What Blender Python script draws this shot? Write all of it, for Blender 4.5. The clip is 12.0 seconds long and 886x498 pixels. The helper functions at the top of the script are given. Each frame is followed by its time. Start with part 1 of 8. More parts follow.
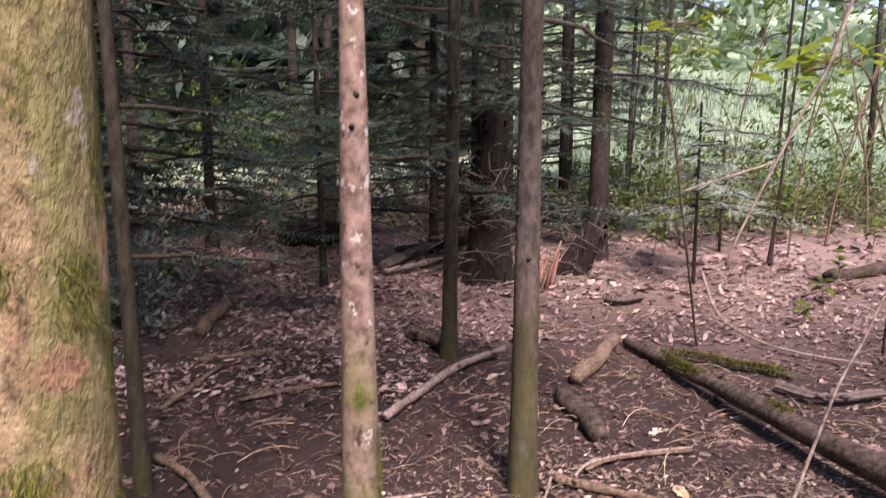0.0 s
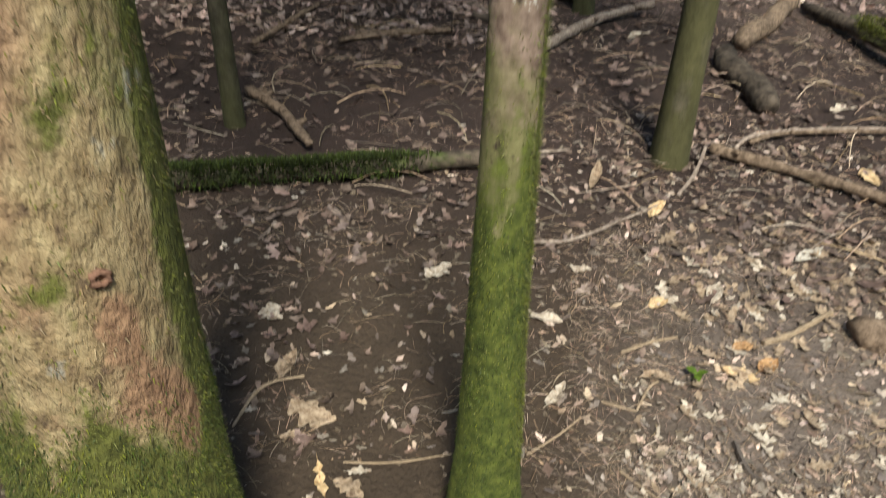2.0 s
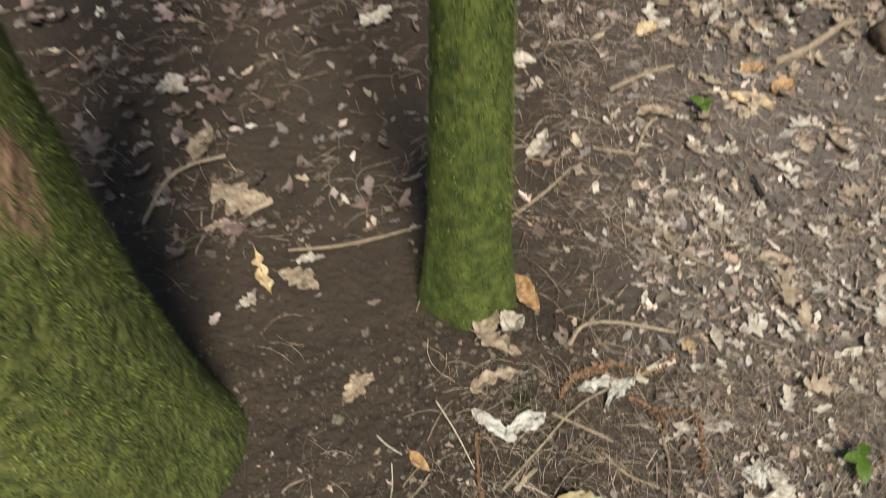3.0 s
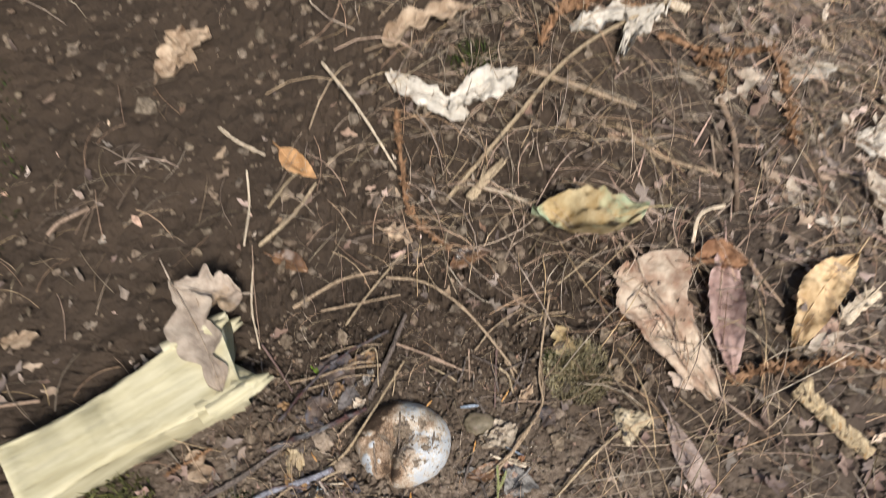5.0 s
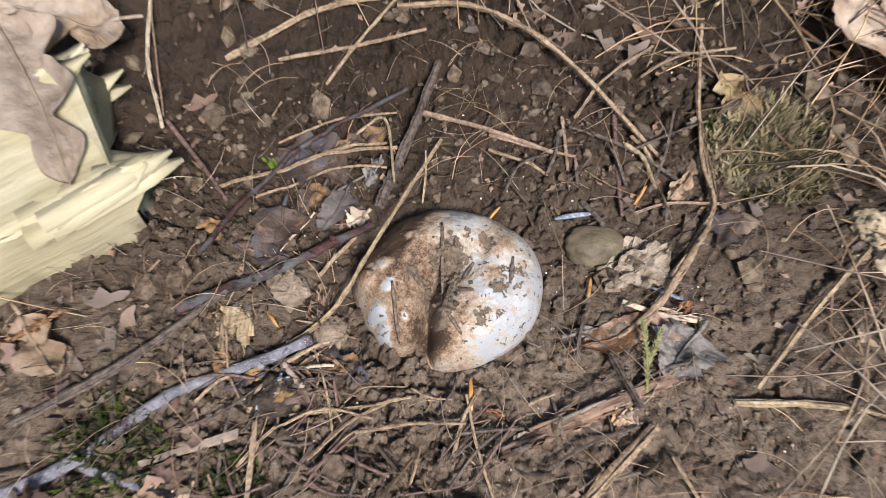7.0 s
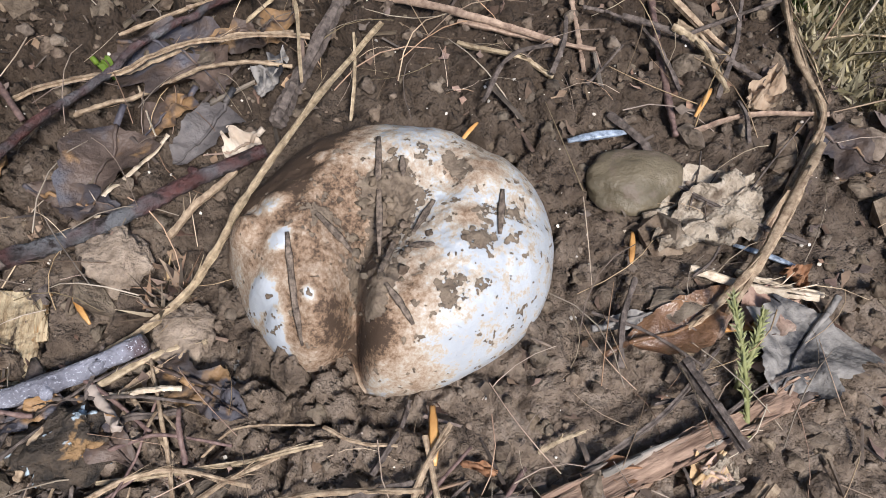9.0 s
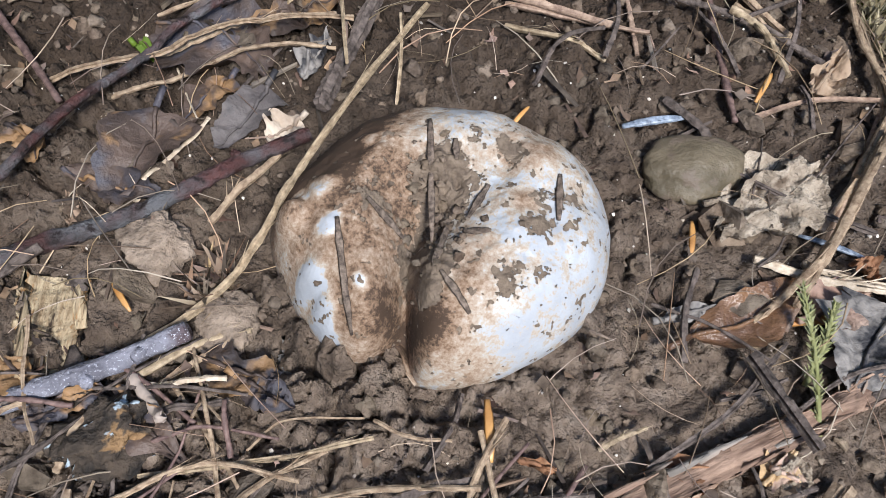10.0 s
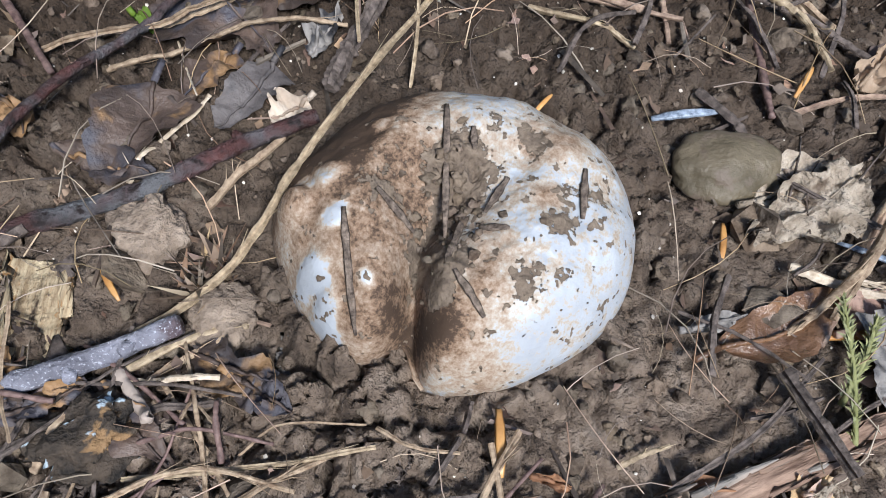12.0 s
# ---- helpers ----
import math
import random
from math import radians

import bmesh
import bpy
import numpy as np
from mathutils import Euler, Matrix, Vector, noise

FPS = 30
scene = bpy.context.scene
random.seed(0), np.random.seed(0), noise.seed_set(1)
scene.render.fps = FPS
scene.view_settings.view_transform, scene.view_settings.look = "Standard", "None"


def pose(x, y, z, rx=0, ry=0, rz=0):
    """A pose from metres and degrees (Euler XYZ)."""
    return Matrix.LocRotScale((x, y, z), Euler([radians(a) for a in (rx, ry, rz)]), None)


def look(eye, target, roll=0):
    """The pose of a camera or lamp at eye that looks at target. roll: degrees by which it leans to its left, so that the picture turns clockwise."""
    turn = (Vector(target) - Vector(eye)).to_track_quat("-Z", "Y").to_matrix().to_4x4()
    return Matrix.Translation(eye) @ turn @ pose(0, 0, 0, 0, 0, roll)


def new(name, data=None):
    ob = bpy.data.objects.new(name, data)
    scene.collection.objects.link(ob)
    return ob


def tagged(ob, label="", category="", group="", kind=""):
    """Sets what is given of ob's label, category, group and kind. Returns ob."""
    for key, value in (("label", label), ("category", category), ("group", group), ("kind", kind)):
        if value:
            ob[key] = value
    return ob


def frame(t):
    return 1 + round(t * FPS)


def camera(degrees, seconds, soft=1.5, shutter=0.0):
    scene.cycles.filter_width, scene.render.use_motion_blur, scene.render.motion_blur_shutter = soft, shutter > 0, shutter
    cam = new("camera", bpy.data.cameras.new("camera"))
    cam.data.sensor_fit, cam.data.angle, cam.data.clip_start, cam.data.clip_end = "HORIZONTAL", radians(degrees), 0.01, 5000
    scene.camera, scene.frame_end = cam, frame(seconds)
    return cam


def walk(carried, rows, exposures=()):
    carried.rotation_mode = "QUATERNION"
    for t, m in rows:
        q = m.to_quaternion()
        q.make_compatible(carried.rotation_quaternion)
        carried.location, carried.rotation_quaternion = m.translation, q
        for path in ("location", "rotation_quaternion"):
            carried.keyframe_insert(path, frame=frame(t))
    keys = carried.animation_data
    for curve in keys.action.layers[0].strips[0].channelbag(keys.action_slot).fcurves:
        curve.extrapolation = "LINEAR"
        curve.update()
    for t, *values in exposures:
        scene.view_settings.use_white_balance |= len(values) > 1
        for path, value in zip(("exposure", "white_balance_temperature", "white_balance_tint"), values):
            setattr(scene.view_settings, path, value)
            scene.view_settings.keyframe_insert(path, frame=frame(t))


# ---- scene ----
# ---- camera ----
cam = camera(62.2, 12.0, soft=0.9, shutter=0.4)
METRES, EYE, TILT, LEAN, TURN = 1.9, 1.61, -8.0, 0.0, 0.0
ROWS = [
    (0.0, 0.0, 0.0, 0.0, -0.0, 0.0, 0.0),
    (0.5, -0.0273, 0.0218, -0.0254, 1.79, -4.19, -0.34),
    (1.0, -0.0438, 0.0641, -0.0533, 3.92, -8.66, -0.69),
    (1.5, -0.0608, 0.1834, -0.1149, 7.07, -15.48, -2.58),
    (2.0, -0.0685, 0.2762, -0.1656, 8.26, -23.72, -2.47),
    (2.5, -0.0929, 0.3397, -0.2117, 5.23, -31.86, -0.54),
    (3.0, -0.0951, 0.402, -0.3012, 1.43, -38.99, 0.32),
    (5.0, -0.0758, 0.5172, -0.5273, -4.03, -55.73, 0.46),
    (5.5, -0.0843, 0.5068, -0.5792, -4.94, -58.9, 0.5),
    (6.0, -0.0849, 0.5082, -0.5906, -5.79, -60.09, 0.6),
    (6.5, -0.0911, 0.5277, -0.6254, -5.77, -59.49, 0.94),
    (8.5, -0.0883, 0.5586, -0.705, -8.15, -54.83, 0.04),
    (9.0, -0.0862, 0.5611, -0.7093, -8.16, -54.7, 0.06),
    (9.5, -0.0866, 0.5603, -0.7102, -7.85, -54.68, 0.32),
    (10.0, -0.0899, 0.5623, -0.7124, -7.26, -54.64, 0.53),
    (10.5, -0.0887, 0.5637, -0.7143, -6.65, -54.95, 0.44),
    (11.0, -0.0881, 0.5635, -0.7143, -6.18, -55.31, 0.17),
    (11.5, -0.0899, 0.5651, -0.7142, -5.83, -55.55, -0.07),
    (12.0, -0.0903, 0.5658, -0.7157, -5.52, -55.78, -0.32),
]
EXPOSURES = [(0.0, 1.31, 6700, 36), (1.0, 1.19, 6500, 2), (1.5, 1.18, 6500, -3), (2.0, 0.94, 6550, -1), (3.0, 0.76, 6350, -1), (5.0, 0.88, 6500, 8), (6.5, 0.88, 6400, 12), (8.5, 0.92, 6150, 11), (9.5, 0.9, 5950, 10), (12.0, 0.86, 5700, 8)]
walk(cam, [(t, pose(0, 0, EYE, TILT, LEAN, TURN) @ pose(METRES * x, METRES * y, METRES * z, 90 + pitch, roll, yaw)) for t, x, y, z, yaw, pitch, roll in ROWS], EXPOSURES)


# ---- world, sun ----
world = bpy.data.worlds.new("sky")
scene.world = world
world.use_nodes = True
SKY, SUN = 0.108, 3.5
_n = world.node_tree.nodes
_sky = _n.new("ShaderNodeTexSky")
_sky.sky_type, _sky.sun_disc = "NISHITA", False
_sky.sun_elevation, _sky.sun_rotation = radians(53), radians(164)
world.node_tree.links.new(_sky.outputs[0], _n["Background"].inputs[0])
_n["Background"].inputs[1].default_value = SKY
sun = new("sun", bpy.data.lights.new("sun", "SUN"))
sun.data.energy, sun.data.angle, sun.data.color = SUN, radians(14), (1.0, 0.95, 0.88)
sun.matrix_world = look((1.2, -4.2, 5.9), (0, 0, 0))


# ---- number helpers ----
def rnd(seed):
    return np.random.default_rng(seed)


def hash2(ix, iy, s):
    h = (ix.astype(np.int64) * 374761393 + iy.astype(np.int64) * 668265263 + s * 1442695041) & 0xFFFFFFFF
    h = ((h ^ (h >> 13)) * 1274126177) & 0xFFFFFFFF
    return ((h ^ (h >> 16)) & 0xFFFF) / 65535.0


def vnoise(x, y, s=0):
    ix, iy = np.floor(x), np.floor(y)
    fx, fy = x - ix, y - iy
    fx, fy = fx * fx * (3 - 2 * fx), fy * fy * (3 - 2 * fy)
    a, b = hash2(ix, iy, s), hash2(ix + 1, iy, s)
    c, d = hash2(ix, iy + 1, s), hash2(ix + 1, iy + 1, s)
    return (a * (1 - fx) + b * fx) * (1 - fy) + (c * (1 - fx) + d * fx) * fy - 0.5


def fbm(x, y, s=0, octaves=4):
    t, a = 0, 1.0
    for k in range(octaves):
        t = t + a * vnoise(x * 2 ** k, y * 2 ** k, s + k)
        a *= 0.5
    return t


def clods(x, y, s=0):
    """Tilted, broken lumps with cracks between them: 0 in the cracks, 1 on top."""
    ix, iy = np.floor(x), np.floor(y)
    f1, f2, top = np.full(np.shape(x), 9.0), np.full(np.shape(x), 9.0), np.zeros(np.shape(x))
    for dx in (-1, 0, 1):
        for dy in (-1, 0, 1):
            px, py = ix + dx + hash2(ix + dx, iy + dy, s), iy + dy + hash2(ix + dx, iy + dy, s + 7)
            d = np.hypot(px - x, py - y)
            high, sx, sy = hash2(ix + dx, iy + dy, s + 13), hash2(ix + dx, iy + dy, s + 17), hash2(ix + dx, iy + dy, s + 19)
            top = np.where(d < f1, 0.6 * (high - 0.5) + 1.5 * ((sx - 0.5) * (x - px) + (sy - 0.5) * (y - py)), top)
            f2 = np.minimum(np.maximum(d, f1), f2)
            f1 = np.minimum(d, f1)
    cell = vnoise(x * 0.8, y * 0.8, s + 3)
    return np.clip((f2 - f1) * 5.0, 0, 1) ** 0.6 * np.clip(0.85 + 0.6 * cell + top, 0.15, 1.9)


MX, MY = -0.163, 0.934          # the mushroom


def ground_h(x, y):
    x, y = np.asarray(x, float), np.asarray(y, float)
    u = np.clip(y - 1.4, -60, 200)
    rise = np.where(u > 6, u, np.log1p(np.exp(np.minimum(u, 6) * 3)) / 3)
    h = 0.075 * 26 * np.tanh(rise / 26) - 0.005
    d = np.hypot(x - MX, y - MY)
    h = h + 0.035 * fbm(x * 1.1, y * 1.1, 3) * np.clip((d - 0.6) / 2.0, 0, 1)
    h = h + 0.012 * fbm(x * 9, y * 9, 11) * np.clip(d / 0.5, 0.25, 1)
    h = h + 0.24 * np.clip(y - 17, 0, 45) * np.clip((y - 17) / 6, 0, 1)
    near = np.exp(-(d / 0.5) ** 2)
    wx, wy = x + 0.007 * vnoise(x * 90, y * 90, 61) + 0.002 * vnoise(x * 400, y * 400, 62), y + 0.007 * vnoise(x * 90, y * 90, 67) + 0.002 * vnoise(x * 400, y * 400, 68)
    trodden = np.clip((x - MX + 0.02) / 0.03, 0, 1) * np.clip((0.955 - y) / 0.03, 0, 1)
    rough = np.clip(0.65 + 1.6 * vnoise(x * 28, y * 28, 21), 0.3, 1) * (1 - 0.5 * trodden)
    fine, finer = np.exp(-(d / 0.19) ** 4), np.exp(-(d / 0.125) ** 4)
    h = h + rough * (near * (0.0088 - 0.0034 * fine) * (clods(wx * 70, wy * 70, 31) - 0.6) + fine * 0.0052 * (clods(wx * 185, wy * 185, 41) - 0.6) + finer * 0.0021 * (clods(wx * 460, wy * 460, 51) - 0.6))
    h = h + finer * 0.0016 * fbm(x * 330, y * 330, 71, 4)
    return h


def gh(x, y):
    return float(ground_h(np.array([x]), np.array([y]))[0])


# ---- mesh helpers ----
def mesh_of(name, verts, faces, material=None, smooth=True):
    me = bpy.data.meshes.new(name)
    me.from_pydata(np.asarray(verts, float).tolist(), [], faces if isinstance(faces, list) else faces.tolist())
    if smooth:
        me.polygons.foreach_set("use_smooth", np.ones(len(me.polygons), bool))
    if material:
        me.materials.append(material)
    me.update()
    return me


def part(name, verts, faces, material, parent=None, label="", smooth=True):
    ob = new(name, mesh_of(name, verts, faces, material, smooth))
    if parent is not None:
        ob.parent = parent
    if label:
        ob["label"] = label
    return ob


def thing(name, verts, faces, material, label, category, group="", kind="", smooth=True):
    return tagged(part(name, verts, faces, material, None, "", smooth), label, category, group, kind)


def holder(name, label, category, group=""):
    return tagged(new(name), label, category, group)


def join(*pieces):
    """Joins (verts, faces) pairs."""
    vs, fs, k = [], [], 0
    for v, f in pieces:
        v = np.asarray(v, float)
        vs.append(v)
        fs.extend([[i + k for i in q] for q in (f if isinstance(f, list) else f.tolist())])
        k += len(v)
    return np.concatenate(vs), fs


def smooth_path(points, n):
    """Catmull-Rom through the points, n places."""
    p = np.asarray(points, float)
    if len(p) < 3:
        return p[0] + (p[-1] - p[0]) * np.linspace(0, 1, n)[:, None]
    q = np.vstack([2 * p[0] - p[1], p, 2 * p[-1] - p[-2]])
    t = np.linspace(0, len(p) - 1 - 1e-9, n)
    i = t.astype(int)
    f = (t - i)[:, None]
    a, b, c, d = q[i], q[i + 1], q[i + 2], q[i + 3]
    return 0.5 * (2 * b + (c - a) * f + (2 * a - 5 * b + 4 * c - d) * f ** 2 + (3 * b - a - 3 * c + d) * f ** 3)


def tube(points, radii, segs=6, rough=0.0, seed=0, caps=True, squash=1.0, ridge=0.0):
    """A closed tube along points; radii one or one a point; rough: unevenness as a share of the radius."""
    p = np.asarray(points, float)
    n = len(p)
    r = np.broadcast_to(np.asarray(radii, float), (n,))
    t = np.gradient(p, axis=0)
    t /= np.linalg.norm(t, axis=1)[:, None] + 1e-12
    ref = np.array([0, 0, 1.0]) if np.abs(t[:, 2]).mean() < 0.8 else np.array([0, 1.0, 0])
    a = np.cross(t, ref)
    a /= np.linalg.norm(a, axis=1)[:, None] + 1e-12
    b = np.cross(a, t)
    ang = np.arange(segs) * 2 * np.pi / segs
    rr = r[:, None] * (1 + rough * rnd(seed).normal(size=(n, segs))) * (1 + ridge * rnd(seed + 5).normal(size=segs))
    v = p[:, None] + rr[..., None] * (np.cos(ang)[None, :, None] * a[:, None] + squash * np.sin(ang)[None, :, None] * b[:, None])
    f = []
    for i in range(n - 1):
        for j in range(segs):
            k = (j + 1) % segs
            f.append([i * segs + j, i * segs + k, (i + 1) * segs + k, (i + 1) * segs + j])
    if caps:
        f += [list(range(segs))[::-1], list(range((n - 1) * segs, n * segs))]
    return v.reshape(-1, 3), f


def turns(yaw, tilt, roll):
    """Rotation matrices from arrays of angles."""
    cy, sy, ct, st, cr, sr = np.cos(yaw), np.sin(yaw), np.cos(tilt), np.sin(tilt), np.cos(roll), np.sin(roll)
    z, o = np.zeros_like(yaw), np.ones_like(yaw)
    rz = np.stack([cy, -sy, z, sy, cy, z, z, z, o], -1).reshape(-1, 3, 3)
    ry = np.stack([ct, z, st, z, o, z, -st, z, ct], -1).reshape(-1, 3, 3)
    rx = np.stack([o, z, z, z, cr, -sr, z, sr, cr], -1).reshape(-1, 3, 3)
    return rz @ ry @ rx


def many(tv, tf, mats, pos, scale):
    """Verts and faces of the small mesh (tv, tf) laid at every pose."""
    tv, tf = np.asarray(tv, float), np.asarray(tf, int)
    n, k = len(pos), len(tv)
    v = np.einsum("nij,kj->nki", mats, tv) * np.asarray(scale)[:, None, None] + np.asarray(pos)[:, None]
    f = tf[None] + (np.arange(n) * k)[:, None, None]
    return v.reshape(-1, 3), f.reshape(-1, tf.shape[1])


# ---- materials ----
def mat(name, stops, scale=30, rough=0.8, bump=0.5, dist=0.001, bscale=None, stretch=(1, 1, 1), island=0.0, patches=(), trans=0.0, spec=0.3, big=0.25, detail=6, along=None, skew=0):
    """stops: colours over the grain; patches: (colour, scale, from, to[, (z from, z to)]) laid over it; island: how much pieces differ."""
    m = bpy.data.materials.new(name)
    m.use_nodes = True
    nt = m.node_tree
    n, link = nt.nodes, nt.links.new
    bsdf = n["Principled BSDF"]
    co = n.new("ShaderNodeTexCoord")
    mp = n.new("ShaderNodeMapping")
    mp.inputs["Scale"].default_value = stretch
    if along:
        mp.vector_type = "TEXTURE"
        mp.inputs["Rotation"].default_value, mp.inputs["Scale"].default_value = (0, 0, along[0]), (along[1], 1, 1)
    link(co.outputs["Object"], mp.inputs[0])
    oi = n.new("ShaderNodeObjectInfo")
    link(oi.outputs["Random"], mp.inputs["Location"])

    def grain(sc, det=detail, roughness=0.6):
        t = n.new("ShaderNodeTexNoise")
        t.inputs["Scale"].default_value, t.inputs["Detail"].default_value, t.inputs["Roughness"].default_value = sc, det, roughness
        link(mp.outputs[0], t.inputs["Vector"])
        return t.outputs["Fac"]

    def remap(value, a, b, c, d):
        t = n.new("ShaderNodeMapRange")
        t.inputs[1].default_value, t.inputs[2].default_value, t.inputs[3].default_value, t.inputs[4].default_value = a, b, c, d
        link(value, t.inputs[0])
        return t.outputs[0]

    def maths(op, a, b):
        t = n.new("ShaderNodeMath")
        t.operation = op
        for s, v in zip(t.inputs, (a, b)):
            if isinstance(v, (int, float)):
                s.default_value = v
            else:
                link(v, s)
        return t.outputs[0]

    ramp = n.new("ShaderNodeValToRGB")
    while len(ramp.color_ramp.elements) < len(stops):
        ramp.color_ramp.elements.new(0.5)
    for e, (p, c) in zip(ramp.color_ramp.elements, stops):
        e.position, e.color = p, (*c, 1)
    g = grain(scale)
    link(remap(g, 0.3, 0.7, 0, 1), ramp.inputs[0])
    colour = ramp.outputs[0]
    for c, sc, lo, hi, *zr in patches:
        f = grain(sc, 4)
        if zr:
            sep = n.new("ShaderNodeSeparateXYZ")
            link(co.outputs["Object"], sep.inputs[0])
            f = maths("ADD", f, remap(sep.outputs[2], zr[0][0], zr[0][1], 0.35, -0.1))
        mx = n.new("ShaderNodeMix")
        mx.data_type = "RGBA"
        link(remap(f, lo, hi, 0, 1), mx.inputs[0])
        link(colour, mx.inputs[6])
        c2 = n.new("ShaderNodeMix")
        c2.data_type = "RGBA"
        link(g, c2.inputs[0])
        c2.inputs[6].default_value = (*[v * 0.45 for v in c], 1)
        c2.inputs[7].default_value = (*[min(1, v * 1.5) for v in c], 1)
        link(c2.outputs[2], mx.inputs[7])
        colour = mx.outputs[2]
    hsv = n.new("ShaderNodeHueSaturation")
    value = remap(grain(scale * 0.11, 3), 0.3, 0.7, 1 - big, 1 + big)
    if island:
        geo = n.new("ShaderNodeNewGeometry")
        ri = geo.outputs["Random Per Island"]
        spread = remap(maths("POWER", ri, skew), 0, 1, 1 - island * 0.5, 1 + island * 2.2) if skew else remap(ri, 0, 1, 1 - island, 1 + island)
        value = maths("MULTIPLY", value, spread)
        link(remap(maths("FRACT", maths("MULTIPLY", ri, 7.3), 0.0), 0, 1, 0.5 - 0.02 * island, 0.5 + 0.03 * island), hsv.inputs["Hue"])
        link(remap(maths("FRACT", maths("MULTIPLY", ri, 13.7), 0.0), 0, 1, 1 - 0.5 * island, 1 + 0.25 * island), hsv.inputs["Saturation"])
    link(value, hsv.inputs["Value"])
    link(colour, hsv.inputs["Color"])
    link(hsv.outputs[0], bsdf.inputs["Base Color"])
    link(remap(g, 0.3, 0.7, min(1, rough + 0.12), rough - 0.12), bsdf.inputs["Roughness"])
    bsdf.inputs["Specular IOR Level"].default_value = spec
    if bump:
        bp = n.new("ShaderNodeBump")
        bp.inputs["Strength"].default_value, bp.inputs["Distance"].default_value = bump, dist
        link(grain(bscale or scale * 2.5, 5), bp.inputs["Height"])
        link(bp.outputs[0], bsdf.inputs["Normal"])
    if trans:
        tr = n.new("ShaderNodeBsdfTranslucent")
        link(hsv.outputs[0], tr.inputs[0])
        ms = n.new("ShaderNodeMixShader")
        ms.inputs[0].default_value = trans
        link(bsdf.outputs[0], ms.inputs[1])
        link(tr.outputs[0], ms.inputs[2])
        link(ms.outputs[0], n["Material Output"].inputs[0])
    return m


def two(a, b):
    return [(0.15, a), (0.85, b)]


SOIL = mat("soil", [(0.1, (0.075, 0.053, 0.038)), (0.5, (0.186, 0.137, 0.100)), (0.95, (0.278, 0.215, 0.163))], 160, 0.85, 0.8, 0.0016, 1500, big=0.1, spec=0.3)
CRUMB = mat("soil_crumb", [(0.1, (0.065, 0.045, 0.031)), (0.9, (0.20, 0.152, 0.11))], 300, 0.9, 1.0, 0.0012, 700, island=0.25, spec=0.2)
BIGBARK = mat("flaky_bark", [(0.05, (0.11, 0.072, 0.045)), (0.3, (0.265, 0.187, 0.098)), (0.9, (0.42, 0.32, 0.178))], 34, 0.9, 1.0, 0.014, 60, (1.2, 1.2, 0.62), patches=[((0.21, 0.195, 0.075), 3.2, 0.45, 0.58), ((0.40, 0.37, 0.31), 13, 0.62, 0.68), ((0.28, 0.16, 0.10), 2.4, 0.61, 0.70)])
SMALLBARK = mat("smooth_bark", [(0.1, (0.11, 0.07, 0.052)), (0.9, (0.31, 0.22, 0.17))], 40, 0.85, 0.6, 0.004, 90, (1, 1, 0.8), patches=[((0.46, 0.42, 0.37), 22, 0.585, 0.61, (5.0, 0.8)), ((0.20, 0.18, 0.078), 7, 0.52, 0.70, (0.3, 1.5)), ((0.055, 0.038, 0.025), 26, 0.60, 0.68)])
GREYBARK = mat("grey_bark", [(0.1, (0.04, 0.033, 0.026)), (0.9, (0.125, 0.10, 0.08))], 34, 0.9, 0.8, 0.005, 70, (1, 1, 0.5), patches=[((0.066, 0.06, 0.025), 7, 0.42, 0.66, (0.1, 1.2))])
DARKBARK = mat("dark_bark", [(0.1, (0.017, 0.0125, 0.01)), (0.9, (0.055, 0.041, 0.032))], 34, 0.9, 0.8, 0.006, 70, (1, 1, 0.4), patches=[((0.05, 0.055, 0.02), 5, 0.6, 0.8)])
OLIVEBARK = mat("olive_bark", [(0.1, (0.028, 0.023, 0.015)), (0.9, (0.082, 0.068, 0.045))], 34, 0.9, 0.8, 0.006, 70, (1, 1, 0.4), patches=[((0.06, 0.056, 0.024), 6, 0.50, 0.76, (0.0, 1.2))])
ROTWOOD = mat("rotten_dark_wood", [(0.1, (0.007, 0.0055, 0.0045)), (0.9, (0.034, 0.022, 0.016))], 22, 0.95, 1.0, 0.02, 40, (2, 2, 0.4), patches=[((0.07, 0.08, 0.03), 4, 0.62, 0.8)])
SCARBARK = mat("scar_bark", [(0.1, (0.09, 0.045, 0.03)), (0.9, (0.24, 0.125, 0.08))], 60, 0.85, 0.8, 0.003, 150)
DARKLOG = mat("dark_log_bark", [(0.1, (0.022, 0.016, 0.012)), (0.9, (0.10, 0.075, 0.056))], 30, 0.95, 0.9, 0.008, 60)
MOSSLOG = mat("mossy_log_bark", [(0.1, (0.03, 0.022, 0.016)), (0.9, (0.12, 0.09, 0.065))], 30, 0.95, 0.9, 0.006, 60, patches=[((0.05, 0.07, 0.012), 6, 0.54, 0.68)])
LIGHTMOSS = mat("bright_moss", [(0.1, (0.068, 0.073, 0.011)), (0.9, (0.185, 0.184, 0.037))], 90, 0.95, 0.8, 0.004, 200, island=0.5, trans=0.2)
MOSSGREEN = mat("moss", [(0.1, (0.022, 0.031, 0.006)), (0.9, (0.074, 0.096, 0.017))], 90, 0.95, 0.8, 0.004, 200, island=0.5, trans=0.2)
OLIVEMOSS = mat("olive_moss", [(0.1, (0.085, 0.085, 0.025)), (0.9, (0.20, 0.195, 0.065))], 20, 0.95, 0.0, island=0.35, trans=0.25)
HAIRMOSS = mat("hair_moss", [(0.1, (0.108, 0.075, 0.036)), (0.9, (0.34, 0.238, 0.13))], 20, 0.95, 0.0, island=0.3, trans=0.25)
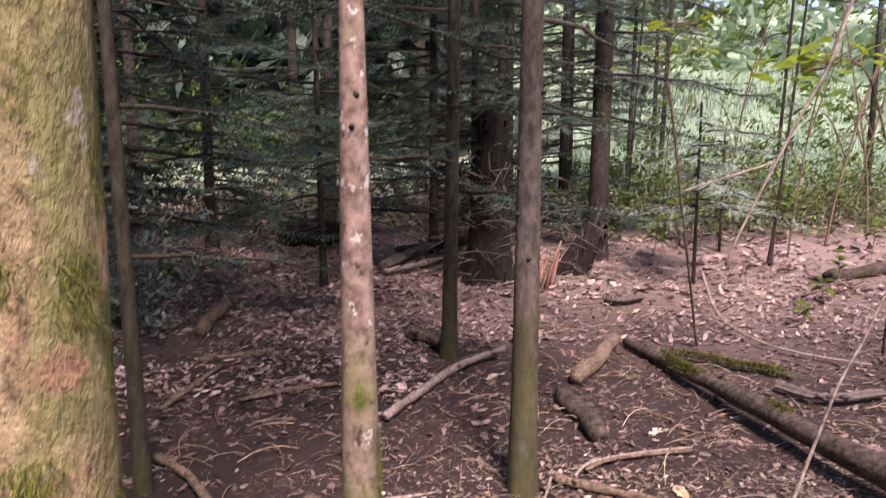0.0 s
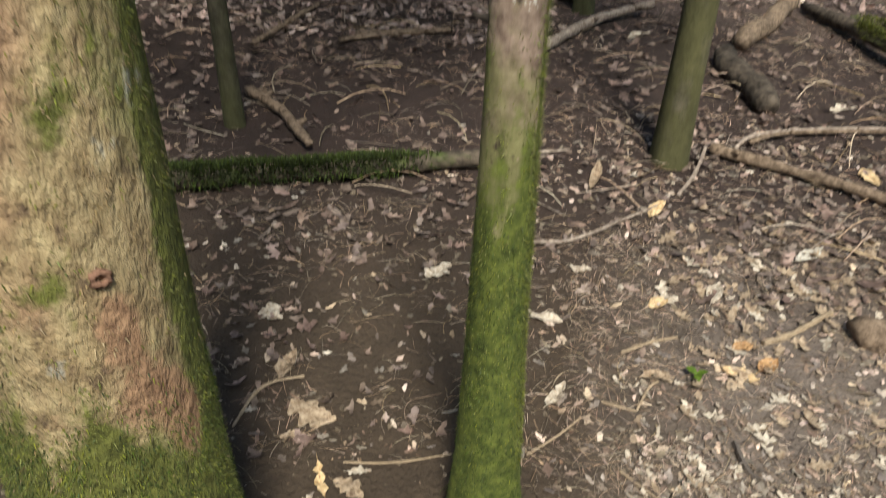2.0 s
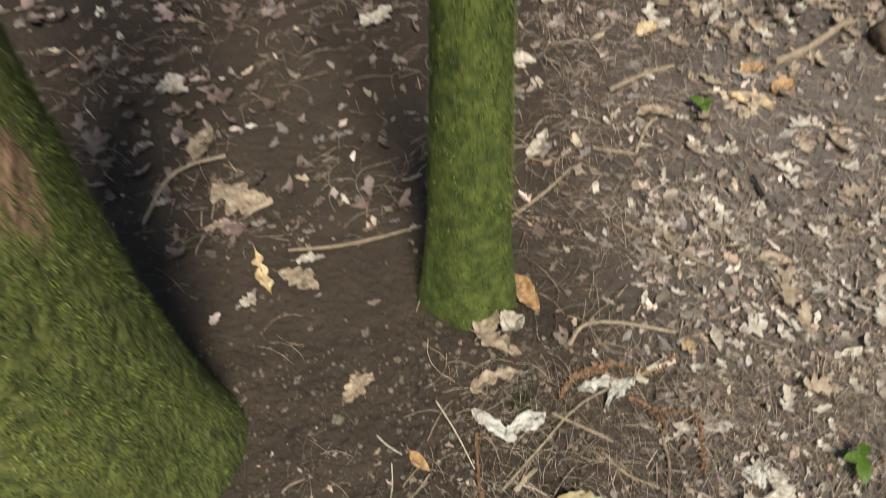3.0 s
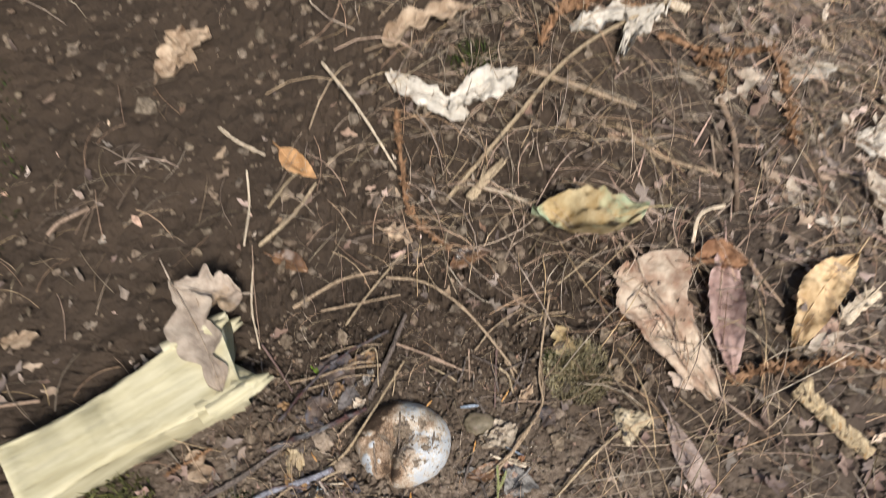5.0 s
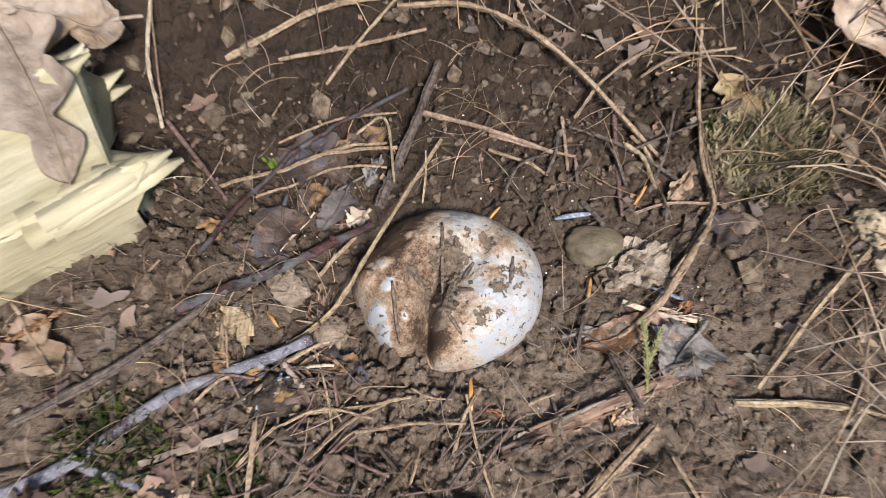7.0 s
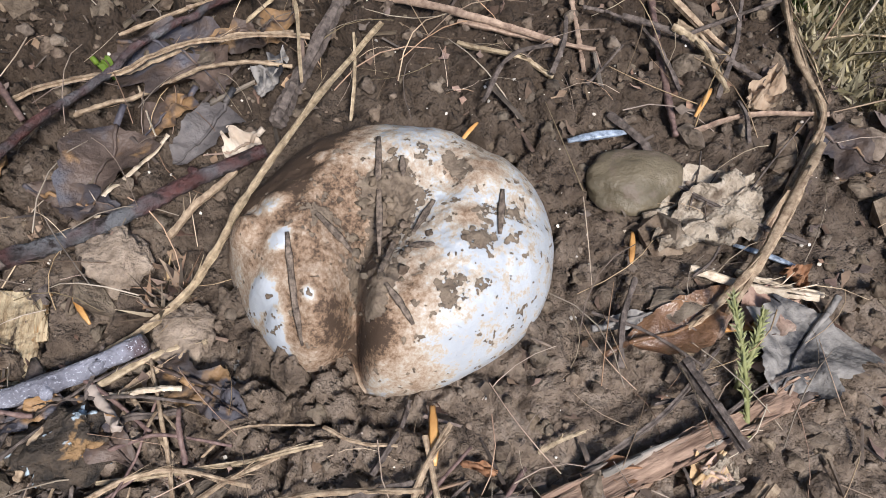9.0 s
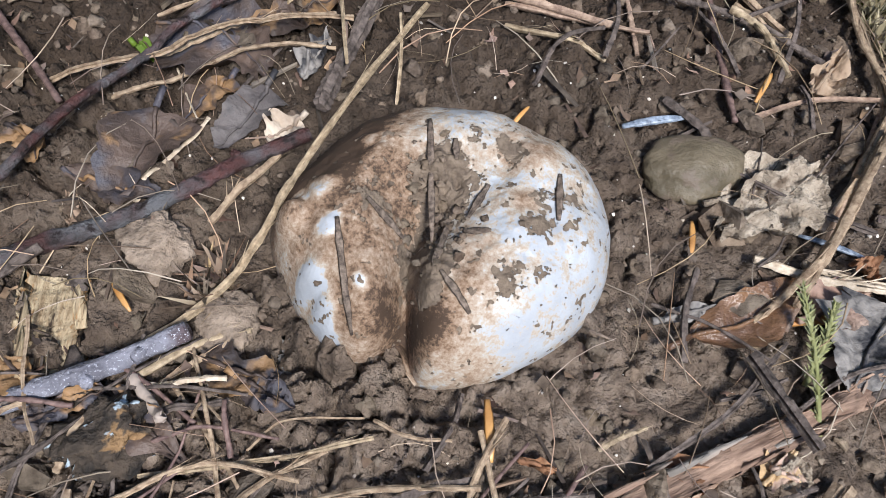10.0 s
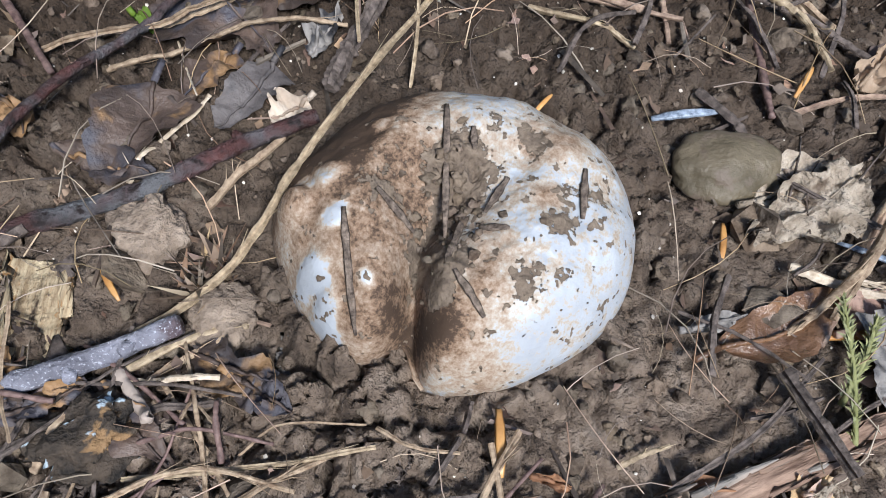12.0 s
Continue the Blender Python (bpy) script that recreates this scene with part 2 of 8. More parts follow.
STRAWMOSS = mat("straw_moss", [(0.1, (0.15, 0.12, 0.06)), (0.9, (0.42, 0.35, 0.21))], 20, 0.95, 0.0, island=0.4, trans=0.25)
DEADWOOD = mat("weathered_wood", [(0.1, (0.12, 0.085, 0.065)), (0.9, (0.36, 0.29, 0.24))], 40, 0.85, 0.7, 0.004, 60, (1, 1, 1))
BARKBROWN = mat("brown_bark", [(0.1, (0.07, 0.045, 0.03)), (0.9, (0.23, 0.16, 0.11))], 50, 0.85, 0.7, 0.003, 100)
PALEBARK = mat("pale_bark", [(0.1, (0.13, 0.09, 0.07)), (0.9, (0.34, 0.27, 0.22))], 60, 0.85, 0.5, 0.002, 120)
STRAW = mat("straw", [(0.1, (0.17, 0.12, 0.07)), (0.9, (0.44, 0.34, 0.22))], 700, 0.6, 0.4, 0.0004, 2200, spec=0.4)
STEM = mat("dry_stem", [(0.1, (0.16, 0.105, 0.065)), (0.9, (0.40, 0.30, 0.20))], 700, 0.7, 0.5, 0.0005, 2200)
PALE = mat("pale_rootlet", [(0.1, (0.33, 0.25, 0.17)), (0.9, (0.60, 0.50, 0.38))], 700, 0.7, 0.4, 0.0004, 2200)
PINKST = mat("pinkish_stem", [(0.1, (0.17, 0.11, 0.08)), (0.9, (0.37, 0.265, 0.19))], 700, 0.7, 0.4, 0.0004, 2200)
REDBROWN = mat("red_brown_twig", [(0.1, (0.075, 0.045, 0.04)), (0.9, (0.20, 0.13, 0.11))], 700, 0.6, 0.4, 0.0004, 2200)
REDTWIG = mat("dark_red_twig", [(0.1, (0.022, 0.014, 0.013)), (0.9, (0.11, 0.045, 0.04))], 160, 0.5, 1.0, 0.001, 1300, patches=[((0.115, 0.112, 0.115), 110, 0.40, 0.62), ((0.02, 0.014, 0.013), 300, 0.58, 0.66)])
GREYTWIG = mat("speckled_grey_twig", [(0.1, (0.12, 0.115, 0.135)), (0.9, (0.30, 0.295, 0.335))], 120, 0.6, 1.0, 0.0016, 420, patches=[((0.075, 0.055, 0.06), 60, 0.53, 0.62), ((0.42, 0.42, 0.46), 2400, 0.60, 0.625)])
DARKTWIG = mat("dark_twig", [(0.1, (0.04, 0.03, 0.025)), (0.9, (0.16, 0.125, 0.105))], 600, 0.7, 0.8, 0.0006, 1500)
REDWOOD = mat("reddish_dead_wood", [(0.1, (0.11, 0.065, 0.045)), (0.9, (0.40, 0.27, 0.19))], 420, 0.75, 1.0, 0.0014, 400, along=(0.3, 8), patches=[((0.24, 0.21, 0.18), 90, 0.5, 0.58), ((0.05, 0.035, 0.027), 160, 0.58, 0.64)])
SLIVER = mat("bark_sliver", [(0.1, (0.035, 0.025, 0.02)), (0.9, (0.15, 0.105, 0.075))], 200, 0.7, 0.6, 0.0006, 500, island=0.6, skew=3.5)
OLDNEEDLE = mat("old_needle", [(0.1, (0.05, 0.036, 0.028)), (0.9, (0.25, 0.19, 0.145))], 900, 0.8, 1.0, 0.0006, 1600)
DEBRIS = mat("dark_debris", [(0.1, (0.055, 0.034, 0.024)), (0.9, (0.23, 0.15, 0.105))], 150, 0.75, 0.6, 0.0006, 500, island=0.6, skew=4.0)
RUST = mat("rusty_conifer_twig", [(0.1, (0.10, 0.053, 0.027)), (0.9, (0.28, 0.155, 0.082))], 200, 0.7, 0.6, 0.0008, 500)
WOODCHIP = mat("split_wood", [(0.1, (0.26, 0.18, 0.10)), (0.9, (0.58, 0.46, 0.29))], 900, 0.7, 1.0, 0.0012, 1500, along=(1.45, 11), patches=[((0.36, 0.20, 0.08), 420, 0.58, 0.66), ((0.055, 0.036, 0.022), 330, 0.55, 0.63)])
NEEDLE = mat("orange_needle", [(0.1, (0.30, 0.13, 0.03)), (0.9, (0.55, 0.30, 0.10))], 200, 0.5, 0.2, 0.0002, spec=0.5)
BLUENEEDLE = mat("bluish_needle", [(0.1, (0.05, 0.065, 0.09)), (0.9, (0.30, 0.34, 0.40))], 900, 0.4, 0.2, 0.0002, spec=0.5)


def leafmat(name, a, b, patches=(), rough=0.7, spec=0.35, trans=0.15):
    return mat(name, two(a, b), 70, rough, 0.8, 0.0016, 260, patches=patches, trans=trans, spec=spec, big=0.3)


OLDCHESTNUT = leafmat("old_chestnut_leaf", (0.30, 0.20, 0.14), (0.56, 0.45, 0.34), [((0.30, 0.17, 0.11), 30, 0.50, 0.66), ((0.035, 0.025, 0.02), 95, 0.64, 0.66)])
PINKDARK = leafmat("pink_brown_leaf", (0.30, 0.185, 0.155), (0.52, 0.36, 0.315), [((0.18, 0.09, 0.05), 22, 0.62, 0.72)])
ORANGELEAF = leafmat("orange_leaf", (0.28, 0.145, 0.06), (0.48, 0.28, 0.135), [((0.16, 0.08, 0.04), 30, 0.58, 0.66)])
ORANGEPALE = leafmat("yellowish_leaf", (0.42, 0.27, 0.13), (0.68, 0.50, 0.30))
GREENTAN = leafmat("green_tan_leaf", (0.34, 0.23, 0.10), (0.48, 0.38, 0.22), [((0.33, 0.38, 0.24), 22, 0.5, 0.6)])
LAVLEAF = leafmat("lavender_leaf", (0.20, 0.14, 0.115), (0.40, 0.31, 0.265), [((0.14, 0.09, 0.065), 40, 0.56, 0.68)])
TANLEAF = leafmat("tan_leaf", (0.22, 0.145, 0.09), (0.44, 0.33, 0.23), [((0.13, 0.08, 0.05), 40, 0.58, 0.7)])
TANPINK = leafmat("pale_pink_leaf", (0.32, 0.20, 0.15), (0.54, 0.40, 0.31), [((0.20, 0.11, 0.07), 40, 0.58, 0.7)])
GREYTAN = leafmat("grey_tan_leaf", (0.25, 0.19, 0.145), (0.45, 0.365, 0.29), [((0.30, 0.20, 0.11), 25, 0.56, 0.68)])
PALELEAF = leafmat("pale_leaf", (0.34, 0.265, 0.20), (0.60, 0.51, 0.41), [((0.22, 0.15, 0.10), 40, 0.58, 0.7)])
WHITELEAF = leafmat("whitish_leaf", (0.40, 0.35, 0.29), (0.62, 0.56, 0.48), [((0.30, 0.23, 0.17), 40, 0.6, 0.7)])
RUSTLEAF = leafmat("rusty_leaf", (0.17, 0.08, 0.04), (0.36, 0.19, 0.10))
PALECLAY = mat("clay_leaf", two((0.25, 0.195, 0.14), (0.47, 0.39, 0.30)), 260, 0.85, 1.0, 0.003, 420, patches=[((0.16, 0.115, 0.08), 110, 0.58, 0.66)], big=0.25)
BROWNLEAF = leafmat("glossy_brown_leaf", (0.07, 0.036, 0.02), (0.20, 0.108, 0.056), [((0.035, 0.022, 0.015), 60, 0.56, 0.64)], 0.3, 0.6, 0)
GREYLEAF = leafmat("grey_leaf", (0.09, 0.08, 0.074), (0.36, 0.325, 0.29), [((0.03, 0.028, 0.03), 70, 0.52, 0.6)], trans=0)
SMOKELEAF = leafmat("smoke_leaf", (0.06, 0.05, 0.048), (0.145, 0.125, 0.115), [((0.03, 0.028, 0.03), 70, 0.54, 0.62)], trans=0)
DARKLEAF = leafmat("dark_leaf", (0.032, 0.023, 0.02), (0.105, 0.072, 0.055), [((0.055, 0.05, 0.058), 50, 0.52, 0.6), ((0.24, 0.14, 0.065), 60, 0.555, 0.61)], 0.6, 0.35, 0)
LITTER = mat("leaf_litter", [(0.1, (0.12, 0.078, 0.06)), (0.9, (0.40, 0.295, 0.225))], 25, 0.7, 0.3, 0.002, 120, island=0.7, trans=0.15, skew=3.6)
# pale pinkish leaves, brightened in colour for the sunlit far floor
FARLITTER = mat("forest_leaf_litter", [(0.1, (0.15, 0.095, 0.08)), (0.9, (0.46, 0.33, 0.285))], 25, 0.7, 0.3, 0.002, 120, island=0.42, trans=0.15, skew=2.0)
# brown leaves, darkened in colour for the shade under the trees
MIDLITTER = mat("brown_leaf_litter", [(0.1, (0.072, 0.044, 0.035)), (0.9, (0.26, 0.178, 0.145))], 25, 0.7, 0.3, 0.002, 120, island=0.38, trans=0.15, skew=2.2)
FIBRES = mat("fibres", [(0.1, (0.14, 0.09, 0.06)), (0.9, (0.42, 0.30, 0.20))], 60, 0.7, 0.0, island=0.7)
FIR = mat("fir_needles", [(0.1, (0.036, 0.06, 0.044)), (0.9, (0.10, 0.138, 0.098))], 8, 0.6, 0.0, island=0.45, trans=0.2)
# pale grey-green needles, with the brightness of lit boughs added to the colour
FIRLIGHT = mat("pale_lit_fir_needles", [(0.1, (0.17, 0.235, 0.18)), (0.9, (0.36, 0.44, 0.34))], 8, 0.6, 0.0, island=0.4, trans=0.25)
LEAFGREEN = mat("green_leaves", [(0.1, (0.07, 0.12, 0.025)), (0.9, (0.16, 0.23, 0.05))], 6, 0.55, 0.0, island=0.45, trans=0.45)
SPRINGLEAF = mat("light_green_leaves", [(0.1, (0.16, 0.24, 0.03)), (0.9, (0.30, 0.40, 0.06))], 6, 0.5, 0.0, island=0.35, trans=0.55)
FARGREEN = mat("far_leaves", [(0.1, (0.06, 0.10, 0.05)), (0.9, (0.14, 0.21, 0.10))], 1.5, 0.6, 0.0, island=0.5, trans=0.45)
BRUSH = mat("bramble_leaves", [(0.1, (0.08, 0.10, 0.035)), (0.9, (0.22, 0.24, 0.09))], 6, 0.6, 0.0, island=0.6, trans=0.35)
DEADTWIG = mat("dead_twig_bark", [(0.1, (0.05, 0.04, 0.034)), (0.9, (0.16, 0.135, 0.115))], 60, 0.9, 0.3, 0.002)
REDROT = mat("red_rotten_wood", [(0.1, (0.10, 0.045, 0.03)), (0.9, (0.34, 0.19, 0.14))], 60, 0.9, 0.8, 0.003, 120)
GRASS = mat("meadow_grass", [(0.1, (0.27, 0.37, 0.25)), (0.9, (0.46, 0.58, 0.44))], 2, 0.6, 0.0, island=0.5, trans=0.4)
# brighter far leaves: the clearing's sunlight is put into the colour
FARLIT = mat("far_leaves_painted_sunlit", [(0.1, (0.28, 0.40, 0.25)), (0.9, (0.48, 0.60, 0.42))], 1.5, 0.6, 0.0, island=0.4, trans=0.45)
SHOOT = mat("pale_moss_shoot", [(0.1, (0.17, 0.175, 0.07)), (0.9, (0.33, 0.33, 0.16))], 200, 0.8, 0.3, 0.0003, island=0.3, trans=0.2)
NEEDLES = mat("needle_litter", [(0.1, (0.085, 0.052, 0.038)), (0.9, (0.29, 0.195, 0.14))], 40, 0.7, 0.0, island=0.55, skew=1.6)


# ---- ground ----
def graded(c, lo, hi, fine, half):
    """Grid lines: fine round c, 4 mm wide out to 0.45 m, then ever wider."""
    out = list(np.arange(-half, half + fine / 2, fine))
    for sign, end in ((1, hi - c), (-1, c - lo)):
        s, a = fine, half
        while a < end:
            s = min(s * 1.045, 0.004) if a < 0.45 else s * 1.11
            a += s
            out.append(sign * a)
    return c + np.sort(np.array(out))


def ground_material():
    """Soil near by, leaf mould further off, grass in the clearing."""
    m = SOIL.copy()
    m.name = "forest_floor"
    n, link = m.node_tree.nodes, m.node_tree.links.new
    geo = n.new("ShaderNodeTexCoord")
    sep = n.new("ShaderNodeSeparateXYZ")
    link(geo.outputs["Object"], sep.inputs[0])
    bsdf = n["Principled BSDF"]
    old = bsdf.inputs["Base Color"].links[0].from_socket

    def noise_of(sc):
        t = n.new("ShaderNodeTexNoise")
        t.inputs["Scale"].default_value, t.inputs["Detail"].default_value = sc, 6
        link(geo.outputs["Object"], t.inputs["Vector"])
        return t.outputs["Fac"]

    def blend(mask, colour_a, colour_b, below):
        r = n.new("ShaderNodeMix")
        r.data_type = "RGBA"
        link(noise_of(14), r.inputs[0])
        r.inputs[6].default_value, r.inputs[7].default_value = (*colour_a, 1), (*colour_b, 1)
        x = n.new("ShaderNodeMix")
        x.data_type = "RGBA"
        link(mask, x.inputs[0])
        link(below, x.inputs[6])
        link(r.outputs[2], x.inputs[7])
        return x.outputs[2]

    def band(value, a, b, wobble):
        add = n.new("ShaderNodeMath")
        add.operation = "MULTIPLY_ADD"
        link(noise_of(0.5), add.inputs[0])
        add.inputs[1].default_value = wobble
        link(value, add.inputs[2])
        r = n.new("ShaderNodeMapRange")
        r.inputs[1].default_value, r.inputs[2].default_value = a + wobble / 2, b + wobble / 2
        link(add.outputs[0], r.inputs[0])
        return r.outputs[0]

    away = n.new("ShaderNodeVectorMath")
    away.operation = "SUBTRACT"
    link(geo.outputs["Object"], away.inputs[0])
    away.inputs[1].default_value = (MX, 0.76, 0)
    flat = n.new("ShaderNodeVectorMath")
    flat.operation = "MULTIPLY"
    link(away.outputs[0], flat.inputs[0])
    flat.inputs[1].default_value = (0.6, 1, 0)
    far_off = n.new("ShaderNodeVectorMath")
    far_off.operation = "LENGTH"
    link(flat.outputs[0], far_off.inputs[0])
    # dark humus, started close in so its colour also carries the light's fall-off
    humus = blend(band(far_off.outputs["Value"], 0.13, 0.22, 0.10), (0.026, 0.017, 0.011), (0.078, 0.052, 0.034), old)
    dusty = n.new("ShaderNodeMath")
    dusty.operation = "MULTIPLY"
    link(band(sep.outputs[0], -0.02, 0.42, 0.3), dusty.inputs[0])
    link(band(far_off.outputs["Value"], 2.8, 1.5, 1.2), dusty.inputs[1])
    humus = blend(dusty.outputs[0], (0.075, 0.055, 0.044), (0.215, 0.165, 0.135), humus)
    # dark leaf mould, deepened further with the canopy's shade put into the colour
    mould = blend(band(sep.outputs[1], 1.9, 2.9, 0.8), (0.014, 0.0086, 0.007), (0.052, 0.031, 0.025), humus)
    # pale far leaf mould; sunlight on the far floor is put into it
    sunlit_far_mould = blend(band(sep.outputs[1], 4.2, 7.0, 2.0), (0.13, 0.085, 0.07), (0.38, 0.27, 0.23), mould)
    undergrowth = blend(band(sep.outputs[1], 8.3, 9.6, 1.5), (0.045, 0.04, 0.022), (0.15, 0.13, 0.075), sunlit_far_mould)
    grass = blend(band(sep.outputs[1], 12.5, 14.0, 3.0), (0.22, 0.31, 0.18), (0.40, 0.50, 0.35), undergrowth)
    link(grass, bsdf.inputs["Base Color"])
    fine = bsdf.inputs["Normal"].links[0].from_node
    lumps = n.new("ShaderNodeBump")
    lumps.inputs["Strength"].default_value, lumps.inputs["Distance"].default_value = 0.8, 0.018
    link(noise_of(70), lumps.inputs["Height"])
    link(lumps.outputs[0], fine.inputs["Normal"])
    return m


gxs, gys = graded(MX + 0.01, -90, 90, 0.00074, 0.090), graded(MY, -60, 130, 0.00074, 0.064)
GX, GY = np.meshgrid(gxs, gys)
GZ = ground_h(GX, GY)
_k = np.arange(GX.size).reshape(GX.shape)
_f = np.stack([_k[:-1, :-1], _k[:-1, 1:], _k[1:, 1:], _k[1:, :-1]], -1).reshape(-1, 4)
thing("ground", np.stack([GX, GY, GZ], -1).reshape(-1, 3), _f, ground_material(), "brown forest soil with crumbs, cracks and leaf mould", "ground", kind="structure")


# ---- trees ----
def trunk_mesh(x, y, r0, r1, height, lean=(0, 0), flare=0.0, flare_h=0.3, segs=20, step=0.05, rough=0.04, seed=0, bow=0.0, roots=5):
    """A tapered trunk with an uneven outline and root flare. r1: change of radius per metre."""
    z0 = gh(x, y) - 0.12
    n = int((height + 0.12) / step)
    h = np.linspace(0, height + 0.12, n)
    t = h / h[-1]
    cx = x + lean[0] * (h - 0.12) + bow * np.sin(np.pi * np.clip(h / 2.2, 0, 1))
    cy = y + lean[1] * (h - 0.12)
    ang = np.arange(segs) * 2 * np.pi / segs
    A, Z = np.meshgrid(ang, h)
    r = r0 + r1 * np.minimum(h - 0.12, 2.0)
    r = (r * (1 - 0.4 * np.clip((h - 2.12) / max(height - 2, 0.1), 0, 1)))[:, None]
    hh = np.maximum(Z - 0.12, 0)
    fl = flare * np.exp(-hh / flare_h) * (1 + 0.2 * np.cos(A * roots + seed))
    bump = rough * fbm(A * 2.2 + seed, Z * 5, seed, 3) * 1.2
    seam = np.abs(A - np.pi) / np.pi
    bump = bump * (1 - seam ** 6)
    R = r * (1 + bump) + fl
    v = np.stack([cx[:, None] + R * np.cos(A), cy[:, None] + R * np.sin(A), z0 + Z], -1)
    f = []
    for i in range(n - 1):
        for j in range(segs):
            k = (j + 1) % segs
            f.append([i * segs + j, i * segs + k, (i + 1) * segs + k, (i + 1) * segs + j])
    f.append(list(range((n - 1) * segs, n * segs)))
    return v.reshape(-1, 3), f, v


def hair(rows, lo, hi, count, length, seed, out=0.35, width=0.0016, only=None, cluster=None, grows=None):
    """Small hanging blades of moss on a trunk, between two heights above its foot; cluster: tufts; grows: share of them by angle and height."""
    g = rnd(seed)
    n, s, _ = rows.shape
    z = rows[:, 0, 2] - rows[0, 0, 2]
    i = g.integers(np.searchsorted(z, lo), max(np.searchsorted(z, hi), np.searchsorted(z, lo) + 1), count)
    j = g.integers(0, s, count) if only is None else np.round(g.normal(only[0], only[1], count) / 360 * s).astype(int) % s
    i = np.minimum(i, n - 2)
    if cluster is not None:
        grown = fbm(np.cos(j / s * 2 * np.pi) * cluster[0] + 9, z[i] * cluster[1] + np.sin(j / s * 2 * np.pi) * cluster[0], seed, 3) + 0.12 * g.normal(size=count) > cluster[2]
        i, j = i[grown], j[grown]
        count = len(i)
    if grows is not None:
        grown = g.random(count) < grows(j / s * 360, z[i] - 0.12)
        i, j = i[grown], j[grown]
        count = len(i)
    a = g.random((count, 2, 1))
    p = rows[i, j] * (1 - a[:, 0]) + rows[i + 1, j] * a[:, 0]
    p = p * (1 - a[:, 1]) + (rows[i, (j + 1) % s] * (1 - a[:, 0]) + rows[i + 1, (j + 1) % s] * a[:, 0]) * a[:, 1]
    c = rows[i].mean(1)
    d = p - c
    d[:, 2] = 0
    d /= np.linalg.norm(d, axis=1)[:, None]
    side = np.stack([-d[:, 1], d[:, 0], 0 * d[:, 0]], -1)
    L = length * (0.4 + g.random((count, 1)))
    tip = p + d * L * out * (0.3 + g.random((count, 1))) + side * L * g.normal(0, 0.35, (count, 1)) - np.array([0, 0, 1.0]) * L * (0.2 + 0.8 * g.random((count, 1)))
    w = side * width * (0.6 + g.random((count, 1)))
    q = p - d * 0.002
    v = np.stack([q - w, q + w, tip], 1).reshape(-1, 3)
    return v, np.arange(count * 3).reshape(-1, 3)


def spray_template():
    """One flat twig of needles along x, 1 long."""
    v, f = [(0, -0.006, 0), (0, 0.006, 0), (1, 0, 0)], [(0, 1, 2)]
    for k in range(8):
        u = 0.05 + 0.92 * k / 8
        for s in (-1, 1):
            l = 0.13 * (1 - 0.45 * u)
            b = len(v)
            v += [(u - 0.028, 0, 0), (u + 0.028, 0, 0), (u + 0.07, s * l, -0.02)]
            f.append((b, b + 1, b + 2))
    return np.array(v), np.array(f)


SPRAY_V, SPRAY_F = spray_template()


def limb(start, yaw, length, droop, r, seed, dense=1.0, size=0.2, bare=0.25):
    """A conifer limb: its tube, and its sprays of needles."""
    g = rnd(seed)
    n = 9
    u = np.linspace(0, 1, n)
    wob = np.cumsum(g.normal(0, 0.02, n)) * length
    x = length * u
    z = droop * length * (u ** 1.6) + np.cumsum(g.normal(0, 0.01, n)) * length
    c, s = math.cos(yaw), math.sin(yaw)
    p = np.stack([start[0] + x * c - wob * s, start[1] + x * s + wob * c, start[2] + z], -1)
    wood = tube(p, r * (1 - 0.85 * u), 5, 0.05, seed)
    m = max(6, int(dense * length / 0.045) * 2)
    k = bare + (1 - bare) * np.sort(g.random(m))
    q = np.stack([np.interp(k, u, p[:, a]) for a in range(3)], -1)
    side = np.where(np.arange(m) % 2 == 0, 1, -1)
    yaws = yaw + side * g.uniform(0.5, 1.15, m)
    sc = size * (1.25 - 0.8 * k) * g.uniform(0.6, 1.3, m) * min(1.6, 0.6 + length * 0.5)
    mats = turns(yaws, g.normal(0.12, 0.16, m) - droop * 0.3, g.normal(0, 0.3, m))
    return wood, many(SPRAY_V, SPRAY_F, mats, q, sc)


def conifer(name, x, y, r0, r1, height, bark, label, lean=(0, 0), limbs=(), first=0.6, last=4.0, count=24, length=(0.7, 1.6), droop=-0.12, needles=None, dense=1.0, arc=(0, 2 * math.pi), seed=1, flare=0.02, segs=16, bow=0.0, size=0.2, bare=0.25, rough=0.05):
    tree = holder(name, label, "tree", "forest trees")
    tree.location = (x, y, gh(x, y))
    inv = Matrix.Translation((-x, -y, -gh(x, y)))
    v, f, rows = trunk_mesh(x, y, r0, r1, height, lean, flare, 0.18, segs, 0.06, rough, seed, bow)
    part("trunk", v, f, bark, tree).matrix_parent_inverse = inv
    g = rnd(seed + 100)
    leaves = []
    z0 = gh(x, y)
    for k in range(count):
        z = first + (last - first) * (k + g.random()) / count
        yaw = g.uniform(*arc)
        L = g.uniform(*length)
        row = np.argmin(np.abs(rows[:, 0, 2] - z0 - z))
        c = rows[row].mean(0)
        wood, green = limb(c, yaw, L, droop * g.uniform(0.4, 1.6), 0.006 + 0.006 * L, seed * 131 + k, dense, size, bare)
        part("limb", *wood, bark, tree).matrix_parent_inverse = inv
        if dense > 0:
            leaves.append(green)
    if leaves:
        vs, fs, k = [], [], 0
        for a, b in leaves:
            vs.append(a)
            fs.append(b + k)
            k += len(a)
        ob = part("crown", np.concatenate(vs), np.concatenate(fs), needles or FIR, tree, "flat sprays of dark needles", smooth=False)
        ob.matrix_parent_inverse = inv
    return tree, rows, inv


